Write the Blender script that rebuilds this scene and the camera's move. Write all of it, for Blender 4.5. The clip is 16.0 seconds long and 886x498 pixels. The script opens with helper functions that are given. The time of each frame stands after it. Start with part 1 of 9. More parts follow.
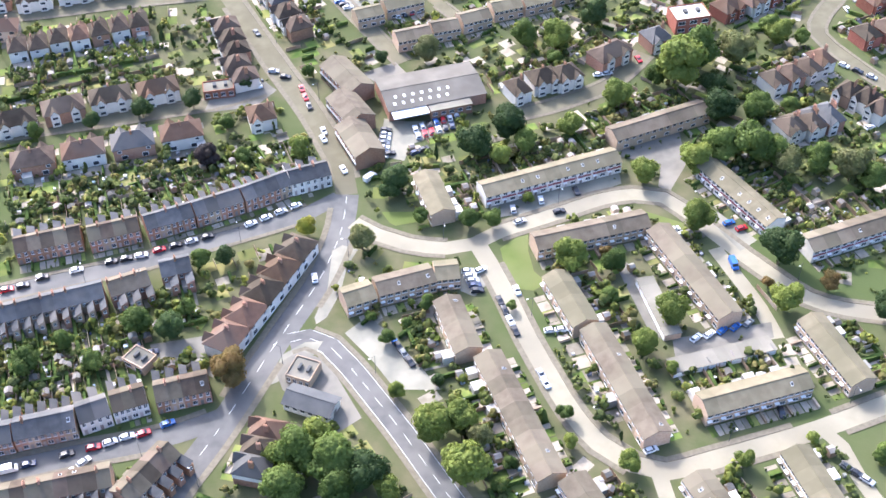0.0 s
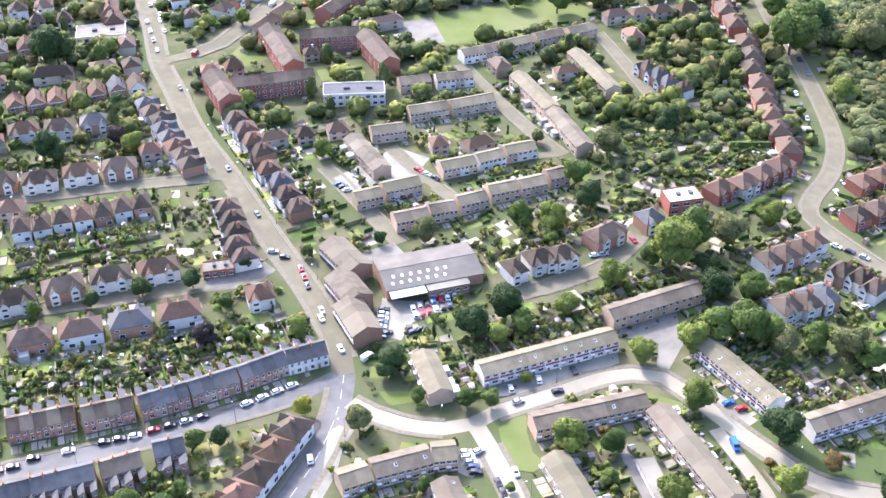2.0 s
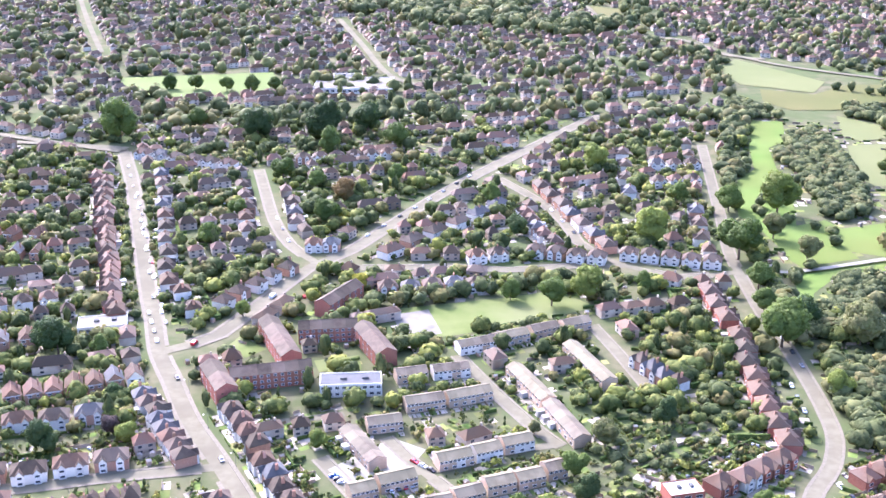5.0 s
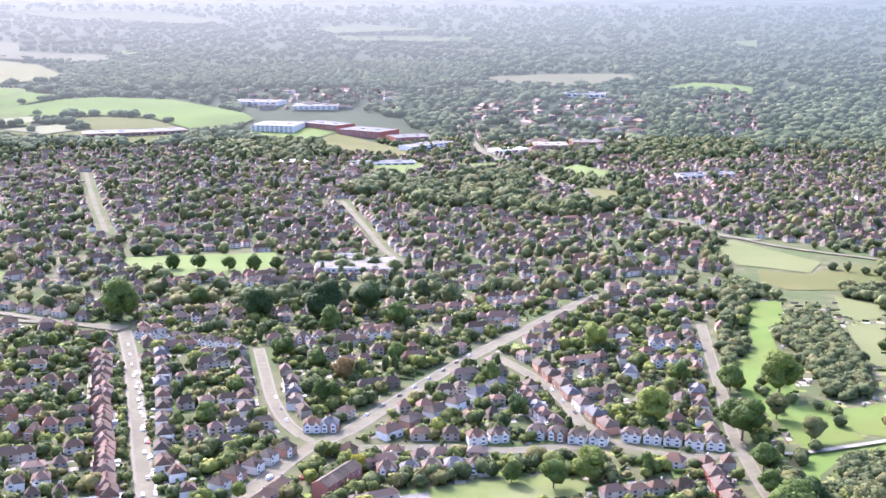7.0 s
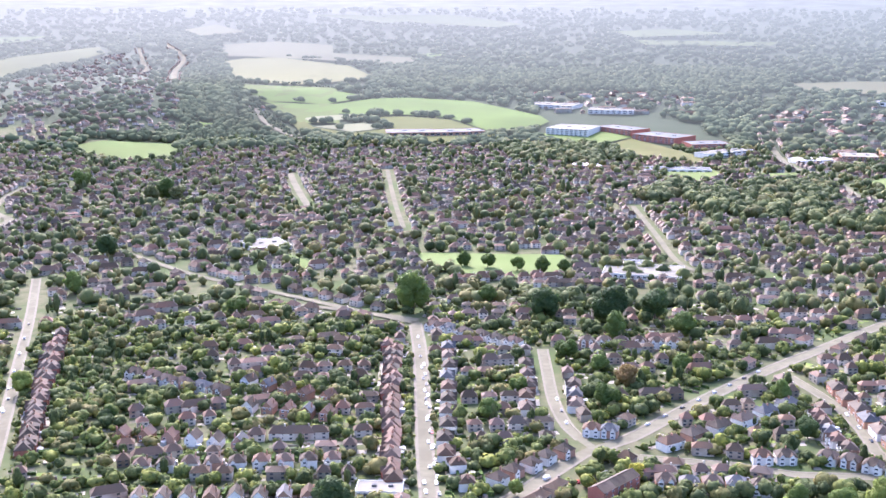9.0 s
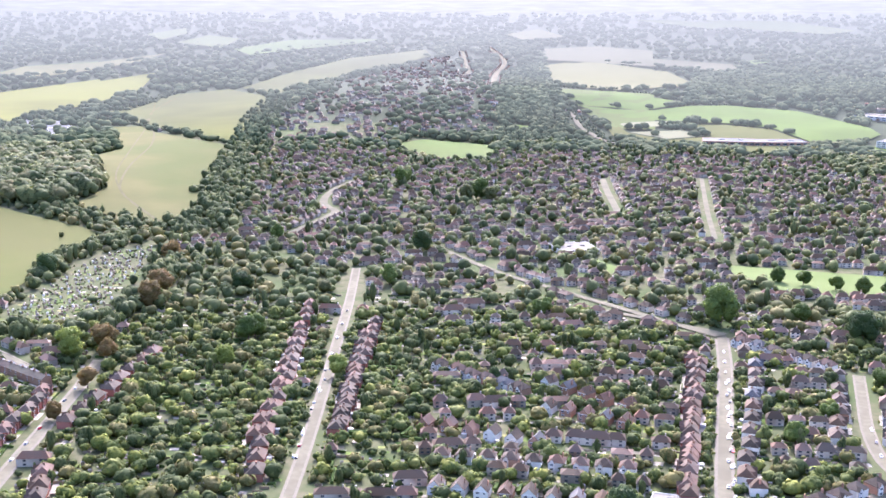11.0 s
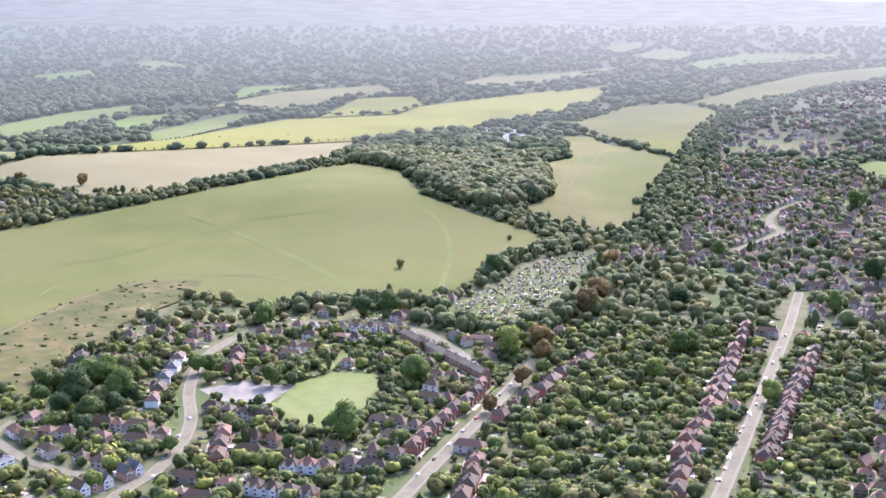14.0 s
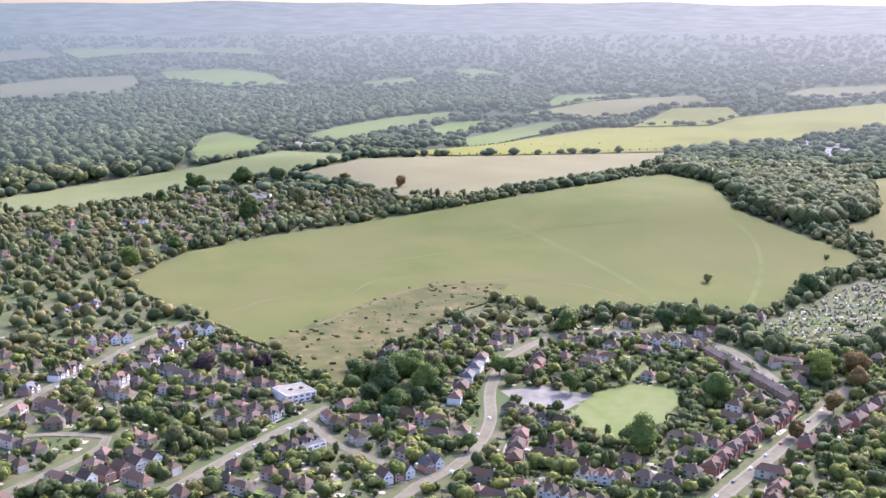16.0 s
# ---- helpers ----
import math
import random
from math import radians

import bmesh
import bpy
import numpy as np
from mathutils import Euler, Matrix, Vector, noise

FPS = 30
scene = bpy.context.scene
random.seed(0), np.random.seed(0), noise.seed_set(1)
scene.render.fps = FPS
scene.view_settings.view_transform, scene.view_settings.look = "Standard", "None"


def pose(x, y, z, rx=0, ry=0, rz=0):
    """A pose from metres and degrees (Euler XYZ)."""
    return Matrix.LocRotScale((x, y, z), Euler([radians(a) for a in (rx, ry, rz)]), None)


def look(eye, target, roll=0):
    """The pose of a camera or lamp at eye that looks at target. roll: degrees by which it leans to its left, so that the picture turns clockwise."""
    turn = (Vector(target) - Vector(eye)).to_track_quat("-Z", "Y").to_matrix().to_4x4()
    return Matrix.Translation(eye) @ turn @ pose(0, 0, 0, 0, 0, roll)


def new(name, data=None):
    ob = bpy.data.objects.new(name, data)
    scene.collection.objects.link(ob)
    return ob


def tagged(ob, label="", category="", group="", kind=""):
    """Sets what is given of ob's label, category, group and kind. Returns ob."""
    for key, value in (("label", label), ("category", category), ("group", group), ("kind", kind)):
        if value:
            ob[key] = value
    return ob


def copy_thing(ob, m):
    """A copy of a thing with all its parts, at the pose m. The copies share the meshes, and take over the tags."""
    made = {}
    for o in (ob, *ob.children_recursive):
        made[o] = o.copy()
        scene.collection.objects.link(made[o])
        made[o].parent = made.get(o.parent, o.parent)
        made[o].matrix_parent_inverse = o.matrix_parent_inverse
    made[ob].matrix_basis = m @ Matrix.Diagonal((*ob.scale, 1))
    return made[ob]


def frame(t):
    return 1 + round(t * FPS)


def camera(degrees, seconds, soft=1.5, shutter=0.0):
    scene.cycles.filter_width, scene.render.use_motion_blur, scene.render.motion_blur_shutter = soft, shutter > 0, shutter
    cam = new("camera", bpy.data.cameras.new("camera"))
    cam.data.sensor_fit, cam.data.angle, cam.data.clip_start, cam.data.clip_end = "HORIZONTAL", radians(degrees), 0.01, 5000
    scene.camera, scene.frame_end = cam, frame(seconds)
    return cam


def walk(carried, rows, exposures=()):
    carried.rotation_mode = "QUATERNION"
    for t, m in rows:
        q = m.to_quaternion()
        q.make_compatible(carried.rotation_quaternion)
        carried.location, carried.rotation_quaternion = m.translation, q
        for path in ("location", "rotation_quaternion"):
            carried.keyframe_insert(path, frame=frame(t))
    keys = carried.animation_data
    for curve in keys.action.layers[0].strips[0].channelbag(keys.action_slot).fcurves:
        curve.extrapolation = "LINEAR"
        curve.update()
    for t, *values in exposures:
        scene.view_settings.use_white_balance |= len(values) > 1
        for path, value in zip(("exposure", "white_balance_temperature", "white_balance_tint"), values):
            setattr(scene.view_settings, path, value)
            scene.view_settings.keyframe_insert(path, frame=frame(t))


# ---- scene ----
# ---- camera and its walk: a hovering drone that tilts up and pans to the left ----
EYE = Vector((0.0, 0.0, 265.0))
cam = camera(41.9, 16.0, soft=1.55)
TURNS = [  # seconds, yaw to the left, pitch, roll
    (0, 0.01, -44.24, -0.30), (0.5, -0.04, -42.15, -0.26), (1, -0.09, -39.89, -0.22), (1.5, -0.13, -37.62, -0.17),
    (2, -0.19, -35.38, -0.13), (2.5, -0.22, -33.16, -0.12), (3, -0.26, -30.82, -0.06), (3.5, -0.29, -28.41, -0.01),
    (4, -0.33, -25.97, 0.05), (4.5, -0.38, -23.49, 0.13), (5, -0.38, -21.06, 0.15), (5.2, -0.40, -20.12, 0.15),
    (7.3, -0.32, -11.93, 0.24), (7.5, 0.98, -11.94, 0.26), (8, 5.36, -12.02, 0.25), (8.5, 9.91, -12.03, 0.11),
    (9, 14.18, -12.05, 0.04), (9.5, 18.21, -12.02, 0.05), (9.7, 19.86, -12.00, 0.08), (11.8, 35.24, -11.67, 0.09),
    (12, 36.64, -11.62, 0.06), (12.5, 40.25, -11.53, 0.11), (13, 43.85, -11.44, 0.12), (13.5, 47.59, -11.32, 0.04),
    (14, 51.58, -11.21, 0.02), (14.5, 55.58, -11.11, -0.05), (15, 59.53, -11.00, -0.09), (15.5, 63.45, -10.87, -0.10),
    (16, 66.91, -10.77, -0.10)]


def heading(yaw, pitch):
    a, d = radians(yaw), radians(pitch)
    return Vector((-math.sin(a) * math.cos(d), math.cos(a) * math.cos(d), math.sin(d)))


walk(cam, [(t, look(EYE, EYE + heading(y, p), r)) for t, y, p, r in TURNS], [(0, 1.94, 5550, 15), (2.5, 2.17, 5410, 21), (5, 2.43, 5270, 29), (7.5, 2.2, 5400, 28), (9, 2.2, 5380, 27), (12.5, 2.13, 5450, 27), (16, 1.83, 5440, 29)])

# ---- light: hazy sun ahead and to the left, seen against the light ----
SUN_YAW, SUN_UP = 31.0, 38.0
world = bpy.data.worlds.new("sky")
scene.world = world
world.use_nodes = True
wn = world.node_tree.nodes
sky = wn.new("ShaderNodeTexSky")
sky.sky_type, sky.sun_disc = "NISHITA", False
sky.sun_elevation, sky.sun_rotation = radians(SUN_UP), radians(-SUN_YAW)
sky.air_density, sky.dust_density = 1.0, 4.5
world.node_tree.links.new(sky.outputs[0], wn["Background"].inputs[0])
wn["Background"].inputs[1].default_value = 0.168
lamp = bpy.data.lights.new("sun", "SUN")
lamp.energy, lamp.angle, lamp.color = 1.9, radians(1.2), (1.0, 0.93, 0.82)
sun = new("sun", lamp)
sun.matrix_world = look((0, 0, 900), Vector((0, 0, 900)) - heading(SUN_YAW, SUN_UP))

# ---- materials ----
def mat(name, c1, c2, scale=0.5, rough=0.9, fine=6.0, bump=0.3, c3=None, island=False, vary=0.0, metal=0.0, leaf=0.0, big=0.02, spec=0.3, dist=0.05, hue=0.03):
    """Two colours mixed by noise at two scales, a third by a broad noise, random value by object or island, fine relief."""
    m = bpy.data.materials.new(name)
    m.use_nodes = True
    nt = m.node_tree
    N, L = nt.nodes, nt.links
    bs = N["Principled BSDF"]
    bs.inputs["Roughness"].default_value, bs.inputs["Metallic"].default_value = rough, metal
    bs.inputs["Specular IOR Level"].default_value = spec if rough < 0.9 else 0.04
    geo = N.new("ShaderNodeNewGeometry")
    pos = geo.outputs["Position"]

    def noise_at(s, detail=4.0):
        n = N.new("ShaderNodeTexNoise")
        n.inputs["Scale"].default_value, n.inputs["Detail"].default_value = s, detail
        L.new(pos, n.inputs["Vector"])
        return n.outputs["Fac"]

    def ramp(fac, a, b):
        r = N.new("ShaderNodeMapRange")
        r.inputs["From Min"].default_value, r.inputs["From Max"].default_value = a, b
        L.new(fac, r.inputs["Value"])
        return r.outputs["Result"]

    def mix(fac, a, b, mode="MIX"):
        x = N.new("ShaderNodeMix")
        x.data_type, x.blend_type = "RGBA", mode
        if isinstance(fac, float):
            x.inputs["Factor"].default_value = fac
        else:
            L.new(fac, x.inputs["Factor"])
        for k, v in ((6, a), (7, b)):
            if isinstance(v, tuple):
                x.inputs[k].default_value = (*v, 1)
            else:
                L.new(v, x.inputs[k])
        return x.outputs[2]

    f1 = noise_at(scale)
    col = mix(ramp(f1, 0.35, 0.65), c1, c2)
    if c3:
        col = mix(ramp(noise_at(big, 3.0), 0.45, 0.65), col, c3)
    if vary:
        info = N.new("ShaderNodeObjectInfo")
        rnd = geo.outputs["Random Per Island"] if island else info.outputs["Random"]
        hsv = N.new("ShaderNodeHueSaturation")
        L.new(col, hsv.inputs["Color"])
        mr = N.new("ShaderNodeMapRange")
        mr.inputs["To Min"].default_value, mr.inputs["To Max"].default_value = 1 - vary, 1 + vary
        L.new(rnd, mr.inputs["Value"])
        L.new(mr.outputs["Result"], hsv.inputs["Value"])
        mh = N.new("ShaderNodeMapRange")
        mh.inputs["To Min"].default_value, mh.inputs["To Max"].default_value = 0.5 + hue * vary, 0.5 - hue * vary
        L.new(rnd, mh.inputs["Value"])
        L.new(mh.outputs["Result"], hsv.inputs["Hue"])
        col = hsv.outputs["Color"]
    L.new(col, bs.inputs["Base Color"])
    if bump:
        b = N.new("ShaderNodeBump")
        b.inputs["Strength"].default_value, b.inputs["Distance"].default_value = bump, dist
        L.new(noise_at(fine), b.inputs["Height"])
        L.new(b.outputs["Normal"], bs.inputs["Normal"])
    if leaf:
        tr = N.new("ShaderNodeBsdfTranslucent")
        warm = mix(0.6, col, (1.0, 1.15, 0.55), "MULTIPLY")
        L.new(warm, tr.inputs["Color"])
        sh = N.new("ShaderNodeMixShader")
        sh.inputs[0].default_value = leaf
        L.new(bs.outputs[0], sh.inputs[1])
        L.new(tr.outputs[0], sh.inputs[2])
        L.new(sh.outputs[0], N["Material Output"].inputs["Surface"])
    return m


ASPHALT = mat("asphalt", (0.085, 0.083, 0.08), (0.112, 0.108, 0.102), 0.25, 0.72, 8, 0.15, (0.135, 0.128, 0.118), big=0.05, spec=0.2)
ASPHALT_PALE = mat("worn_asphalt", (0.131, 0.119, 0.08), (0.158, 0.143, 0.098), 0.2, 0.92, 8, 0.15, (0.12, 0.109, 0.075), big=0.04)
CONCRETE = mat("concrete_road", (0.2256, 0.202, 0.1426), (0.2621, 0.235, 0.1688), 0.2, 0.7, 5, 0.15, (0.1891, 0.168, 0.1222), big=0.05)
PAVING = mat("paving", (0.131, 0.114, 0.082), (0.166, 0.144, 0.107), 0.8, 0.85, 5, 0.2, spec=0.15)
LINE = mat("road_paint", (0.6, 0.6, 0.576), (0.48, 0.48, 0.456), 1.5, 0.6, 9, 0.1)
FORECOURT = mat("forecourt_concrete", (0.192, 0.18, 0.1387), (0.241, 0.226, 0.1777), 0.15, 0.75, 4, 0.2, (0.1392, 0.134, 0.1092), big=0.09)
TARMAC_PATCH = mat("yard_tarmac", (0.1365, 0.127, 0.1086), (0.1794, 0.1664, 0.1428), 0.2, 0.9, 4, 0.2, (0.2145, 0.1956, 0.1628), big=0.06)
GROUND = mat("garden_ground", (0.0718, 0.0821, 0.0349), (0.121, 0.111, 0.0646), 0.09, 0.95, 1.2, 0.8, (0.0677, 0.0872, 0.0329), big=0.012)
LAWN = mat("mown_grass", (0.0989, 0.125, 0.036), (0.133, 0.15, 0.054), 0.06, 0.95, 1.5, 0.3, (0.146, 0.155, 0.0675), big=0.02)
GARDEN_LAWN = mat("garden_lawn", (0.085, 0.135, 0.03), (0.145, 0.175, 0.048), 0.25, 0.95, 2, 0.4, (0.19, 0.175, 0.07), big=0.05, island=True, vary=0.35)
PATIO = mat("garden_paving", (0.25, 0.215, 0.165), (0.34, 0.30, 0.24), 0.4, 0.9, 2, 0.3, island=True, vary=0.4)
MEADOW = mat("down_meadow", (0.07857, 0.08998, 0.02585), (0.1012, 0.104, 0.03376), 0.012, 0.95, 0.5, 0.5, (0.09752, 0.09752, 0.03496), big=0.004)
MEADOW_DRY = mat("dry_meadow", (0.1, 0.098, 0.038), (0.12, 0.113, 0.045), 0.015, 0.95, 0.5, 0.5, (0.086, 0.095, 0.032), big=0.005)
TRACK = mat("worn_track", (0.1035, 0.0945, 0.04725), (0.1224, 0.1098, 0.05985), 0.05, 0.95, 0.5, 0.4)
GREEN_TRACK = mat("green_track", (0.0882, 0.1035, 0.0324), (0.108, 0.117, 0.0405), 0.03, 0.95, 0.5, 0.4)
ROUGH = mat("rough_grass", (0.0697, 0.07216, 0.02624), (0.1189, 0.0984, 0.0451), 0.06, 0.95, 0.4, 0.9, (0.0574, 0.0656, 0.02214), big=0.02)
CROP_GREEN = mat("pasture", (0.105, 0.121, 0.0464), (0.131, 0.141, 0.0616), 0.008, 0.95, 0.3, 0.3, (0.125, 0.131, 0.0536), big=0.003)
CROP_LIGHT = mat("bright_pasture", (0.108, 0.142, 0.0438), (0.132, 0.162, 0.0567), 0.01, 0.95, 0.3, 0.3, (0.116, 0.136, 0.0469), big=0.004)
FAIRWAY = mat("fairway_grass", (0.092, 0.142, 0.03), (0.118, 0.162, 0.042), 0.02, 0.95, 0.4, 0.3, (0.112, 0.13, 0.036), big=0.008)
YELLOW = mat("ripe_crop", (0.15, 0.142, 0.04), (0.178, 0.166, 0.05), 0.006, 0.95, 0.2, 0.3, (0.135, 0.134, 0.04), big=0.003)
STRAW = mat("stubble", (0.138, 0.125, 0.065), (0.16, 0.146, 0.078), 0.006, 0.95, 0.2, 0.3, (0.142, 0.128, 0.07), big=0.003)
PLOUGH = mat("ploughed_soil", (0.115, 0.103, 0.0722), (0.135, 0.121, 0.0874), 0.006, 0.95, 0.2, 0.3)
BRICK = mat("brick", (0.28, 0.15, 0.10), (0.36, 0.21, 0.14), 1.5, 0.9, 8, 0.3, (0.32, 0.2, 0.14), big=0.1, vary=0.25)
BRICK_TAN = mat("tan_brick", (0.40, 0.29, 0.20), (0.47, 0.36, 0.26), 1.5, 0.9, 8, 0.3, (0.38, 0.28, 0.2), big=0.1, vary=0.2)
BRICK_RED = mat("red_brick", (0.26, 0.10, 0.07), (0.32, 0.135, 0.092), 1.5, 0.9, 8, 0.3, (0.28, 0.125, 0.088), big=0.1, vary=0.2)
RENDER = mat("white_render", (0.60, 0.565, 0.505), (0.68, 0.645, 0.585), 0.6, 0.85, 4, 0.15, (0.55, 0.52, 0.48), big=0.15, vary=0.15)
PANEL = mat("claret_cladding", (0.20, 0.06, 0.07), (0.25, 0.085, 0.09), 1.5, 0.7, 6, 0.2, vary=0.2)
TILE = mat("brown_roof_tile", (0.105, 0.08439, 0.06072), (0.14, 0.1145, 0.0828), 0.35, 0.7, 4, 0.5, (0.155, 0.1329, 0.092), big=0.06, vary=0.2, spec=0.1)
TILE_DARK = mat("dark_roof_tile", (0.062, 0.045, 0.033), (0.09, 0.066, 0.047), 0.4, 0.75, 4, 0.5, (0.105, 0.082, 0.06), big=0.07, vary=0.35, spec=0.12)
TILE_PALE = mat("weathered_roof_tile", (0.15, 0.1274, 0.08272), (0.19, 0.1627, 0.1074), 0.35, 0.75, 4, 0.5, (0.13, 0.1156, 0.07392), big=0.06, vary=0.12, spec=0.1)
TILE_RED = mat("red_roof_tile", (0.09909, 0.059, 0.03883), (0.1238, 0.07585, 0.04967), 0.4, 0.75, 4, 0.5, (0.1006, 0.07417, 0.05599), big=0.07, vary=0.3, spec=0.12)
SLATE = mat("slate_roof", (0.058, 0.059, 0.062), (0.085, 0.085, 0.087), 0.4, 0.7, 4, 0.4, (0.105, 0.096, 0.088), big=0.07, vary=0.25, spec=0.2)
FLATROOF = mat("felt_roof", (0.1798, 0.1661, 0.1326), (0.2248, 0.2059, 0.1664), 0.2, 0.92, 3, 0.3, (0.1479, 0.1365, 0.1128), big=0.1, vary=0.15)
ASBESTOS = mat("corrugated_sheet", (0.117, 0.1045, 0.08736), (0.1521, 0.1365, 0.1154), 0.15, 0.8, 3, 0.4, (0.1014, 0.09204, 0.078), big=0.06, spec=0.15)
METAL = mat("grey_metal_roof", (0.0806, 0.08246, 0.08432), (0.09982, 0.09982, 0.09982), 0.3, 0.8, 3, 0.2, spec=0.12)
FRAME = mat("white_frame", (0.76, 0.76, 0.75), (0.8, 0.8, 0.79), 1.0, 0.5, 5, 0.05)
GLASS = mat("window_glass", (0.035, 0.04, 0.05), (0.06, 0.065, 0.075), 0.3, 0.12, 3, 0.02, spec=0.6)
DOOR = mat("door_paint", (0.2, 0.16, 0.14), (0.35, 0.3, 0.27), 0.1, 0.5, 5, 0.1, vary=0.5)
POT = mat("clay_pot", (0.4, 0.2, 0.13), (0.46, 0.26, 0.17), 2, 0.9, 8, 0.2)
WOOD = mat("fence_timber", (0.20, 0.14, 0.09), (0.30, 0.22, 0.15), 0.4, 0.9, 6, 0.4, (0.36, 0.3, 0.23), big=0.06, island=True, vary=0.3)
EXTENSION = mat("extension_roof", (0.3, 0.28, 0.25), (0.5, 0.48, 0.44), 0.15, 0.7, 4, 0.2, island=True, vary=0.5, spec=0.2)
OBJECTS = mat("garden_things", (0.12, 0.1, 0.09), (0.62, 0.6, 0.58), 0.35, 0.6, 5, 0.1, (0.16, 0.2, 0.26), big=0.15, island=True, vary=0.6, hue=0.1)
SHED = mat("shed_roof_felt", (0.13, 0.115, 0.10), (0.26, 0.24, 0.21), 0.12, 0.8, 5, 0.3, island=True, vary=0.6)
BARK = mat("bark", (0.09, 0.065, 0.045), (0.15, 0.115, 0.085), 2, 0.95, 8, 0.6)
HEDGE = mat("hedge_leaves", (0.045, 0.075, 0.02), (0.09, 0.125, 0.035), 0.8, 0.9, 3, 0.9, island=True, vary=0.3, leaf=0.2)
FAR_WALL = mat("far_walls", (0.2, 0.135, 0.095), (0.5, 0.45, 0.37), 0.05, 0.9, 3, 0.2, island=True, vary=0.4)
FAR_ROOF = mat("far_roof_tiles", (0.14, 0.078, 0.047), (0.115, 0.078, 0.053), 0.1, 0.7, 2, 0.4, (0.09, 0.07, 0.053), big=0.012, island=True, vary=0.45, spec=0.12)
TYRE = mat("tyre", (0.02, 0.02, 0.02), (0.03, 0.03, 0.03), 3, 0.8, 9, 0.1)
LEAVES = [mat("leaves_" + n, a, b, 0.6, 0.65, 3.0, 0.4, c, vary=0.25, leaf=0.4, big=0.2, spec=0.15) for n, a, b, c in (
    ("mid", (0.075, 0.112, 0.024), (0.125, 0.165, 0.04), (0.10, 0.14, 0.033)), ("dark", (0.042, 0.07, 0.023), (0.075, 0.105, 0.034), (0.055, 0.09, 0.03)),
    ("light", (0.14, 0.175, 0.034), (0.20, 0.225, 0.05), (0.16, 0.20, 0.044)), ("olive", (0.13, 0.135, 0.05), (0.185, 0.18, 0.072), (0.15, 0.165, 0.06)),
    ("autumn", (0.17, 0.105, 0.036), (0.22, 0.145, 0.052), (0.165, 0.125, 0.045)), ("purple", (0.05, 0.035, 0.036), (0.08, 0.055, 0.05), (0.055, 0.045, 0.04)),
    ("yellow", (0.30, 0.27, 0.032), (0.36, 0.33, 0.052), (0.27, 0.29, 0.042)))]
PAINTS = [mat("car_paint_" + n, c, c, 1, 0.25, 3, 0, spec=0.6) for n, c in (
    ("white", (0.72, 0.72, 0.72)), ("silver", (0.42, 0.43, 0.45)), ("black", (0.025, 0.025, 0.03)), ("grey", (0.13, 0.14, 0.15)),
    ("blue", (0.03, 0.12, 0.38)), ("red", (0.42, 0.02, 0.03)), ("navy", (0.025, 0.04, 0.09)))]

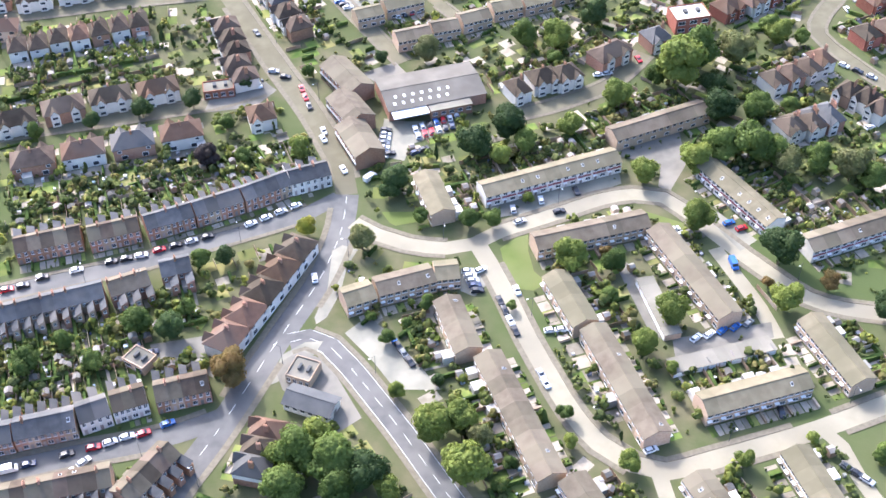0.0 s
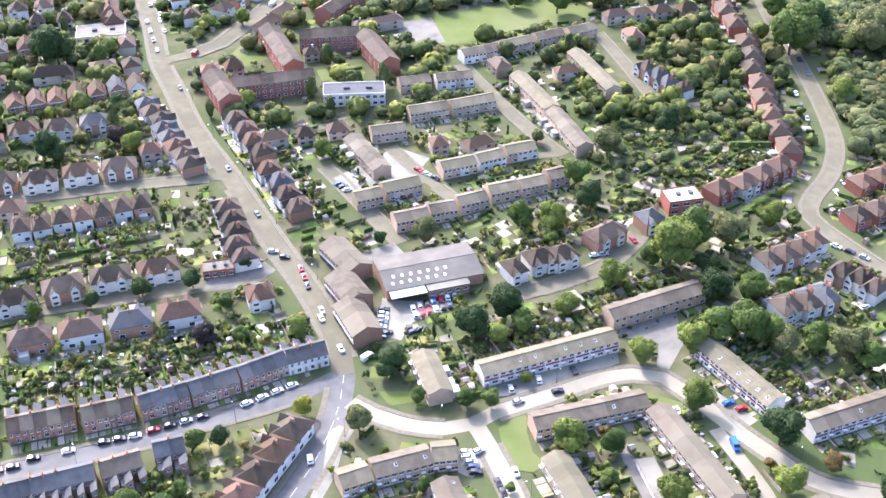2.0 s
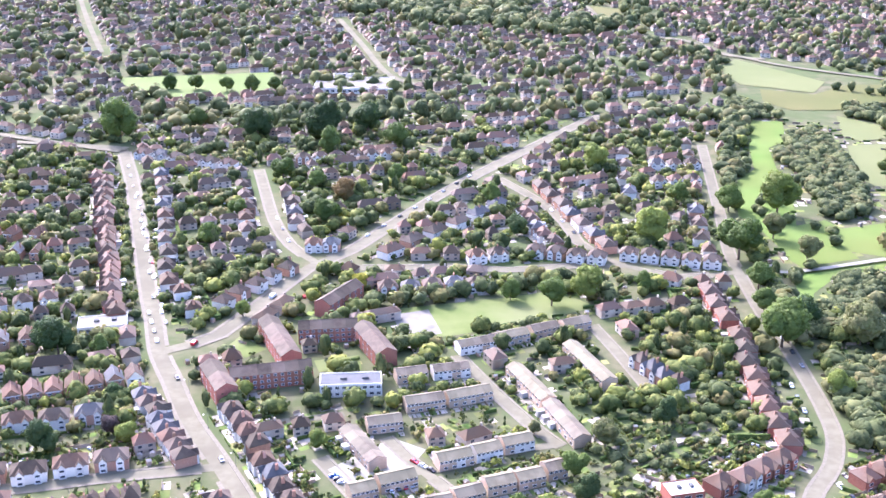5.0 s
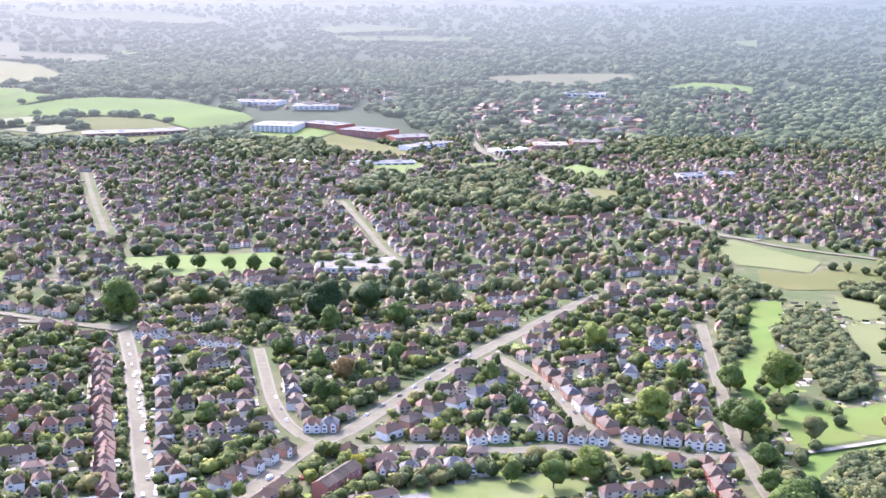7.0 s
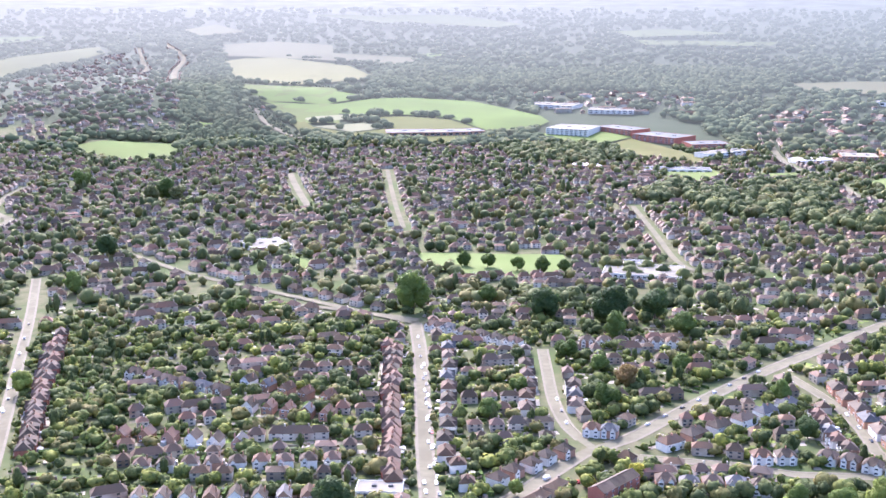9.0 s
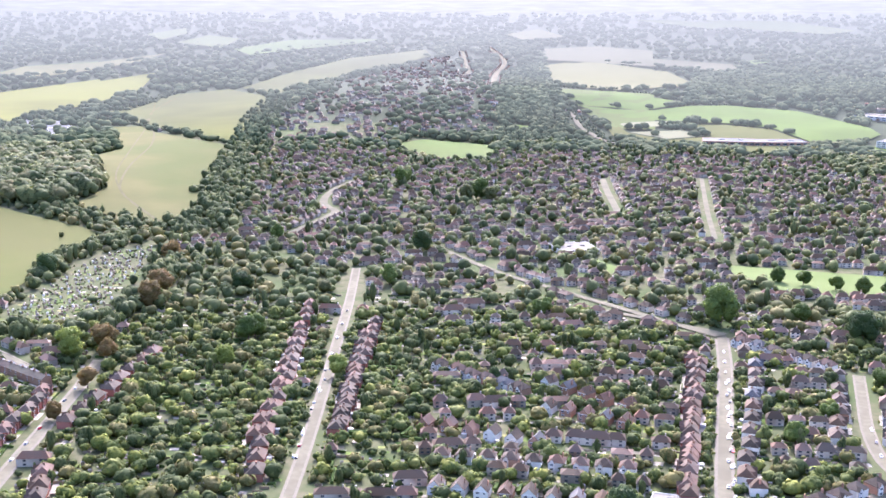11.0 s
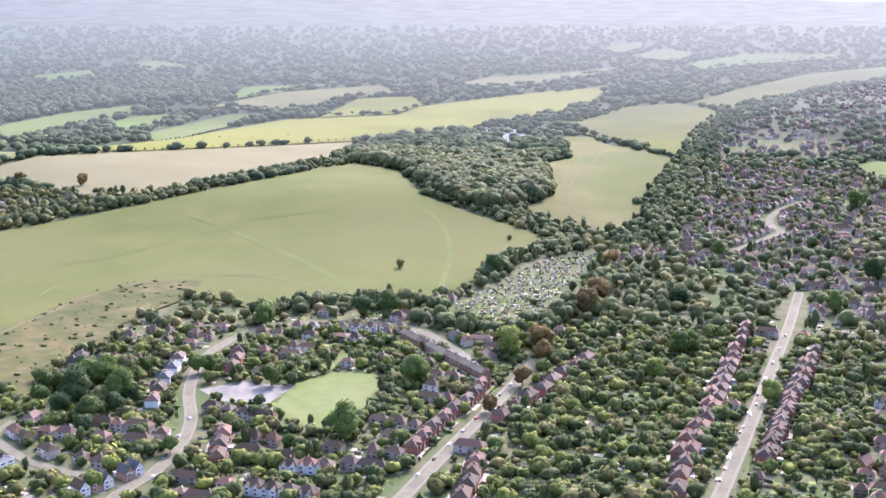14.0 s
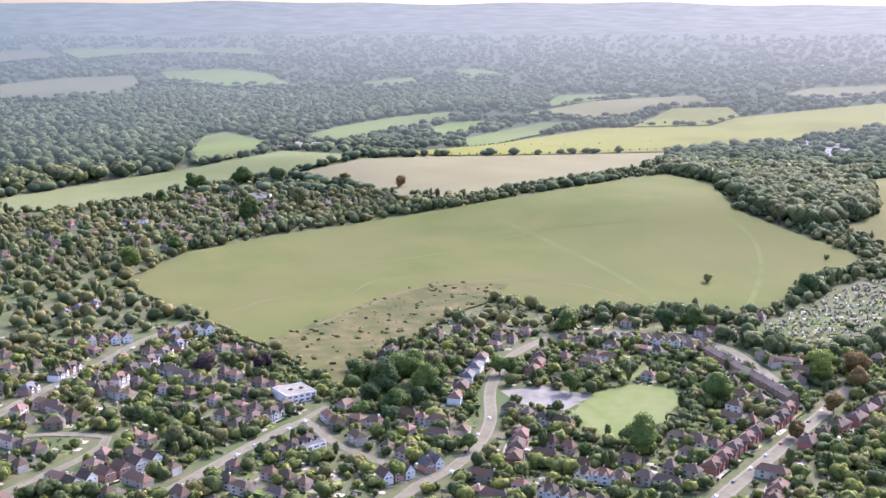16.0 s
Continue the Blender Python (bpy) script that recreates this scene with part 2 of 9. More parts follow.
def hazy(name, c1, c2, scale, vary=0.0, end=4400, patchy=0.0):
    """The far distance, a backdrop with haze painted in as glow: whiter towards the sun, bluer away from it."""
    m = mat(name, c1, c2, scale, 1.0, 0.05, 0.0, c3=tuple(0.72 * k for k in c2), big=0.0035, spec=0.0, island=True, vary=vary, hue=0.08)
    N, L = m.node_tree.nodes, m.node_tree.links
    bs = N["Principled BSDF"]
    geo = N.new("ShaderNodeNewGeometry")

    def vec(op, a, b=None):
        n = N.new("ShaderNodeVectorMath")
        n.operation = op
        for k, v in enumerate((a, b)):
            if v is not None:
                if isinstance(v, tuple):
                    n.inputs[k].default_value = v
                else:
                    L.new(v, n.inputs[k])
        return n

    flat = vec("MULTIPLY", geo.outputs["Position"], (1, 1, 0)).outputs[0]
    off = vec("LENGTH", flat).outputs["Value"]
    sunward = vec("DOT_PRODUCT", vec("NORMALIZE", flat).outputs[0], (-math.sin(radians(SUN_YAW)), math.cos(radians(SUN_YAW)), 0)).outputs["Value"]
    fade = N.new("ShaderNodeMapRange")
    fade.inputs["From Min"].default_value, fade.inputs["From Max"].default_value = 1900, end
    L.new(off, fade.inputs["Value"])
    # strength of the painted haze glow, growing with distance
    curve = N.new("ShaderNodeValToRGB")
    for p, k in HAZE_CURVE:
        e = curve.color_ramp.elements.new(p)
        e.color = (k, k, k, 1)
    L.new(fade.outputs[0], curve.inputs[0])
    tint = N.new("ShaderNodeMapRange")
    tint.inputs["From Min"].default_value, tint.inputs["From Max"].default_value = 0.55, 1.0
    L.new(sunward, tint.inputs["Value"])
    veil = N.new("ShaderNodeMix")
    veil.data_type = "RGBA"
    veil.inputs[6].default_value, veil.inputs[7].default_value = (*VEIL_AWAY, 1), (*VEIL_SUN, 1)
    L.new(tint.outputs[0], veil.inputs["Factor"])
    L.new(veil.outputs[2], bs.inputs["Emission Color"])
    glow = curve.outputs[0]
    # uneven haze glow, suggesting faint woods and fields on the skyline
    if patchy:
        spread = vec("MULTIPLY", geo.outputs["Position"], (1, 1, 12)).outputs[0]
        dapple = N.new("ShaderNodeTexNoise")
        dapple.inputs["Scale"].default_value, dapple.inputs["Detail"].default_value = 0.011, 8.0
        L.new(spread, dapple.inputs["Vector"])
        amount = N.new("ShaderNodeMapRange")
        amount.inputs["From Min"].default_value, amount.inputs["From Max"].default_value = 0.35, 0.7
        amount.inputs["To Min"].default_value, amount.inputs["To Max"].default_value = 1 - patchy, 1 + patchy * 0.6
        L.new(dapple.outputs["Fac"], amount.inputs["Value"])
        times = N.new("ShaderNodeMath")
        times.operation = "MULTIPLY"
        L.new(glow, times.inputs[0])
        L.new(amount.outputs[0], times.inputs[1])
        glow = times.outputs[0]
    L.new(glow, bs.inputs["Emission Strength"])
    # the surface's own colour sinks to near black as the painted haze grows
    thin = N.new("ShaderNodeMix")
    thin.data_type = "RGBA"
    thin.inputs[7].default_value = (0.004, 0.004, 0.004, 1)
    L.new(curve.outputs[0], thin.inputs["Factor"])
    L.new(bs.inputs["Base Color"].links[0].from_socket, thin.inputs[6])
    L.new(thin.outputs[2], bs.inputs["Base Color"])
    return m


# emission colours of the painted haze, away from and towards the sun
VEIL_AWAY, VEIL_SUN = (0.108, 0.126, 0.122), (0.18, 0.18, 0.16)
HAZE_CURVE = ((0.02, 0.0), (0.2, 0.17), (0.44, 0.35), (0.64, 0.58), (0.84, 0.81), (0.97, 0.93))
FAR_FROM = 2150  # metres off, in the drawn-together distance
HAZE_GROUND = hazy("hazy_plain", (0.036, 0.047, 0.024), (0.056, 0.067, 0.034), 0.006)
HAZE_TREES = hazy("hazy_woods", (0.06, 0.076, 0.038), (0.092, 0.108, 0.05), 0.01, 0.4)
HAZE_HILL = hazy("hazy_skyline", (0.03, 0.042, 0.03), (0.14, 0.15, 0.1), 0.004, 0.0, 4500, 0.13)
HAZE_FIELD = {}

# ---- the lie of the land ----
# beyond 2 km the plain rises gently and is drawn together, so that the horizon lies 4.4 km off
FAR_NEAR = np.linspace(2000, 4399, 400)
FAR_D = FAR_NEAR / (1 - ((FAR_NEAR - 2000) / 2400) ** 1.5)
RIDGE = [(-2300, 800), (-1680, 950), (-1500, 1300), (-1450, 1900), (-1700, 3200)]


def to_ridge(x, y):
    best = 1e9
    for (ax, ay), (bx, by) in zip(RIDGE, RIDGE[1:]):
        k = max(0, min(1, ((x - ax) * (bx - ax) + (y - ay) * (by - ay)) / ((bx - ax) ** 2 + (by - ay) ** 2)))
        best = min(best, math.hypot(x - ax - k * (bx - ax), y - ay - k * (by - ay)))
    return best


def lift(x, y):
    """How near the land comes: 1 on the flat town, less on the down and on the far hills, which close the view."""
    d = math.hypot(x, y)
    s = 1.0
    if x < -500:
        s -= 0.15 * math.exp(-(to_ridge(x, y) / 480) ** 2)
    if d > 2000:
        s *= float(np.interp(d, FAR_D, FAR_NEAR)) / d
    return s


def lay(x, y, up=0.0):
    s = lift(x, y)
    return (x * s, y * s, 265.0 * (1 - s) + up)


def spot(x, y, turn=0.0, size=1.0, up=0.0):
    s = lift(x, y)
    return Matrix.LocRotScale(lay(x, y, up), Euler((0, 0, turn)), (size * s,) * 3)


def mesh(name, verts, faces, mats, slots=None):
    me = bpy.data.meshes.new(name)
    me.from_pydata(verts, [], faces)
    for m in mats if isinstance(mats, (list, tuple)) else [mats]:
        me.materials.append(m)
    if slots:
        me.polygons.foreach_set("material_index", slots)
    me.update()
    return me


def structure(name, verts, faces, m, label, category=""):
    return tagged(new(name, mesh(name, verts, faces, m)), label, category or name.replace("_", " "), kind="structure")


# which cells of the plan are taken: 4 m squares
CELL, X0, Y0, NX, NY = 4.0, -2600, -100, 950, 700
TAKEN = np.zeros((NX, NY), np.uint8)


def take(x, y, r, v=1):
    i, j, k = int((x - X0) / CELL), int((y - Y0) / CELL), int(r / CELL)
    TAKEN[max(0, i - k):max(0, i + k + 1), max(0, j - k):max(0, j + k + 1)] |= v


def taken(x, y):
    i, j = int((x - X0) / CELL), int((y - Y0) / CELL)
    return TAKEN[i, j] if 0 <= i < NX and 0 <= j < NY else 0


def inside(x, y, poly):
    c = False
    for (ax, ay), (bx, by) in zip(poly, poly[1:] + poly[:1]):
        if (ay > y) != (by > y) and x < (bx - ax) * (y - ay) / (by - ay) + ax:
            c = not c
    return c


def mark(poly, v):
    """Marks all cells within a polygon of the plan."""
    xs, ys = [q[0] for q in poly], [q[1] for q in poly]
    i0, i1 = max(0, int((min(xs) - X0) / CELL)), min(NX, int((max(xs) - X0) / CELL) + 2)
    j0, j1 = max(0, int((min(ys) - Y0) / CELL)), min(NY, int((max(ys) - Y0) / CELL) + 2)
    if i0 >= i1 or j0 >= j1:
        return
    x, y = np.meshgrid(X0 + CELL * (np.arange(i0, i1) + 0.5), Y0 + CELL * (np.arange(j0, j1) + 0.5), indexing="ij")
    c = np.zeros(x.shape, bool)
    for (ax, ay), (bx, by) in zip(poly, poly[1:] + poly[:1]):
        if ay != by:
            c ^= ((ay > y) != (by > y)) & (x < (bx - ax) * (y - ay) / (by - ay) + ax)
    TAKEN[i0:i1, j0:j1][c] |= v


# ---- ground: one sheet to the far hills ----
def hill_top(yaw):
    """Height of the skyline over the eye's level, in degrees."""
    return 0.75 + 0.5 * max(0.0, min(1.0, (yaw - 15) / 50)) + 0.06 * math.sin(yaw * 0.35) + 0.04 * math.sin(yaw * 0.9 + 1)


def ground():
    yaws = [a * 1.0 for a in range(-75, 151)]
    dist = [0, 60, 120, 180, 240, 300, 400, 500, 600, 700, 800, 900, 1000, 1100, 1200, 1300, 1400, 1500, 1600, 1700, 1800, 1900, 2000,
            2100, 2200, 2350, 2500, 2700, 2900, 3200, 3500, 4000, 4500, 5200, 6000, 7500, 10000, 14000, 25000, 50000]
    v = [lay(-d * math.sin(radians(a)), d * math.cos(radians(a))) for a in yaws for d in dist]
    n = len(dist)
    q = [(i * n + j, (i + 1) * n + j, (i + 1) * n + j + 1, i * n + j + 1) for i in range(len(yaws) - 1) for j in range(n - 1)]
    # skyline hills, their haze painted in as glow
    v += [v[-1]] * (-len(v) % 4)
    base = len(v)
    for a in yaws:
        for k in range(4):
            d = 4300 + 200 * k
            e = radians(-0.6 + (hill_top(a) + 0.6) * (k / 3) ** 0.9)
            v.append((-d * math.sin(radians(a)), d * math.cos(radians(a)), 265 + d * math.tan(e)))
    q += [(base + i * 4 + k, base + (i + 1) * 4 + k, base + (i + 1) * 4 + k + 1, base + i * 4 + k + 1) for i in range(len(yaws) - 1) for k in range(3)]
    # behind the camera
    b = len(v)
    far = 4800
    v += [lay(-far * math.sin(radians(a)), far * math.cos(radians(a))) for a in range(150, 286, 5)]
    v.append((0, 0, 0))
    v += [(0, 0, 0)]
    q += [(len(v) - 1, b + k, b + k + 1) for k in range(27)]
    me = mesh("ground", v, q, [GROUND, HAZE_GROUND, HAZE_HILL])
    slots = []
    # faces beyond FAR_FROM take the plain with haze painted in as glow
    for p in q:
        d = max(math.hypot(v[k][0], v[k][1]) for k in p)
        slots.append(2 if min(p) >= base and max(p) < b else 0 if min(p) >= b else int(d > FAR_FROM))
    me.polygons.foreach_set("material_index", slots)
    tagged(new("ground", me), "garden ground and rough grass over gently rolling land", "ground", kind="structure")


ground()


FAR_FIELDS, PATCHES = [], []


def patch(name, m, poly, label):
    if max(math.hypot(*q) for q in poly) > 1500:
        FAR_FIELDS.append(poly)
    bm = bmesh.new()
    f = bm.faces.new([bm.verts.new((x, y, 0)) for x, y in poly])
    f.normal_update()
    if f.normal.z < 0:
        f.normal_flip()
    bmesh.ops.triangulate(bm, faces=bm.faces[:])
    for _ in range(8):
        far = sum(math.hypot(*q) for q in poly) / len(poly)
        e = [e for e in bm.edges if e.calc_length() > (28 if far < 2100 else far * 0.05)]
        if not e or far < 500:
            break
        bmesh.ops.subdivide_edges(bm, edges=e, cuts=1)
        bmesh.ops.triangulate(bm, faces=bm.faces[:])
    PATCHES.append(name)
    close = name == "golf_fairway"
    far = sum(math.hypot(*q) for q in poly) / len(poly)
    for v in bm.verts:
        d = math.hypot(v.co.x, v.co.y)
        s = lift(v.co.x, v.co.y)
        up = 0.02 if d < 500 else 0.1 if d < 900 else 0.4 if close else 0.9 + d * 0.0004
        up += 0.0012 * len(PATCHES) * (1 if d < 900 or close else 8)
        k = s * (1 - up / 265.0)
        v.co = (v.co.x * k, v.co.y * k, 265 * (1 - k))
    me = bpy.data.meshes.new(name)
    bm.normal_update()
    bm.to_mesh(me)
    bm.free()
    # far fields get a copy of their material with haze painted in as glow
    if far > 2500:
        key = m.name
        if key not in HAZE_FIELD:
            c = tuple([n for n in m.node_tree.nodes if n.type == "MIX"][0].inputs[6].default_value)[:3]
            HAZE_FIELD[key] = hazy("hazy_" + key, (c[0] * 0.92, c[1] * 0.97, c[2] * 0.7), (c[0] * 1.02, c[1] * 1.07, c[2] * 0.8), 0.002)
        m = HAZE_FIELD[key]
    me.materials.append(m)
    for p in me.polygons:
        p.use_smooth = True
    mark(poly, 2)
    return tagged(new(name, me), label, name.replace("_", " "), kind="structure")


def keep_open(poly):
    """Open land: no houses and no garden trees."""
    mark(poly, 16)


ROADS, FAR_LANES = [], []


def resample(p, step):
    """Points along a smooth curve through p."""
    out = []
    for i in range(len(p) - 1):
        a, b, c, d = (Vector((*p[max(0, min(len(p) - 1, k))], 0)) for k in (i - 1, i, i + 1, i + 2))
        n = max(1, int((c - b).length / step))
        for k in range(n):
            t = k / n
            q = 0.5 * (2 * b + (c - a) * t + (2 * a - 5 * b + 4 * c - d) * t * t + (3 * b - a - 3 * c + d) * t ** 3)
            out.append((q.x, q.y))
    return out + [p[-1]]


def ribbon(p, lo, hi, up):
    v, f = [], []
    for i, (x, y) in enumerate(p):
        (ax, ay), (bx, by) = p[max(0, i - 1)], p[min(len(p) - 1, i + 1)]
        n = math.hypot(bx - ax, by - ay) or 1
        nx, ny = -(by - ay) / n, (bx - ax) / n
        v += [lay(x + nx * lo, y + ny * lo, up), lay(x + nx * hi, y + ny * hi, up)]
        if i:
            k = 2 * i
            f.append((k - 2, k, k + 1, k - 1) if lo > hi else (k - 2, k - 1, k + 1, k))
    return v, f


def road(name, width, pavement, m, p):
    far = min(math.hypot(*q) for q in p)
    q = resample(p, 6 if far < 500 else 15)
    up = (0.05 if far < 400 else 0.12 if far < 900 else 0.9) + 0.005 * len(ROADS)
    if far > 2000:
        up = 4 + 0.005 * len(ROADS)
        a, b = ribbon(q, width / 2 + 14, -width / 2 - 14, 0)[0][::2], ribbon(q, width / 2 + 14, -width / 2 - 14, 0)[0][1::2]
        FAR_LANES.append([(x / lift(*m), y / lift(*m)) for p in (list(zip(a, q)), list(zip(b, q))[::-1]) for (x, y, _), m in p])
    v, f = ribbon(q, width / 2, -width / 2, up)
    if name == "down_path":
        # close over the meadow
        v = []
        for i, (x, y) in enumerate(q):
            (ax, ay), (bx, by) = q[max(0, i - 1)], q[min(len(q) - 1, i + 1)]
            n = math.hypot(bx - ax, by - ay) or 1
            for o in (width / 2, -width / 2):
                X, Y = x - (by - ay) / n * o, y + (bx - ax) / n * o
                k = lift(X, Y) * (1 - (1.15 + math.hypot(X, Y) * 0.0004) / 265.0)
                v.append((X * k, Y * k, 265 * (1 - k)))
    structure(name, v, f, m, "worn path across the grass of the down" if name == "down_path" else "worn road of grey asphalt" if m != CONCRETE else "pale concrete estate road", "path" if name == "down_path" else "road")
    for (ax, ay), (bx, by) in zip(q, q[1:]):
        for k in range(5):
            take(ax + (bx - ax) * k / 5, ay + (by - ay) * k / 5, width / 2 + pavement + 0.5, 1)
    ROADS.append((q, width, far, pavement, up, name))


def finish_roads():
    """Footways with kerbs, cut where another road joins, and painted lines."""
    for k, (q, width, far, pavement, up, name) in enumerate(ROADS):
        if not pavement or far > 900:
            continue
        others = [(p, w) for j, (p, w, *_) in enumerate(ROADS) if j != k]
        for side in (1, -1):
            run = []
            for i, (x, y) in enumerate(q + [None][:0]):
                (ax, ay), (bx, by) = q[max(0, i - 1)], q[min(len(q) - 1, i + 1)]
                n = math.hypot(bx - ax, by - ay) or 1
                c = side * (width / 2 + pavement / 2)
                px, py = x - (by - ay) / n * c, y + (bx - ax) / n * c
                hit = any((px - ox) ** 2 + (py - oy) ** 2 < (w / 2 + 2.2) ** 2 for p, w in others for ox, oy in p)
                if not hit:
                    run.append((x, y))
                if (hit or i == len(q) - 1) and len(run) > 1:
                    v, f = ribbon(run, side * (width / 2 + 0.02), side * (width / 2 + pavement), up + 0.11)
                    n = len(v)
                    kerb = [(a, b, z - 0.12) for a, b, z in v[::2]]
                    f = f + [(2 * i, 2 * i + 2, n + i + 1, n + i) for i in range(n // 2 - 1)]
                    structure("pavement", v + kerb, f, PAVING, "paved footway with a raised kerb beside the road", "pavement")
                if hit:
                    run = []
        if name in ("high_road", "bypass_road") and far < 420:
            v, f = [], []
            for i in range(len(q) - 1):
                (ax, ay), (bx, by) = q[i], q[i + 1]
                L = math.hypot(bx - ax, by - ay)
                if L < 1:
                    continue
                ux, uy = (bx - ax) / L, (by - ay) / L
                strips = [(0.1 * L, 0.62 * L, 0.0)]
                if name == "bypass_road":
                    strips += [(0, L, width / 2 - 0.3), (0, L, 0.3 - width / 2)]
                for s, e, o in strips:
                    b = len(v)
                    for d, w in ((s, -0.07), (e, -0.07), (e, 0.07), (s, 0.07)):
                        v.append(lay(ax + ux * d - uy * (o + w), ay + uy * d + ux * (o + w), up + 0.006))
                    f.append((b, b + 1, b + 2, b + 3))
            structure("road_marking", v, f, LINE, "white painted line on the road", "road marking")


# ---- building blocks for things ----
def part(name, me, parent, label=""):
    ob = new(name, me)
    ob.parent = parent
    return tagged(ob, label)


def box(v, f, x0, x1, y0, y1, z0, z1, bottom=False):
    b = len(v)
    v += [(x, y, z) for z in (z0, z1) for x, y in ((x0, y0), (x1, y0), (x1, y1), (x0, y1))]
    f += [(b + 4, b + 5, b + 6, b + 7)] + [(b + i, b + (i + 1) % 4, b + 4 + (i + 1) % 4, b + 4 + i) for i in range(4)]
    if bottom:
        f.append((b + 3, b + 2, b + 1, b))


def boxes(name, m, *dims):
    v, f = [], []
    for d in dims:
        box(v, f, *d, bottom=True)
    return mesh(name, v, f, m)


def gable_walls(w, d, h, top, m):
    """Walls of a house with gable ends, its ridge along x, front at -y."""
    x, y = w / 2, d / 2
    v = [(-x, -y, 0), (x, -y, 0), (x, y, 0), (-x, y, 0), (-x, -y, h), (x, -y, h), (x, y, h), (-x, y, h), (-x, 0, top), (x, 0, top)]
    return mesh("wall", v, [(0, 1, 5, 4), (2, 3, 7, 6), (1, 2, 6, 9, 5), (3, 0, 4, 8, 7)], m)


def gable_roof(w, d, h, top, m, over=0.35, end=0.0, t=0.16):
    x, y = w / 2 + end, d / 2 + over
    k = (top - h) / (d / 2)
    e = h - over * k
    p = [(-y, e), (0, top), (y, e), (y, e + t), (0, top + t), (-y, e + t)]
    v = [(sx, a, b) for sx in (-x, x) for a, b in p]
    f = [(i, (i + 1) % 6, 6 + (i + 1) % 6, 6 + i) for i in range(6)] + [(5, 4, 1, 0), (4, 3, 2, 1), (6, 7, 10, 11), (7, 8, 9, 10)]
    # ridge tiles
    box(v, f, -x, x, -0.14, 0.14, top + t * 0.6, top + t + 0.1)
    return mesh("roof", v, f, m)


def hip_roof(w, d, h, top, m, over=0.4, t=0.16):
    x, y, r = w / 2 + over, d / 2 + over, max(0.2, w / 2 - d / 2 * 0.85)
    e = h - 0.2
    v = [(-x, -y, e), (x, -y, e), (x, y, e), (-x, y, e), (-x, -y, e + t), (x, -y, e + t), (x, y, e + t), (-x, y, e + t), (-r, 0, top), (r, 0, top)]
    f = [(3, 2, 1, 0), (0, 1, 5, 4), (1, 2, 6, 5), (2, 3, 7, 6), (3, 0, 4, 7), (4, 5, 9, 8), (5, 6, 9), (6, 7, 8, 9), (7, 4, 8)]
    return mesh("roof", v, f, m)


def window_mesh(w, h, out=1):
    """A framed window in two lights, its face towards -y, proud of the wall by 4 cm."""
    v, f = [], []
    box(v, f, -w / 2, w / 2, -0.02, 0.06, -h / 2, h / 2, True)
    n = len(f)
    for a, b in ((-w / 2 + 0.07, -0.04), (0.04, w / 2 - 0.07)):
        box(v, f, a, b, -0.03, 0.0, -h / 2 + 0.08, h / 2 - 0.08, True)
    box(v, f, -w / 2 - 0.06, w / 2 + 0.06, -0.12, 0.05, -h / 2 - 0.08, -h / 2, True)
    slots = [0] * n + [1] * 12 + [0] * 6
    return mesh("window", v, f, [FRAME, GLASS], slots)


WIN = {}
FAR_WINDOWS = None  # a list while a house is built whose windows are too small to pick apart


def window(parent, x, y, z, w, h, back=False, side=0):
    k = (round(w, 2), round(h, 2))
    if FAR_WINDOWS is not None:
        FAR_WINDOWS.append((x, y, z, w, h, -1 if back else 1))
        return None
    if k not in WIN:
        WIN[k] = window_mesh(*k)
    ob = part("window", WIN[k], parent)
    turn = math.pi if back else 0
    if side:
        turn = side * math.pi / 2
    ob.matrix_basis = Matrix.LocRotScale((x, y, z), Euler((0, 0, turn)), None)
    return ob


def far_windows(parent):
    """All windows of a far house in one mesh, each a frame with a recessed pane."""
    v, f, s = [], [], []
    for x, y, z, w, h, k in FAR_WINDOWS:
        box(v, f, x - w / 2, x + w / 2, y - 0.05, y + 0.05, z - h / 2, z + h / 2)
        s += [0] * 5
        b = len(v)
        e = y - 0.07 * k
        v += [(x - w / 2 + 0.12, e, z - h / 2 + 0.12), (x + w / 2 - 0.12, e, z - h / 2 + 0.12), (x + w / 2 - 0.12, e, z + h / 2 - 0.12), (x - w / 2 + 0.12, e, z + h / 2 - 0.12)]
        f.append((b, b + 1, b + 2, b + 3) if k > 0 else (b + 3, b + 2, b + 1, b))
        s.append(1)
    tagged(part("glazing", mesh("glazing", v, f, [FRAME, GLASS], s), parent), kind="stuff")


CHIMNEY_POT = mesh("chimney_pot", [(r * math.cos(k * 1.0472), r * math.sin(k * 1.0472), z) for r, z in ((0.15, 0), (0.12, 0.42), (0.15, 0.5)) for k in range(6)],
                   [(i * 6 + k, i * 6 + (k + 1) % 6, i * 6 + 6 + (k + 1) % 6, i * 6 + 6 + k) for i in (0, 1) for k in range(6)] + [(12, 13, 14, 15, 16, 17)], POT)


def chimney(parent, x, y, z0, z1, m):
    if FAR_WINDOWS is not None:
        part("chimney", boxes("chimney", m, (x - 0.3, x + 0.3, y - 0.65, y + 0.65, z0, z1), (x - 0.36, x + 0.36, y - 0.71, y + 0.71, z1 - 0.3, z1 - 0.12), (x - 0.1, x + 0.1, y - 0.5, y - 0.2, z1, z1 + 0.5), (x - 0.1, x + 0.1, y + 0.2, y + 0.5, z1, z1 + 0.5)), parent, "brick chimney stack")
        return
    c = part("chimney", boxes("chimney", m, (x - 0.3, x + 0.3, y - 0.65, y + 0.65, z0, z1), (x - 0.36, x + 0.36, y - 0.71, y + 0.71, z1 - 0.3, z1 - 0.12)), parent, "brick chimney stack")
    for o in (-0.36, 0.36):
        part("chimney_pot", CHIMNEY_POT, c, "clay chimney pot").location = (x, y + o, z1)


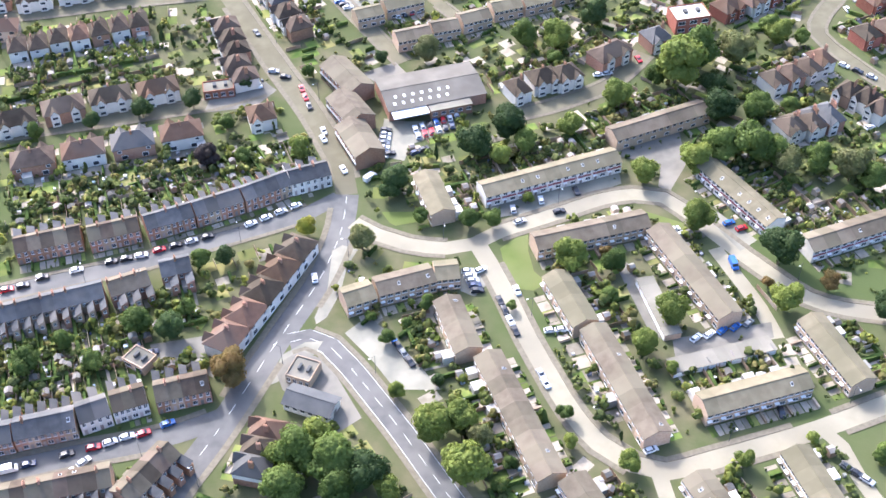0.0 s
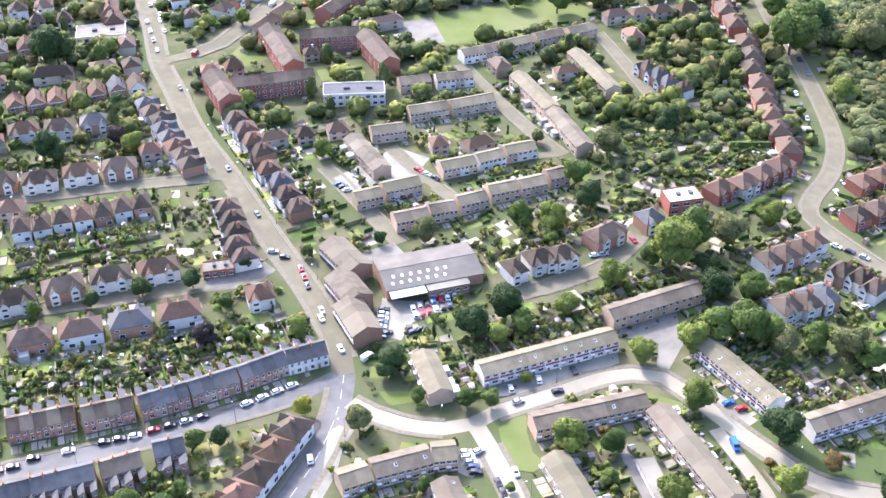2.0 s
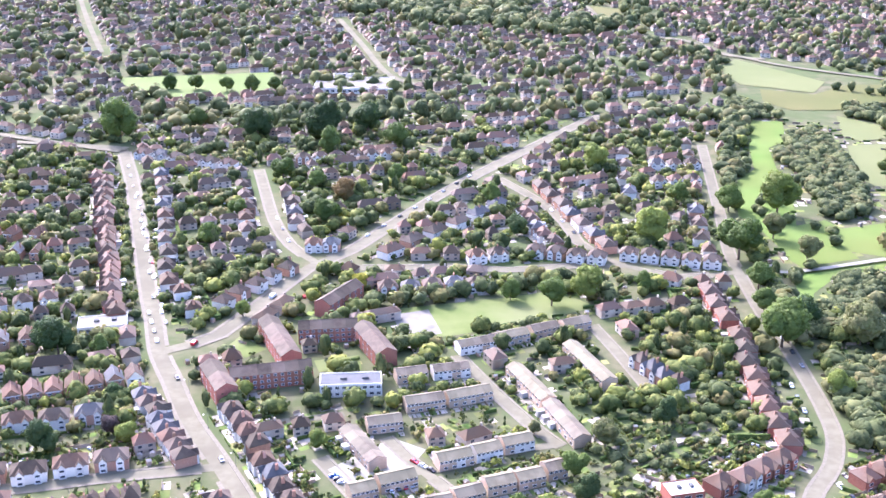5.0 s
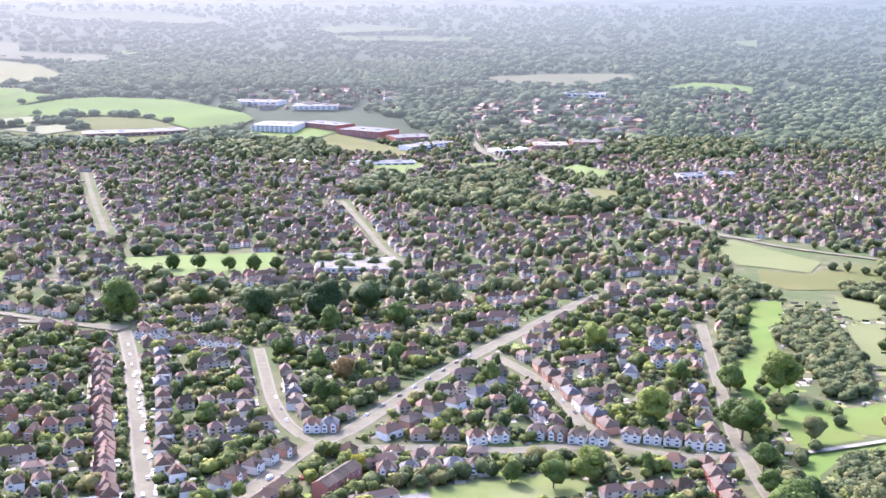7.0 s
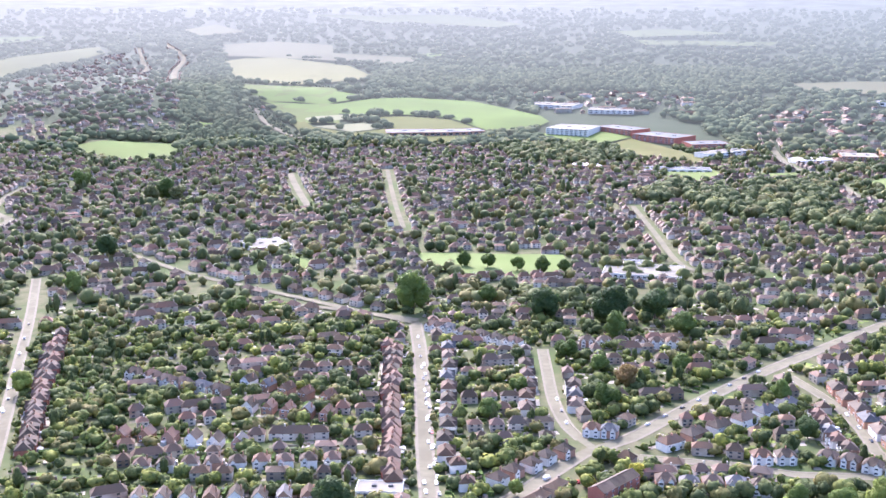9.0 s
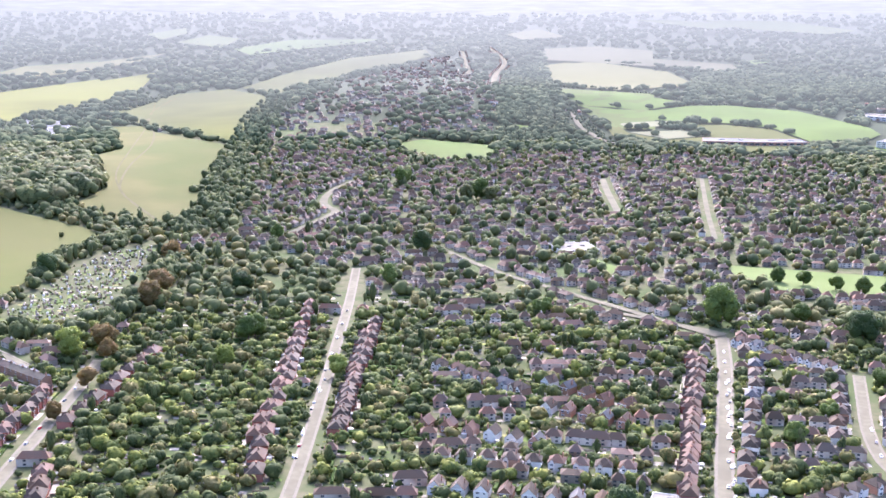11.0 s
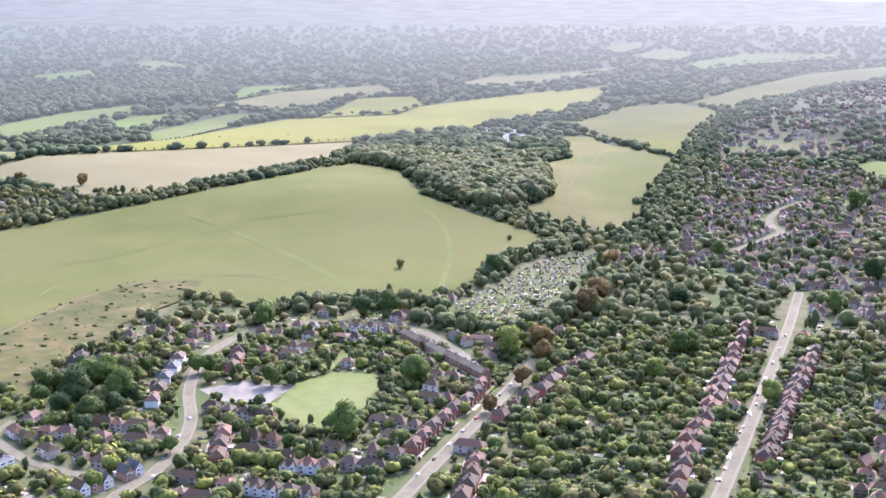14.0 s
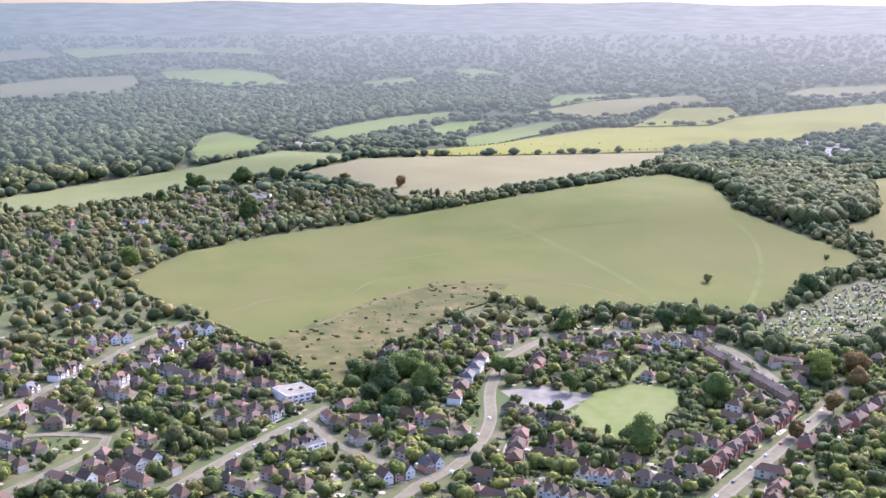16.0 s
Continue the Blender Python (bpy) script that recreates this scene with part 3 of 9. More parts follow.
DONE = {}
LABELS = {
    "est": ("estate_house", "two-storey 1960s terraced house with a low brown tiled roof", "house", "estate terrace houses"),
    "vic": ("terraced_house", "old brick terraced house with a slate roof and chimney", "house", "brick terrace houses"),
    "semi": ("semi_detached_house", "pair of semi-detached houses with a hipped tiled roof", "house", "semi-detached houses"),
    "det": ("detached_house", "detached brick house with a steep tiled roof", "house", "detached houses"),
    "gab": ("gabled_house", "tall house with a steep gable to the street", "house", "gabled houses"),
    "flat": ("apartment_block", "three-storey red-brick flats with a brown pitched roof", "flats", "red brick flats"),
    "gar": ("garage", "single lock-up garage with a flat felt roof", "garage", "lock-up garages"),
    "shop": ("shop_building", "two-storey brick shop with a broad brown tiled roof", "shop", "shops on the main road"),
}


def house(kind, w, near, white, red, variant):
    """One house of a kind, its front towards -y, standing at the origin."""
    global FAR_WINDOWS
    name, label, cat, group = LABELS[kind]
    base = new(name)
    FAR_WINDOWS = None if near else []
    if kind == "est":
        wall = RENDER if white else BRICK_TAN
        if white:
            label = "white-clad 1960s terraced house with claret panels and brown roof"
        tagged(base, label, cat, group)
        d, h, top = 8.4, 5.1, 6.9
        part("wall", gable_walls(w, d, h, top, wall), base)
        part("roof", gable_roof(w, d, h, top, TILE if variant % 2 else TILE_PALE), base)
        if near and white:
            part("cladding_panel", boxes("cladding_panel", PANEL, (-w / 2 + 0.3, w / 2 - 0.3, -d / 2 - 0.03, -d / 2 + 0.1, 2.5, 3.5)), base, "claret cladding panel")
        if near:
            part("porch", boxes("porch", FRAME, (-w / 2 + 0.2, -w / 2 + 1.7, -d / 2 - 0.9, -d / 2, 2.3, 2.45)), base, "flat white porch canopy")
        for x in (-w / 4, w / 4):
            window(base, x, -d / 2, 4.2, 1.6, 1.15)
            window(base, x, d / 2, 4.2, 1.5, 1.1, True)
        window(base, w / 4 - 0.1, -d / 2, 1.45, 2.0, 1.3)
        window(base, 0, d / 2, 1.4, 2.4, 1.5, True)
        if near:
            part("door", boxes("door", DOOR, (-w / 4 - 0.45, -w / 4 + 0.45, -d / 2 - 0.05, -d / 2 + 0.05, 0.05, 2.1)), base)
    elif kind == "vic":
        wall = RENDER if white else (BRICK_TAN if variant % 3 == 1 else BRICK)
        if white:
            label = "old terraced house rendered white with a slate roof"
        tagged(base, label, cat, group)
        d, h, top = 8.0, 5.5, 8.0
        part("wall", gable_walls(w, d, h, top, wall), base)
        part("roof", gable_roof(w, d, h, top, (TILE, TILE_DARK)[variant % 2] if red else SLATE), base)
        if variant % 2 == 0 or not near:
            chimney(base, w / 2 - 0.35, 0.0, 7.2, 9.4, BRICK)
        # rear wing
        v, f = [], []
        box(v, f, -w / 2 + 0.1, 0.1, d / 2 - 0.1, d / 2 + 4.2, 0, 4.4)
        part("rear_wing", mesh("rear_wing", v, f, wall), base)
        rv = [(-w / 2, d / 2 + 0.2, 5.6), (0.3, d / 2 + 0.2, 4.4), (0.3, d / 2 + 4.4, 4.4), (-w / 2, d / 2 + 4.4, 5.6)]
        rv += [(a, b, c - 0.15) for a, b, c in rv]
        part("rear_roof", mesh("rear_roof", rv, [(0, 1, 2, 3), (7, 6, 5, 4), (0, 4, 5, 1), (1, 5, 6, 2), (2, 6, 7, 3), (3, 7, 4, 0)], SLATE), base)
        for x in (-w / 4, w / 4):
            window(base, x, -d / 2, 4.2, 1.0, 1.5)
        window(base, w / 4, -d / 2, 1.5, 1.4, 1.6)
        window(base, w / 4, d / 2, 4.1, 1.0, 1.3, True)
        window(base, -w / 4 + 0.1, d / 2 + 4.2, 3.2, 0.9, 1.2, True)
        if near:
            part("door", boxes("door", DOOR, (-w / 4 - 0.45, -w / 4 + 0.45, -d / 2 - 0.05, -d / 2 + 0.05, 0.05, 2.1)), base)
    elif kind == "gab":
        # gable to the street
        wall = RENDER if white or variant % 3 == 0 else BRICK
        tagged(base, "tall house with a steep gable to the street", cat, group)
        w, d, h, top = max(6.0, min(w * 0.86, 8.0)), 10.5, 5.0, 8.8
        quarter = Matrix.Rotation(math.pi / 2, 4, "Z")
        for nm, me in (("wall", gable_walls(d, w, h, top, wall)), ("roof", gable_roof(d, w, h, top, (TILE_DARK, TILE_RED, SLATE)[variant % 3], 0.35, 0.3))):
            me.transform(quarter)
            part(nm, me, base)
        part("gable_trim", boxes("gable_trim", FRAME, (-w / 2 + 0.4, w / 2 - 0.4, -d / 2 - 0.04, -d / 2 + 0.05, 5.0, 5.25)), base, "white board across the gable")
        chimney(base, w / 2 - 1.2, 1.0, 6.5, 9.4, BRICK)
        for z in (1.5, 4.1):
            window(base, -w / 5, -d / 2, z, 2.0, 1.3)
            window(base, w / 4, d / 2, z, 1.6, 1.2, True)
        window(base, w / 4, -d / 2, 4.1, 1.2, 1.2)
        if near:
            part("door", boxes("door", DOOR, (w / 4 - 0.45, w / 4 + 0.45, -d / 2 - 0.05, -d / 2 + 0.05, 0.05, 2.1)), base)
    elif kind in ("semi", "det"):
        pair = kind == "semi"
        w = min(w * 0.84, 15.5 if pair else 9.5)
        w = max(w, 11 if pair else 7.0)
        wall = RENDER if white else (BRICK_RED if red else (BRICK if variant % 2 else RENDER))
        roof = TILE_RED if (red and variant not in (2, 5)) or variant == 0 else (SLATE if variant == 1 else TILE_DARK)
        d, h, top = 9.6, 5.2, 8.9
        if white:
            label = label.replace("houses with", "white houses with").replace("brick", "white")
        tagged(base, label, cat, group)
        v, f = [], []
        box(v, f, -w / 2, w / 2, -d / 2, d / 2, 0, h)
        part("wall", mesh("wall", v, f, wall), base)
        part("roof", hip_roof(w, d, h, top, roof), base)
        if near and wall is not RENDER and variant % 2:
            e = 0.04
            part("upper_wall", boxes("upper_wall", RENDER, (-w / 2 - e, w / 2 + e, -d / 2 - e, -d / 2 + 0.02, 2.8, h - 0.05), (-w / 2 - e, w / 2 + e, d / 2 - 0.02, d / 2 + e, 2.8, h - 0.05),
                                     (-w / 2 - e, -w / 2 + 0.02, -d / 2, d / 2, 2.8, h - 0.05), (w / 2 - 0.02, w / 2 + e, -d / 2, d / 2, 2.8, h - 0.05)), base, "white rendered upper storey")
        chimney(base, 0.0 if pair else w / 2 - 1.6, 0.5, 7.0, 9.7, BRICK)
        bays = []
        for s in ((-1, 1) if pair else (1,)):
            cx = s * w / 4 if pair else -w / 4
            # two-storey bay with its own little gable
            b0, b1 = cx - 1.6, cx + 1.6
            y0, y1 = -d / 2 - 0.9, -d / 2 + 0.1
            v = [(b0, y0, 0), (b1, y0, 0), (b1, y1, 0), (b0, y1, 0), (b0, y0, h), (b1, y0, h), (b1, y1, h), (b0, y1, h), (cx, y0, 7.2), (cx, y1, 7.2)]
            if not near:
                bays.append((v, RENDER if not red else wall))
            bay = near and part("bay", mesh("bay", v, [(0, 1, 5, 8, 4), (1, 2, 6, 5), (3, 0, 4, 7)], RENDER if not red else wall), base)
            v = [(b0 - 0.3, y0 - 0.3, h - 0.25), (cx, y0 - 0.3, 7.35), (b1 + 0.3, y0 - 0.3, h - 0.25), (b0 - 0.3, 0, h - 0.25), (cx, -0.9, 7.35), (b1 + 0.3, 0, h - 0.25)]
            v += [(a, b, c - 0.15) for a, b, c in v]
            if not near:
                bays.append((v, roof))
            near and part("bay_roof", mesh("bay_roof", v, [(0, 1, 4, 3), (1, 2, 5, 4), (0, 6, 7, 1), (1, 7, 8, 2), (3, 9, 6, 0), (2, 8, 11, 5)], roof), bay)
            window(base, cx, y0, 4.0, 2.2, 1.3)
            window(base, cx, y0, 1.4, 2.2, 1.4)
            window(base, cx + s * (w / 4 - 2.2 if pair else w / 2 - 1), d / 2, 4.0, 1.5, 1.2, True)
            window(base, cx, d / 2, 1.4, 2.2, 1.8, True)
            if near:
                x = s * 0.95 if pair else w / 4
                part("door", boxes("door", DOOR, (x - 0.45, x + 0.45, -d / 2 - 0.05, -d / 2 + 0.05, 0.05, 2.1)), base)
                window(base, x, -d / 2, 4.1, 0.9, 1.1)
        for j in range(0, len(bays), 2):
            (v, m0), (u, m1) = bays[j:j + 2]
            f = [(0, 1, 5, 8, 4), (1, 2, 6, 5), (3, 0, 4, 7)]
            f += [tuple(len(v) + i for i in q) for q in ((0, 1, 4, 3), (1, 2, 5, 4), (0, 6, 7, 1), (1, 7, 8, 2), (3, 9, 6, 0), (2, 8, 11, 5))]
            part("bay", mesh("bay", v + u, f, [m0, m1], [0] * 3 + [1] * 6), base)
    elif kind == "flat":
        tagged(base, label, cat, group)
        d, h, top = 10.5, 8.4, 11.2
        part("wall", gable_walls(w, d, h, top, BRICK_RED), base)
        part("roof", gable_roof(w, d, h, top, TILE_DARK), base)
        for z in (1.5, 4.3, 7.1):
            for x in (-w / 4, w / 4):
                window(base, x, -d / 2, z, 1.6, 1.4)
                window(base, x, d / 2, z, 1.4, 1.2, True)
    elif kind == "gar":
        tagged(base, label, cat, group)
        v, f = [], []
        box(v, f, -w / 2, w / 2, -2.7, 2.7, 0, 2.3)
        part("wall", mesh("wall", v, f, BRICK_TAN), base)
        part("roof", boxes("roof", FLATROOF, (-w / 2, w / 2, -2.95, 2.95, 2.304, 2.5)), base)
        part("door", boxes("door", FRAME, (-w / 2 + 0.25, w / 2 - 0.25, -2.76, -2.6, 0.05, 2.05)), base, "white up-and-over garage door")
    else:
        tagged(base, label, cat, group)
        d, h, top = 11.0, 6.0, 8.6
        part("wall", gable_walls(w, d, h, top, BRICK), base)
        part("roof", gable_roof(w, d, h, top, TILE), base)
        part("shop_front", boxes("shop_front", GLASS, (-w / 2 + 0.3, w / 2 - 0.3, -d / 2 - 0.05, -d / 2 + 0.05, 0.4, 2.6)), base, "glazed shop front")
        part("fascia", boxes("fascia", FRAME, (-w / 2 + 0.15, w / 2 - 0.15, -d / 2 - 0.15, -d / 2 + 0.05, 2.65, 3.3)), base, "pale shop fascia")
        for x in (-w / 4, w / 4):
            window(base, x, -d / 2, 4.6, 1.2, 1.3)
            window(base, x, d / 2, 4.6, 1.2, 1.3, True)
    if FAR_WINDOWS:
        far_windows(base)
    FAR_WINDOWS = None
    return base


LAWNS, PATIOS, FENCES, SHEDS, HEDGES, SPOTS, GLASSHOUSES, EXTENSIONS, CLUTTER = [], [], [], [], [], [], [], [], []
DEPTH = {"est": 8.4, "vic": 8.0, "semi": 9.6, "det": 9.6, "gab": 10.5, "flat": 10.5, "gar": 5.4, "shop": 11.0}
rnd = random.Random(7)


ROOF_LINE = {"est": (8.4, 5.1, 6.9), "vic": (8.0, 5.5, 8.0)}


def rooflight(parent, kind):
    """A framed rooflight lying on the front slope of a gabled roof."""
    d, h, top = ROOF_LINE[kind]
    if kind not in DONE:
        k = (top - h) / (d / 2)
        v, f = [], []
        for g, z in ((0.0, 0.24), (0.09, 0.27)):
            b = len(v)
            for x, y in ((-0.45 + g, -2.6 + g), (0.45 + g - 2 * g, -2.6 + g), (0.45 - g, -1.5 - g), (-0.45 + g, -1.5 - g)):
                v.append((x, y, top + y * k + z))
            v += [(x, y, c - 0.2) for x, y, c in v[b:b + 4]]
            f += [(b, b + 1, b + 2, b + 3)] + [(b + i, b + 4 + i, b + 4 + (i + 1) % 4, b + (i + 1) % 4) for i in range(4)]
        DONE[kind] = mesh("rooflight", v, f, [FRAME, GLASS], [0] * 5 + [1] * 5)
    part("rooflight", DONE[kind], parent, "small white-framed rooflight")


def row(kind, a, b, n, gd=14, fd=4, white=0, red=0):
    """n houses side by side from a to b, fronts to the right-hand side of that line; gardens of depth gd behind and fd in front."""
    (ax, ay), (bx, by) = a, b
    L = math.hypot(bx - ax, by - ay)
    ux, uy = (bx - ax) / L, (by - ay) / L
    turn = math.atan2(uy, ux)
    w = L / n
    far = math.hypot((ax + bx) / 2, (ay + by) / 2)
    near = far < 335
    step = round(w * 4) / 4
    for i in range(n):
        j = (i + 0.5) * w
        x, y = ax + ux * j, ay + uy * j
        loose = kind in ("semi", "det", "gab") and far > 350
        if loose:
            j2 = rnd.uniform(-1.5, 1.5)
            x, y = x - uy * j2, y + ux * j2
        variant = rnd.randrange(6)
        if loose and far > 470 and on_road(x, y):
            continue
        pale = white and (near or rnd.random() < 0.55)
        if kind == "est":
            variant = int(ax + ay) % 2
        key = (kind, step, near, pale, red, variant)
        m = spot(x, y, turn + (rnd.uniform(-0.05, 0.05) if loose else 0)) @ Matrix.Diagonal((w / step if kind in ("est", "vic", "gar", "flat", "shop") else 1, 1, 1, 1))
        if key in DONE:
            twin = copy_thing(DONE[key], m)
            twin.matrix_basis = m
            if near and kind in ROOF_LINE and rnd.random() < 0.2:
                rooflight(twin, kind)
        else:
            DONE[key] = house(kind, step, near, pale, red, variant)
            DONE[key].matrix_basis = m
        d = DEPTH[kind]
        for q in range(int(-w / 2), int(w / 2) + 1, 3):
            for e in range(int(-d / 2), int(d / 2) + 1, 3):
                take(x + ux * q - uy * e, y + uy * q + ux * e, 2, 4)
        garden(x, y, ux, uy, w, d / 2 + 0.3, gd, fd, far)


LANES = []


def on_road(x, y):
    if not LANES:
        LANES.append(np.array([(a[0] + (b[0] - a[0]) * k / 4, a[1] + (b[1] - a[1]) * k / 4, (width / 2 + pave + 0.7) ** 2)
                               for q, width, _, pave, *_, name in ROADS if name != "down_path" for a, b in zip(q, q[1:]) for k in range(4)]))
    a = LANES[0]
    return bool(((a[:, 0] - x) ** 2 + (a[:, 1] - y) ** 2 < a[:, 2]).any())


def garden(x, y, ux, uy, w, d, gd, fd, far):
    """A plot: lawn, paving, fences or hedges, shed and shrubs behind the house, a little in front."""
    def at(p, q):
        return x + ux * p - uy * q, y + uy * p + ux * q

    def rect(store, p0, p1, q0, q1, h=0.0):
        c = [at(p0, q0), at(p1, q0), at(p1, q1), at(p0, q1)]
        grid = [at(p0 + (p1 - p0) * i / 3, q0 + (q1 - q0) * j / 3) for i in range(4) for j in range(4)]
        if not any(taken(*k) & 2 for k in grid) and not any(on_road(*k) if far < 520 else taken(*k) & 1 for k in grid):
            store.append((c, h))

    if gd > 2:
        e = d + gd
        k = rnd.random()
        if gd > 7 and far < 900 and k < 0.4:
            p = rnd.uniform(-w / 2 + 0.3, w / 2 - 3.6)
            rect(EXTENSIONS, p, p + rnd.uniform(2.6, 3.4), d - 0.2, d + rnd.uniform(2.2, 3.6), rnd.choice((2.5, 2.7, 3.0)))
        rect(PATIOS, -w / 2 + 0.4, w / 2 - 0.4, d, d + 3 + 2 * k)
        if k < 0.8:
            rect(LAWNS, -w / 2 + rnd.uniform(0.4, 1.2), w / 2 - rnd.uniform(0.4, 1.6), d + 3 + 2 * k, e - rnd.uniform(0.5, 0.35 * gd))
        store = HEDGES if rnd.random() < (0.4 if far < 500 else 0.8) else FENCES
        t = 0.08 if store is FENCES else 0.9 if far < 500 else 1.7
        rect(store, w / 2 - t, w / 2, d + 1, e, 1.7 if far < 500 or t < 0.1 else 2.6)
        rect(store, -w / 2, w / 2, e - t, e, 1.7)
        for _ in range(int(w * gd / 22) if far < 480 else 0):
            p, q, a = rnd.uniform(-w / 2 + 0.8, w / 2 - 0.8), rnd.uniform(d + 1, e - 1), rnd.uniform(0.25, 0.8)
            rect(CLUTTER, p - a, p + a * rnd.uniform(0.4, 1), q - a, q + a * rnd.uniform(0.3, 1), rnd.choice((0.4, 0.7, 0.9, 1.2)))
        if rnd.random() < 0.65:
            rect(PATIOS, -w / 2 + 0.5, -w / 2 + 1.4, d + 3, e - 1)
        for _ in range(rnd.choice((0, 0, 1, 1))):
            p = rnd.choice((-1, 1)) * (w / 2 - 1.8)
            q = e - rnd.uniform(1.8, 0.6 * gd)
            rect(SHEDS, p - rnd.uniform(0.9, 1.5), p + rnd.uniform(0.9, 1.5), q - 1.2, q + 1.0, 2.1)
        for _ in range(int(w * gd / (13 if far < 600 else 20)) + 1):
            SPOTS.append((*at(rnd.uniform(-w / 2, w / 2), d + rnd.uniform(3, gd)), rnd.choice((0.8, 1.0, 1.3, 1.7, 2.2, 3.2))))
    if fd > 2:
        k, s = rnd.uniform(0.25, 0.6), rnd.choice((-1, 1))
        for deep in (fd, fd * 0.6):
            n = len(LAWNS) + len(PATIOS)
            rect(LAWNS if rnd.random() < 0.7 else PATIOS, *sorted((-s * w / 2 + s * 0.25, s * (k - 0.5) * w)), -d - deep, -d - 0.3)
            rect(PATIOS, *sorted((s * (k - 0.5) * w + s * 0.2, s * w / 2 - s * 0.2)), -d - deep, -d - 0.3)
            if len(LAWNS) + len(PATIOS) > n:
                break
        if rnd.random() < 0.5:
            rect(HEDGES, -w / 2 + 1.2, w / 2 - 2.4, -d - fd - 0.3, -d - fd + 0.3, 1.0)
        if rnd.random() < 0.45:
            rect(HEDGES if rnd.random() < 0.6 else FENCES, w / 2 - 0.3, w / 2 + 0.3, -d - fd, -d - 0.5, 1.1)
        for _ in range(rnd.choice((0, 1, 1, 2))):
            SPOTS.append((*at(rnd.uniform(-w / 2, w / 2), -d - fd * rnd.uniform(0.3, 0.95)), rnd.choice((0.5, 0.7, 0.9, 1.2))))


def allotments(poly, turn):
    """Vegetable plots with sheds, glasshouses and paths."""
    c, e = math.cos(turn), math.sin(turn)
    xs, ys = [q[0] for q in poly], [q[1] for q in poly]
    mx, my, R = sum(xs) / len(xs), sum(ys) / len(ys), 0.75 * max(max(xs) - min(xs), max(ys) - min(ys))
    for p in np.arange(-R, R, 11.0):
        for q in np.arange(-R, R, 17.0):
            x, y = mx + p * c - q * e, my + p * e + q * c
            if not inside(x, y, poly):
                continue

            def rect(store, p0, p1, q0, q1, h=0.0):
                store.append(([(x + a * c - b * e, y + a * e + b * c) for a, b in ((p0, q0), (p1, q0), (p1, q1), (p0, q1))], h))

            for k in range(3):
                if rnd.random() < 0.55:
                    rect(rnd.choice((LAWNS, LAWNS, LAWNS, LAWNS, HEDGES, PATIOS)), -4.8 + rnd.uniform(0, 3), 4.8 - rnd.uniform(0, 3), -7 + 5 * k, -2.6 + 5 * k, 0.5)
            for k in range(3):
                a, b = rnd.uniform(-3.5, 3.5), rnd.uniform(-6, 6)
                x, y = x + rnd.uniform(-1.5, 1.5), y + rnd.uniform(-1.5, 1.5)
                rect(SHEDS if k or rnd.random() < 0.4 else GLASSHOUSES, a - rnd.uniform(0.4, 1.0), a + 0.9, b - rnd.uniform(0.5, 1.4), b + 0.9, 1.9)
            take(x, y, 9, 2)
            for _ in range(3):
                SPOTS.append((x + rnd.uniform(-5, 5), y + rnd.uniform(-8, 8), rnd.choice((0.7, 1.0, 1.5))))


def filler():
    """Odd plots of lawn, soil and paving with hedges and fences where the rows leave ground open."""
    pts = np.array([(x, y, math.atan2(q[min(i + 1, len(q) - 1)][1] - q[max(0, i - 1)][1], q[min(i + 1, len(q) - 1)][0] - q[max(0, i - 1)][0])) for q, *_ in ROADS for i, (x, y) in enumerate(q)])
    for x in np.arange(-1060, 520, 6.0):
        for y in np.arange(0, 1040, 6.0):
            d = math.hypot(x, y)
            if d < 140 or d > 1060 or (taken(x, y) & 6 or on_road(x, y) if d < 520 else taken(x, y) & 7) or rnd.random() < (0.2 if d < 480 else 0.5) or abs(math.degrees(math.atan2(-x, y)) - 33) > 61:
                continue
            k = np.argmin((pts[:, 0] - x) ** 2 + (pts[:, 1] - y) ** 2)
            t = pts[k, 2]
            c, e = math.cos(t), math.sin(t)
            w, l = rnd.uniform(3, 6), rnd.uniform(3.5, 7)
            q = [(x + a * c - b * e, y + a * e + b * c) for a, b in ((-w / 2, -l / 2), (w / 2, -l / 2), (w / 2, l / 2), (-w / 2, l / 2))]
            if any(taken(*p) & 4 or on_road(*p) if d < 520 else taken(*p) & 5 for p in q):
                continue
            if rnd.random() < 0.5:
                SPOTS.append((x + rnd.uniform(-3, 3), y + rnd.uniform(-3, 3), rnd.choice((0.8, 1, 1.3, 1.8))))
            r = rnd.random()
            if r < 0.7:
                (LAWNS if r < 0.45 else PATIOS).append((q, 0.0))
            if rnd.random() < 0.4:
                a, b = q[0], q[3]
                o = (0.08 * c, 0.08 * e) if rnd.random() < 0.5 else (0.9 * c, 0.9 * e)
                (FENCES if abs(o[0]) + abs(o[1]) < 0.2 else HEDGES).append(([a, (a[0] + o[0], a[1] + o[1]), (b[0] + o[0], b[1] + o[1]), b], 1.6))
            if rnd.random() < 0.07:
                a, b = q[1], 2.2
                SHEDS.append(([(a[0] - b * c, a[1] - b * e), a, (a[0] - 2 * e, a[1] + 2 * c), (a[0] - b * c - 2 * e, a[1] - b * e + 2 * c)], 2.0))


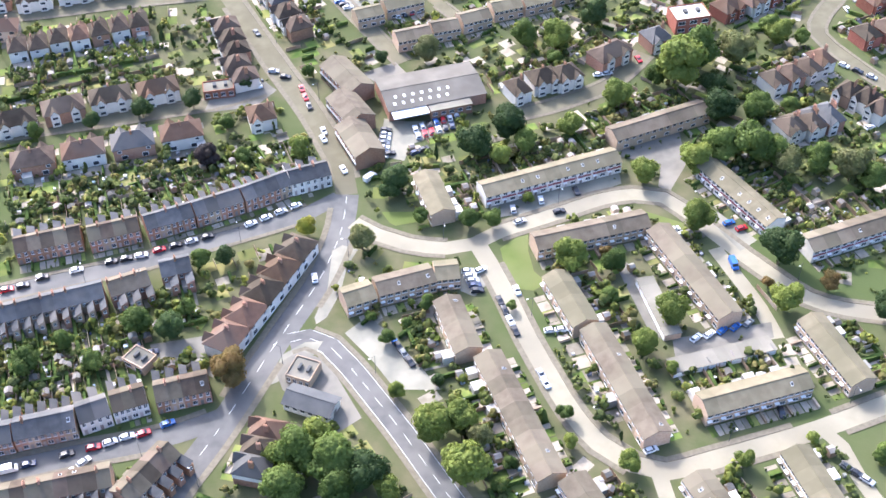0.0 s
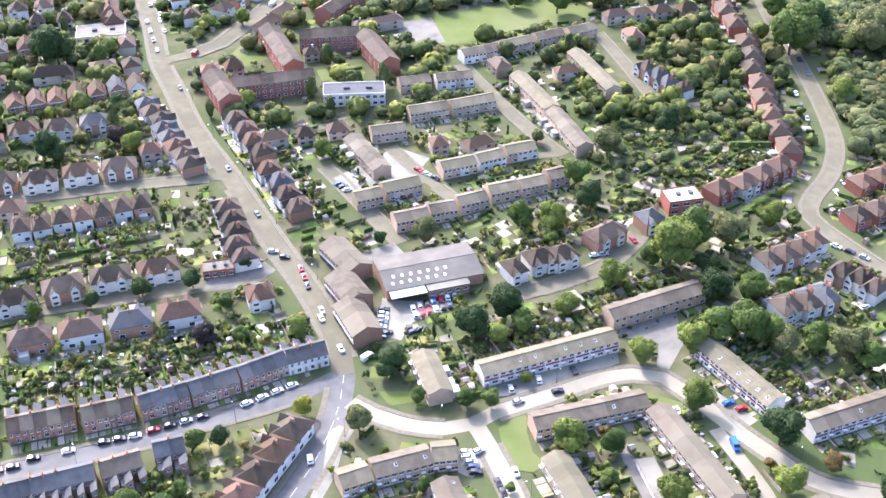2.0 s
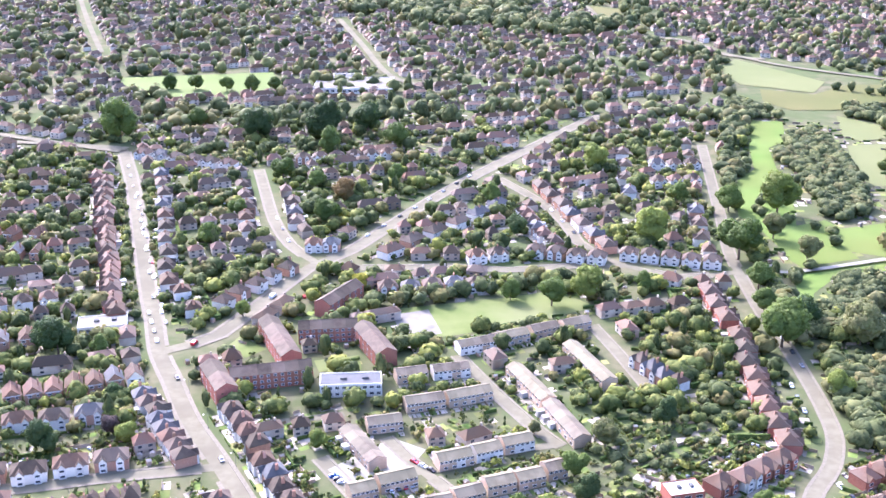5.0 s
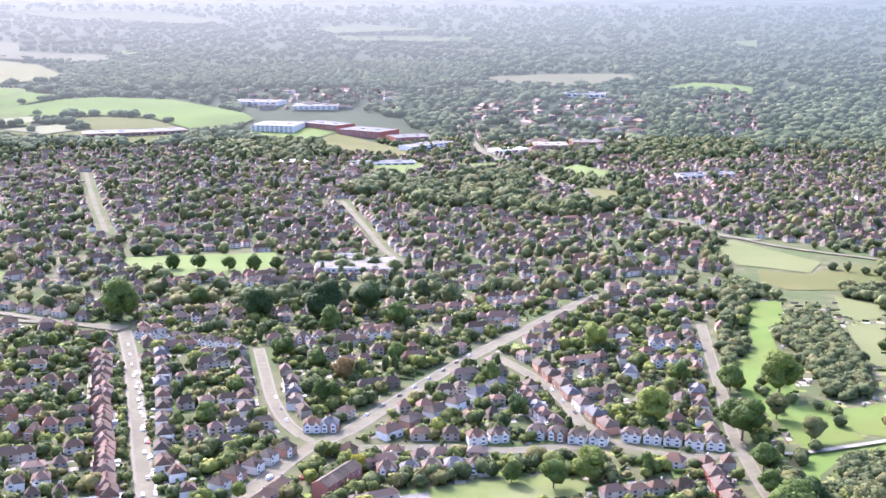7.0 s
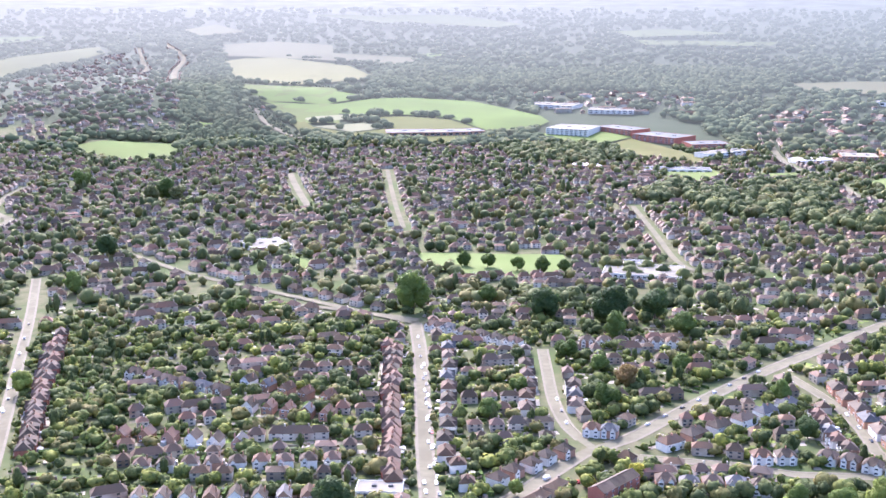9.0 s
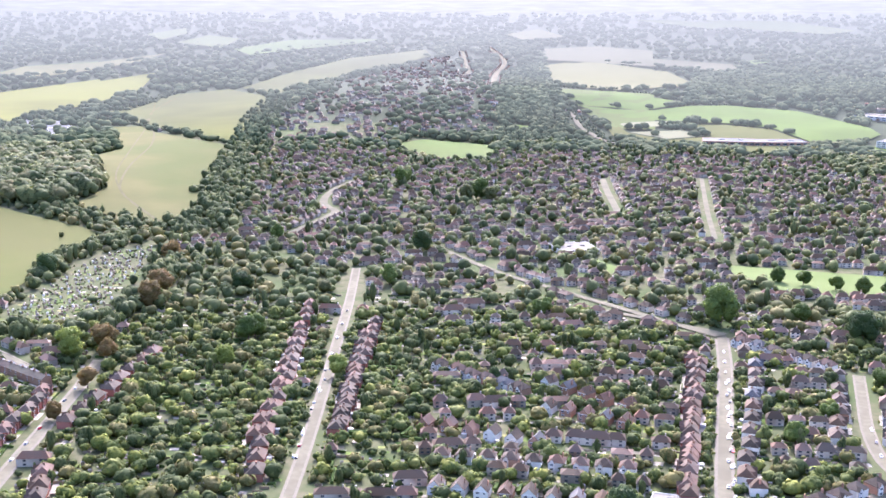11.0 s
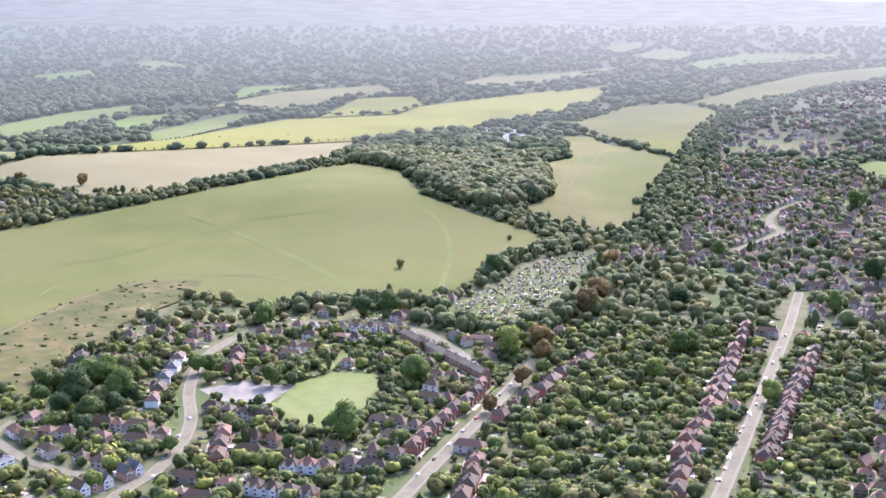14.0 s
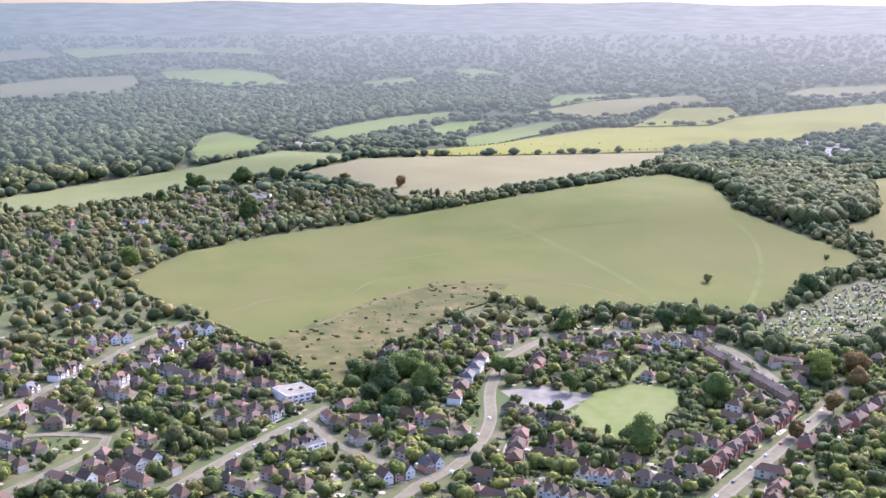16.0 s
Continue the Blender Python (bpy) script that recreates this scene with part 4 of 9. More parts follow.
def finish_gardens():
    filler()
    for store, name, m, label, up in ((LAWNS, "garden_lawns", GARDEN_LAWN, "small garden lawns of mown grass", 0.03), (PATIOS, "garden_paving", PATIO, "paved patios and front drives", 0.032)):
        v, f = [], []
        for i, (c, _) in enumerate(store):
            b = len(v)
            v += [lay(*q, up + 0.004 * (i % 13) + (0.05 if math.hypot(*q) > 500 else 0)) for q in c]
            f.append((b, b + 1, b + 2, b + 3))
        tagged(new(name, mesh(name, v, f, m)), label, name.replace("_", " "), kind="stuff")
    for store, name, m, label in ((FENCES, "garden_fences", WOOD, "weathered timber fences between the gardens"), (HEDGES, "garden_hedges", HEDGE, "clipped green hedges between the gardens"), (SHEDS, "garden_sheds", [WOOD, SHED], "small garden sheds with felt roofs"), (GLASSHOUSES, "glasshouses", [RENDER, RENDER], "white glasshouses and plastic tunnels on the allotments"),
                                  (EXTENSIONS, "rear_extensions", EXTENSION, "low rear extensions and conservatories with flat roofs"), (CLUTTER, "garden_clutter", OBJECTS, "bins, tables, planters and other small things in the gardens")):
        v, f, s = [], [], []
        for c, h in store:
            b = len(v)
            v += [lay(*q) for q in c] + [lay(*q, h) for q in c]
            if name in ("garden_sheds", "glasshouses"):
                e = [((v[b + 4 + i][0] + v[b + 4 + (i + 1) % 4][0]) / 2, (v[b + 4 + i][1] + v[b + 4 + (i + 1) % 4][1]) / 2, v[b + 4][2] + 0.6) for i in (0, 2)]
                v += e
                f += [(b + i, b + (i + 1) % 4, b + 4 + (i + 1) % 4, b + 4 + i) for i in range(4)]
                f += [(b + 4, b + 5, b + 8), (b + 6, b + 7, b + 9), (b + 5, b + 6, b + 9, b + 8), (b + 7, b + 4, b + 8, b + 9)]
                s += [0] * 6 + [1, 1]
            elif name == "garden_hedges":
                # lumpy hedge: several stretches with uneven tops
                for i in range(4, 8):
                    x, y, z = v[b + i]
                    v[b + i] = (x + rnd.uniform(-0.2, 0.2), y + rnd.uniform(-0.2, 0.2), z + rnd.uniform(-0.4, 0.5))
                f += [(b + i, b + (i + 1) % 4, b + 4 + (i + 1) % 4, b + 4 + i) for i in range(4)] + [(b + 4, b + 5, b + 6, b + 7)]
            else:
                f += [(b + i, b + (i + 1) % 4, b + 4 + (i + 1) % 4, b + 4 + i) for i in range(4)] + [(b + 4, b + 5, b + 6, b + 7)]
        tagged(new(name, mesh(name, v, f, m, s or None)), label, name.replace("garden_", "").rstrip("s"), kind="stuff")


# ---- trees ----
def crown(seed, clumps, leaf, shape=(1, 1, 1.05), lobes=9):
    """A crown about one unit in radius, its centre at the origin: many leaf sprays on overlapping lobes, with gaps."""
    g = np.random.RandomState(seed)
    c = g.normal(size=(lobes, 3))
    c = c / np.linalg.norm(c, axis=1)[:, None] * g.uniform(0.3, 0.62, (lobes, 1))
    r = g.uniform(0.34, 0.52, lobes)
    k = g.randint(0, lobes, clumps)
    n = g.normal(size=(clumps, 3))
    n[:, 2] = np.abs(n[:, 2]) * 0.9 + n[:, 2] * 0.35
    n /= np.linalg.norm(n, axis=1)[:, None]
    p = c[k] + n * (r[k] * g.uniform(0.75, 1.1, clumps))[:, None]
    n = n + g.normal(size=n.shape) * 0.3
    n /= np.linalg.norm(n, axis=1)[:, None]
    u = np.cross(n, g.normal(size=n.shape))
    u /= np.linalg.norm(u, axis=1)[:, None]
    w = np.cross(n, u)
    s = leaf * g.uniform(0.6, 1.4, clumps)[:, None]
    # each spray: five-cornered, bent along its middle
    v = np.stack([p + n * s * 0.35, p + u * s * g.uniform(0.7, 1.1, (clumps, 1)) - n * s * 0.2, p + w * s * g.uniform(0.7, 1.1, (clumps, 1)) - n * s * 0.3,
                  p - u * s * g.uniform(0.7, 1.1, (clumps, 1)) - n * s * 0.2, p - w * s * g.uniform(0.7, 1.1, (clumps, 1)) - n * s * 0.3], 1).reshape(-1, 3)
    i = np.arange(clumps)[:, None] * 5
    f = np.concatenate([i + [0, 1, 2], i + [0, 2, 3], i + [0, 3, 4], i + [0, 4, 1]])
    return v * np.array(shape), f


def core(seed, lobes=9, k=0.82, shape=(1, 1, 1.05), fine=True):
    """The dense inside of the same crown, one rough lump a lobe."""
    g = np.random.RandomState(seed)
    c = g.normal(size=(lobes, 3))
    c = c / np.linalg.norm(c, axis=1)[:, None] * g.uniform(0.3, 0.62, (lobes, 1))
    r = g.uniform(0.34, 0.52, lobes)
    o = np.array([(1, 0, 0), (-1, 0, 0), (0, 1, 0), (0, -1, 0), (0, 0, 1), (0, 0, -1)], float)
    t = np.array([(0, 2, 4), (2, 1, 4), (1, 3, 4), (3, 0, 4), (2, 0, 5), (1, 2, 5), (3, 1, 5), (0, 3, 5)])
    mids = {}
    o = list(o)
    t2 = []
    for a, b, d in t if fine else ():
        m = []
        for x, y in ((a, b), (b, d), (d, a)):
            key = (min(x, y), max(x, y))
            if key not in mids:
                q = o[x] + o[y]
                o.append(q / np.linalg.norm(q))
                mids[key] = len(o) - 1
            m.append(mids[key])
        t2 += [(a, m[0], m[2]), (m[0], b, m[1]), (m[2], m[1], d), (m[0], m[1], m[2])]
    o, t2 = np.array(o), t2 or t
    v = np.concatenate([c[j] + o * r[j] * k * g.uniform(0.8, 1.1, (len(o), 1)) for j in range(lobes)])
    f = np.concatenate([np.array(t2) + j * len(o) for j in range(lobes)])
    return v * np.array(shape), f


def dome(seed, lobes, clumps, leaf):
    """A rounded crown seen from afar: a few smooth uneven lobes with leaf sprays standing off them."""
    g = np.random.RandomState(seed)
    v, f = core(seed, 1, 1.0, (1, 1, 1), True)
    o = v - v.mean(0)
    o /= np.linalg.norm(o, axis=1)[:, None]
    V, F = [], []
    for k in range(lobes):
        r = 0.48 if k == 0 else g.uniform(0.3, 0.4)
        a = g.uniform(0, 6.28)
        c = np.array((0, 0, 0)) if k == 0 else np.array((0.26 * math.cos(a), 0.26 * math.sin(a), g.uniform(-0.12, 0.2)))
        V.append(c + o * r * g.uniform(0.76, 1.16, (len(o), 1)))
        F.append(f + len(o) * k)
    n = g.normal(size=(clumps, 3))
    n[:, 2] = np.abs(n[:, 2]) - 0.25
    n /= np.linalg.norm(n, axis=1)[:, None]
    p = n * g.uniform(0.44, 0.54, (clumps, 1))
    u = np.cross(n, g.normal(size=n.shape))
    u /= np.linalg.norm(u, axis=1)[:, None]
    w = np.cross(n, u)
    s = leaf * g.uniform(0.6, 1.3, (clumps, 1))
    q = np.stack([p + n * s * 0.6, p + u * s, p - u * s * 0.5 + w * s * 0.87, p - u * s * 0.5 - w * s * 0.87], 1).reshape(-1, 3)
    i = np.arange(clumps)[:, None] * 4
    V, F = np.concatenate(V), np.concatenate(F)
    F = np.concatenate([F, np.concatenate([i + [0, 1, 2], i + [0, 2, 3], i + [0, 3, 1]]) + len(V)])
    return np.concatenate([V, q]), F


def join(*pieces):
    v, f, n = [], [], 0
    for a, b in pieces:
        v.append(a)
        f.append(b + n)
        n += len(a)
    return np.concatenate(v), np.concatenate(f)


def trunk_mesh():
    """Tapered trunk with five limbs for a tree of height 1: crown radius about 0.36, crown centre at 0.6."""
    v, f = [], []

    def limb(a, b, r0, r1, n=6):
        a, b = Vector(a), Vector(b)
        q = (b - a).to_track_quat("Z", "Y")
        s = len(v)
        for p, r in ((a, r0), ((a + b) / 2, (r0 + r1) / 2 * 0.95), (b, r1)):
            v.extend(tuple(p + q @ Vector((r * math.cos(6.283 * k / n), r * math.sin(6.283 * k / n), 0))) for k in range(n))
        f.extend((s + j * n + k, s + j * n + (k + 1) % n, s + (j + 1) * n + (k + 1) % n, s + (j + 1) * n + k) for j in range(2) for k in range(n))

    limb((0, 0, -0.01), (0.01, 0, 0.5), 0.03, 0.016)
    for k in range(5):
        a = k * 1.257
        limb((0.005, 0, 0.26 + 0.04 * k), (0.2 * math.cos(a), 0.2 * math.sin(a), 0.55 + 0.04 * k), 0.014, 0.004, 5)
    return mesh("trunk", v, f, BARK)


TRUNK = trunk_mesh()
TREE_LABEL = ("mid-green leafy deciduous tree with a broad uneven crown", "dense dark green tree with a rounded crown", "light yellowish-green tree with a full leafy crown", "olive-green soft-leaved tree with a loose crown",
              "tree with rusty brown autumn leaves", "garden tree with dark purple leaves", "small tree with bright yellow leaves")
TREES = {}


def tree(x, y, height, tone=0, tall=0, wide=1.0):
    """A tree of its own: trunk with limbs and a crown. tall: 1 for a slim conical one."""
    key = (tone, tall, rnd.randrange(3))
    m = spot(x, y, rnd.uniform(0, 6.28), height) @ Matrix.Diagonal((wide, wide, 1, 1))
    take(x, y, height * 0.3 * wide, 8)
    if key in TREES:
        twin = copy_thing(TREES[key], m)
        twin.matrix_basis = m
        return twin
    base = tagged(new("tree"), TREE_LABEL[tone] if not tall else "slim dark evergreen tree in a garden", "tree", "trees")
    part("trunk", TRUNK, base)
    shape = (0.50, 0.50, 0.50) if not tall else (0.17, 0.17, 0.5)
    seed = 11 * tone + key[2] + 5
    v, f = join(crown(seed, 2600, 0.068, shape, 17), core(seed, 17, 0.84, shape))
    v = v + np.array((0, 0, 0.53 if not tall else 0.5))
    if tall:
        v[:, :2] *= np.clip(1.35 - v[:, 2:3] * 1.1, 0.15, 1.2)
    me = mesh("crown", v.tolist(), f.tolist(), LEAVES[tone])
    me.polygons.foreach_set("use_smooth", [True] * len(me.polygons))
    part("crown", me, base)
    base.matrix_basis = m
    TREES[key] = base
    return base


def thicket(name, items, label, clumps, leaf, tone, category="trees", lobes=4, leafy=False):
    """Many small trees and shrubs that nobody would count, in one mesh: items of x, y, height, width."""
    kinds = [join(crown(90 + k, clumps, leaf, (0.55, 0.55, 0.55), lobes), core(90 + k, lobes, 1.0, (0.55, 0.55, 0.55), False)) if leafy else dome(90 + k, lobes, clumps, leaf) for k in range(7)]
    for k, (v, f) in enumerate(kinds):
        v = v.copy()
        v[:, 2] += 0.46
        kinds[k] = (v, f)
    V, F, n = [], [], 0
    g = np.random.RandomState(3)
    for x, y, h, w in items:
        v, f = kinds[g.randint(7)]
        s = lift(x, y)
        a = g.uniform(0, 6.28)
        ca, sa = math.cos(a), math.sin(a)
        q = np.empty_like(v)
        q[:, 0] = (v[:, 0] * ca - v[:, 1] * sa) * w * s + x * s
        q[:, 1] = (v[:, 0] * sa + v[:, 1] * ca) * w * s + y * s
        q[:, 2] = v[:, 2] * h * s + 265 * (1 - s)
        V.append(q)
        F.append(f + n)
        n += len(v)
    if not V:
        return
    V, F = np.concatenate(V).astype(np.float32), np.concatenate(F).astype(np.int32)
    me = bpy.data.meshes.new(name)
    me.vertices.add(len(V))
    me.vertices.foreach_set("co", V.ravel())
    me.loops.add(F.size)
    me.loops.foreach_set("vertex_index", F.ravel())
    me.polygons.add(len(F))
    me.polygons.foreach_set("loop_start", np.arange(0, F.size, 3, dtype=np.int32))
    me.polygons.foreach_set("loop_total", np.full(len(F), 3, dtype=np.int32))
    me.polygons.foreach_set("use_smooth", np.ones(len(F), dtype=bool))
    me.materials.append(tone)
    me.update(calc_edges=True)
    tagged(new(name, me), label, category, kind="stuff")


def thick_mat(name, a, b, c):
    return mat(name, a, b, 0.7, 0.7, 1.2, 1.0, c, island=True, vary=0.38, leaf=0.3, big=0.05, dist=0.5, spec=0.08, hue=0.06)


WOODLAND = [thick_mat("wood_green", (0.1061, 0.1235, 0.04507), (0.1401, 0.1549, 0.0589), (0.1244, 0.1375, 0.05133)), thick_mat("wood_dark", (0.08256, 0.09831, 0.0388), (0.1079, 0.1244, 0.0495), (0.0957, 0.1114, 0.04385)), thick_mat("wood_olive", (0.1157, 0.1148, 0.04385), (0.1488, 0.1436, 0.05759), (0.1331, 0.1305, 0.05133))]
THICK = [thick_mat("shrub_green", (0.102, 0.121, 0.0317), (0.146, 0.165, 0.0454), (0.117, 0.14, 0.0374)), thick_mat("shrub_dark", (0.0663, 0.083, 0.0288), (0.0979, 0.116, 0.0396), (0.0816, 0.1, 0.0338)),
         thick_mat("shrub_light", (0.153, 0.172, 0.036), (0.204, 0.215, 0.0504), (0.173, 0.19, 0.0432)), thick_mat("shrub_olive", (0.133, 0.124, 0.041), (0.178, 0.162, 0.0576), (0.16, 0.146, 0.0497))]

# ---- cars ----
CARS = {}


def profile_body(name, pts, w, m, inset=0.0):
    """A side profile, drawn out across the car."""
    n = len(pts)
    v = [(x, s * (w / 2 - (inset if z > 0.95 else 0)), z) for s in (-1, 1) for x, z in pts]
    f = [tuple(range(n)), tuple(range(2 * n - 1, n - 1, -1))] + [(i, n + i, n + (i + 1) % n, (i + 1) % n) for i in range(n)]
    return mesh(name, v, f, m)


BODY = [(-2.1, 0.3), (-2.15, 0.75), (-2.0, 0.95), (-1.0, 1.0), (0.9, 0.98), (1.9, 0.85), (2.15, 0.65), (2.15, 0.3)]
CABIN = [(-1.95, 0.96), (-1.5, 1.42), (0.0, 1.46), (0.35, 1.4), (1.05, 0.97)]
ROOFP = [(-1.5, 1.42), (-1.4, 1.48), (0.0, 1.51), (0.35, 1.42)]
CAR_MESH = {}


def car(x, y, turn, tone, van=False):
    far = math.hypot(x, y) > 400
    key = (tone, van, far)
    m = spot(x, y, turn, 1.0, 0.12 if math.hypot(x, y) < 900 else 0.9)
    take(x, y, 2, 8)
    if key in CARS:
        twin = copy_thing(CARS[key], m)
        twin.matrix_basis = m
        return twin
    names = ("white", "silver", "black", "dark grey", "blue", "red", "navy")
    base = tagged(new("van" if van else "car"), ("parked %s delivery van at the roadside" if van else "%s hatchback car on the road") % names[tone], "van" if van else "car", "parked cars")
    if van:
        part("body", profile_body("body", [(-2.6, 0.35), (-2.6, 2.2), (1.3, 2.25), (1.8, 1.3), (2.6, 1.1), (2.65, 0.35)], 1.95, PAINTS[tone]), base)
        part("windscreen", profile_body("windscreen", [(1.36, 2.14), (1.83, 1.33), (1.75, 1.3), (1.28, 2.1)], 1.8, GLASS), base, "dark windscreen")
    else:
        part("body", profile_body("body", BODY, 1.78, PAINTS[tone]), base)
        part("window_band", profile_body("window_band", CABIN, 1.66, GLASS, 0.14), base, "dark glass all round the cabin")
        part("roof", profile_body("roof", ROOFP, 1.62, PAINTS[tone], 0.16), base)
    if "wheel" not in CAR_MESH:
        v, f = [], []
        for s in (-0.1, 0.1):
            v += [(0.32 * math.cos(k * 0.5236), s, 0.32 * math.sin(k * 0.5236)) for k in range(12)]
        f += [tuple(range(12)), tuple(range(23, 11, -1))] + [(k, 12 + k, 12 + (k + 1) % 12, (k + 1) % 12) for k in range(12)]
        CAR_MESH["wheel"] = mesh("wheel", v, f, TYRE)
    for wx in () if far else (-1.3, 1.35):
        for wy in (-0.82, 0.82):
            part("wheel", CAR_MESH["wheel"], base).location = (wx, wy, 0.32)
    if far:
        if "far_wheel" not in CAR_MESH:
            CAR_MESH["far_wheel"] = boxes("wheel", TYRE, (-0.3, 0.3, -0.1, 0.1, -0.3, 0.3))
        for wx in (-1.3, 1.35):
            for wy in (-0.8, 0.8):
                part("wheel", CAR_MESH["far_wheel"], base).location = (wx, wy, 0.3)
    base.matrix_basis = m
    CARS[key] = base
    return base


def cars_along(a, b, n, tones, skew=0.0, van=-1):
    """n cars one behind another from a to b; skew turns them, for bays."""
    (ax, ay), (bx, by) = a, b
    t = math.atan2(by - ay, bx - ax)
    for i in range(n):
        k = i / max(1, n - 1)
        car(ax + (bx - ax) * k, ay + (by - ay) * k, t + skew + rnd.uniform(-0.04, 0.04), tones[i % len(tones)], i == van)



# roads
road("main_road", 7.6, 2, ASPHALT_PALE, [(-255.7, 914.4), (-230.4, 837.7), (-211, 771.9), (-188.5, 693.8), (-167.1, 620.2), (-154.8, 580.8), (-143.2, 540.4), (-130, 509), (-113.4, 469.3), (-93.2, 431.6), (-75, 395.9), (-61.7, 369.9), (-48.3, 344.5), (-37.6, 319.7), (-36, 315.8), (-33.1, 299.2)])
road("high_road", 8.2, 2, ASPHALT, [(-33.1, 299.2), (-33.7, 283.5), (-36.3, 270), (-40.4, 255.9), (-47.1, 240.2), (-53.3, 225.5), (-59.8, 209.1), (-65.9, 194.5), (-71.9, 182.3), (-76.3, 172.5), (-81.4, 159.8)])
road("bypass_road", 7.2, 1.6, ASPHALT, [(-46.8, 231.9), (-41.3, 233.7), (-34.7, 230.5), (-27.8, 222), (-20.3, 210.9), (-11.8, 198.1), (-3.3, 184.1), (3.5, 172.9), (12.1, 157.6)])
road("estate_road", 6, 1.8, CONCRETE, [(-30.2, 284.9), (-22.4, 279.3), (-12, 274.6), (1.1, 272.4), (10.4, 274.5), (18, 279.8), (29.6, 285), (41.4, 290.2), (53.5, 295.9), (65.5, 298.7), (75.9, 296.9), (82.6, 289.6), (89.8, 279.3), (98.5, 267.7), (105.8, 258.7), (114.5, 249.2), (125.7, 244.3), (142.4, 241.3)])
road("estate_road", 6, 1.8, CONCRETE, [(11.3, 274.4), (15.3, 264.4), (20.5, 249.3), (25.7, 232.8), (31.5, 217.3), (36.6, 204.8), (43.3, 193.9), (51.9, 186.8), (60.9, 184.3), (73.9, 187.9), (88.9, 192.6), (106, 198.3), (129.5, 207.9)])
road("estate_lane", 5, 0, CONCRETE, [(89.1, 271.7), (93.4, 260), (98.6, 245.2), (101.2, 232.3)])
road("estate_lane", 4.5, 0, CONCRETE, [(106.8, 198.3), (110.9, 192.5), (113, 182.1), (117.4, 170.5)])
road("estate_lane", 4.5, 0, CONCRETE, [(58.6, 184.3), (59.8, 176.1), (61.2, 165.7)])
road("terrace_street", 6.5, 1.6, ASPHALT, [(-35.7, 297.8), (-44.9, 290.6), (-57.7, 284.2), (-68.5, 279.6), (-82.6, 273.5), (-98.1, 266.5), (-115.2, 261), (-130.3, 256.1), (-146.7, 250.5)])
road("terrace_street", 7, 1.8, ASPHALT, [(-61.6, 204.4), (-72.9, 198.9), (-84.9, 194.7), (-100, 191.3), (-113.2, 187.6), (-130.5, 182.7)])
road("semi_street", 6, 1.6, ASPHALT_PALE, [(-167.7, 331.3), (-142.3, 337.4), (-122.4, 341.9), (-102.3, 347.2), (-85.9, 351.3), (-68.7, 359.7)])
road("semi_street", 6, 1.6, ASPHALT_PALE, [(-191.7, 408.4), (-162.5, 414.3), (-139.8, 419.9), (-116.5, 424.3), (-93.9, 428.3)])
road("villa_street", 6, 1.6, ASPHALT_PALE, [(25.6, 343.1), (39.7, 348.1), (53, 355), (63.3, 361.4), (72.1, 371.3), (80.1, 382.7)])
road("curving_road", 5.8, 1.4, ASPHALT_PALE, [(221.3, 929.4), (209.1, 843), (195.3, 746.2), (185.8, 682.1), (183.6, 644.4), (181.9, 586.6), (183.3, 550.9), (183.3, 512.4), (181.9, 477.7), (178.6, 451.4), (169.2, 427.2), (156.9, 409.2), (152.3, 395.5), (158.9, 379.9), (167.7, 364.5), (179, 346.3)])
road("mews_road", 6, 1.2, ASPHALT_PALE, [(-50.3, 436), (-43.3, 424.2), (-29.9, 401.1), (-20, 384.5), (-15.3, 377.3)])
road("mews_road", 6, 1.2, ASPHALT_PALE, [(11.2, 535.8), (28.2, 495.9), (44.9, 461.7), (55.1, 444.9)])
road("mews_road", 5, 1.2, ASPHALT_PALE, [(-22.3, 453), (-9.2, 430.9), (5.4, 410.3)])
road("mews_road", 5.5, 1.2, ASPHALT_PALE, [(85, 572.8), (94.2, 538.4), (102.9, 501.1)])
road("mews_road", 5, 0, ASPHALT_PALE, [(-9.1, 423.9), (10.5, 429.4), (30.8, 440.2), (52.7, 446.4)])
road("valley_road", 8, 2, ASPHALT_PALE, [(-141.2, 540.4), (-128.6, 548.3), (-115.8, 560.4), (-106.8, 581.7), (-92.5, 618.6), (-79.5, 652.2), (-73.3, 662.1), (-54, 685.2), (-34.2, 724.7), (-4.3, 783.4), (30, 843.8), (73.9, 913.1), (112.9, 974.6), (148.9, 1023.3), (186.6, 1033.4)])
road("crescent", 6, 1.6, ASPHALT_PALE, [(-73.5, 664), (-92.6, 693.4), (-109.8, 741.9), (-125.7, 809.8), (-136.9, 859.1)])
road("crescent", 6, 1.6, ASPHALT_PALE, [(-68.7, 668.7), (-45.2, 656.4), (-24.4, 656.3), (10.1, 658), (44.4, 652.3), (79.5, 658.6), (117.6, 658.4), (145.4, 641), (183, 648.9)])
road("crescent", 6, 1.6, ASPHALT_PALE, [(46.9, 836.6), (72.6, 785.5), (87.6, 735.3), (92, 700.7), (102.4, 674.6), (117.6, 658.4)])
road("cross_road", 8, 2, ASPHALT_PALE, [(-394, 940.5), (-334.3, 931.6), (-299.4, 924.7), (-270, 919.5), (-252.5, 914.4)])
road("cross_road", 8, 2, ASPHALT_PALE, [(-256.2, 907.4), (-293.4, 922.3), (-343.2, 944.7), (-396.8, 968.9), (-454.7, 995), (-517.5, 1023.2), (-631, 1098.3)])
road("hill_road", 7, 2, ASPHALT_PALE, [(-126.5, 1526.7), (-86.6, 1354.4), (-47.3, 1187.7), (-5.8, 1136.1)])
road("hill_road", 6.5, 2, ASPHALT_PALE, [(-541, 1773.8), (-496.6, 1641.9), (-436.3, 1465.6), (-378.8, 1305.7)])
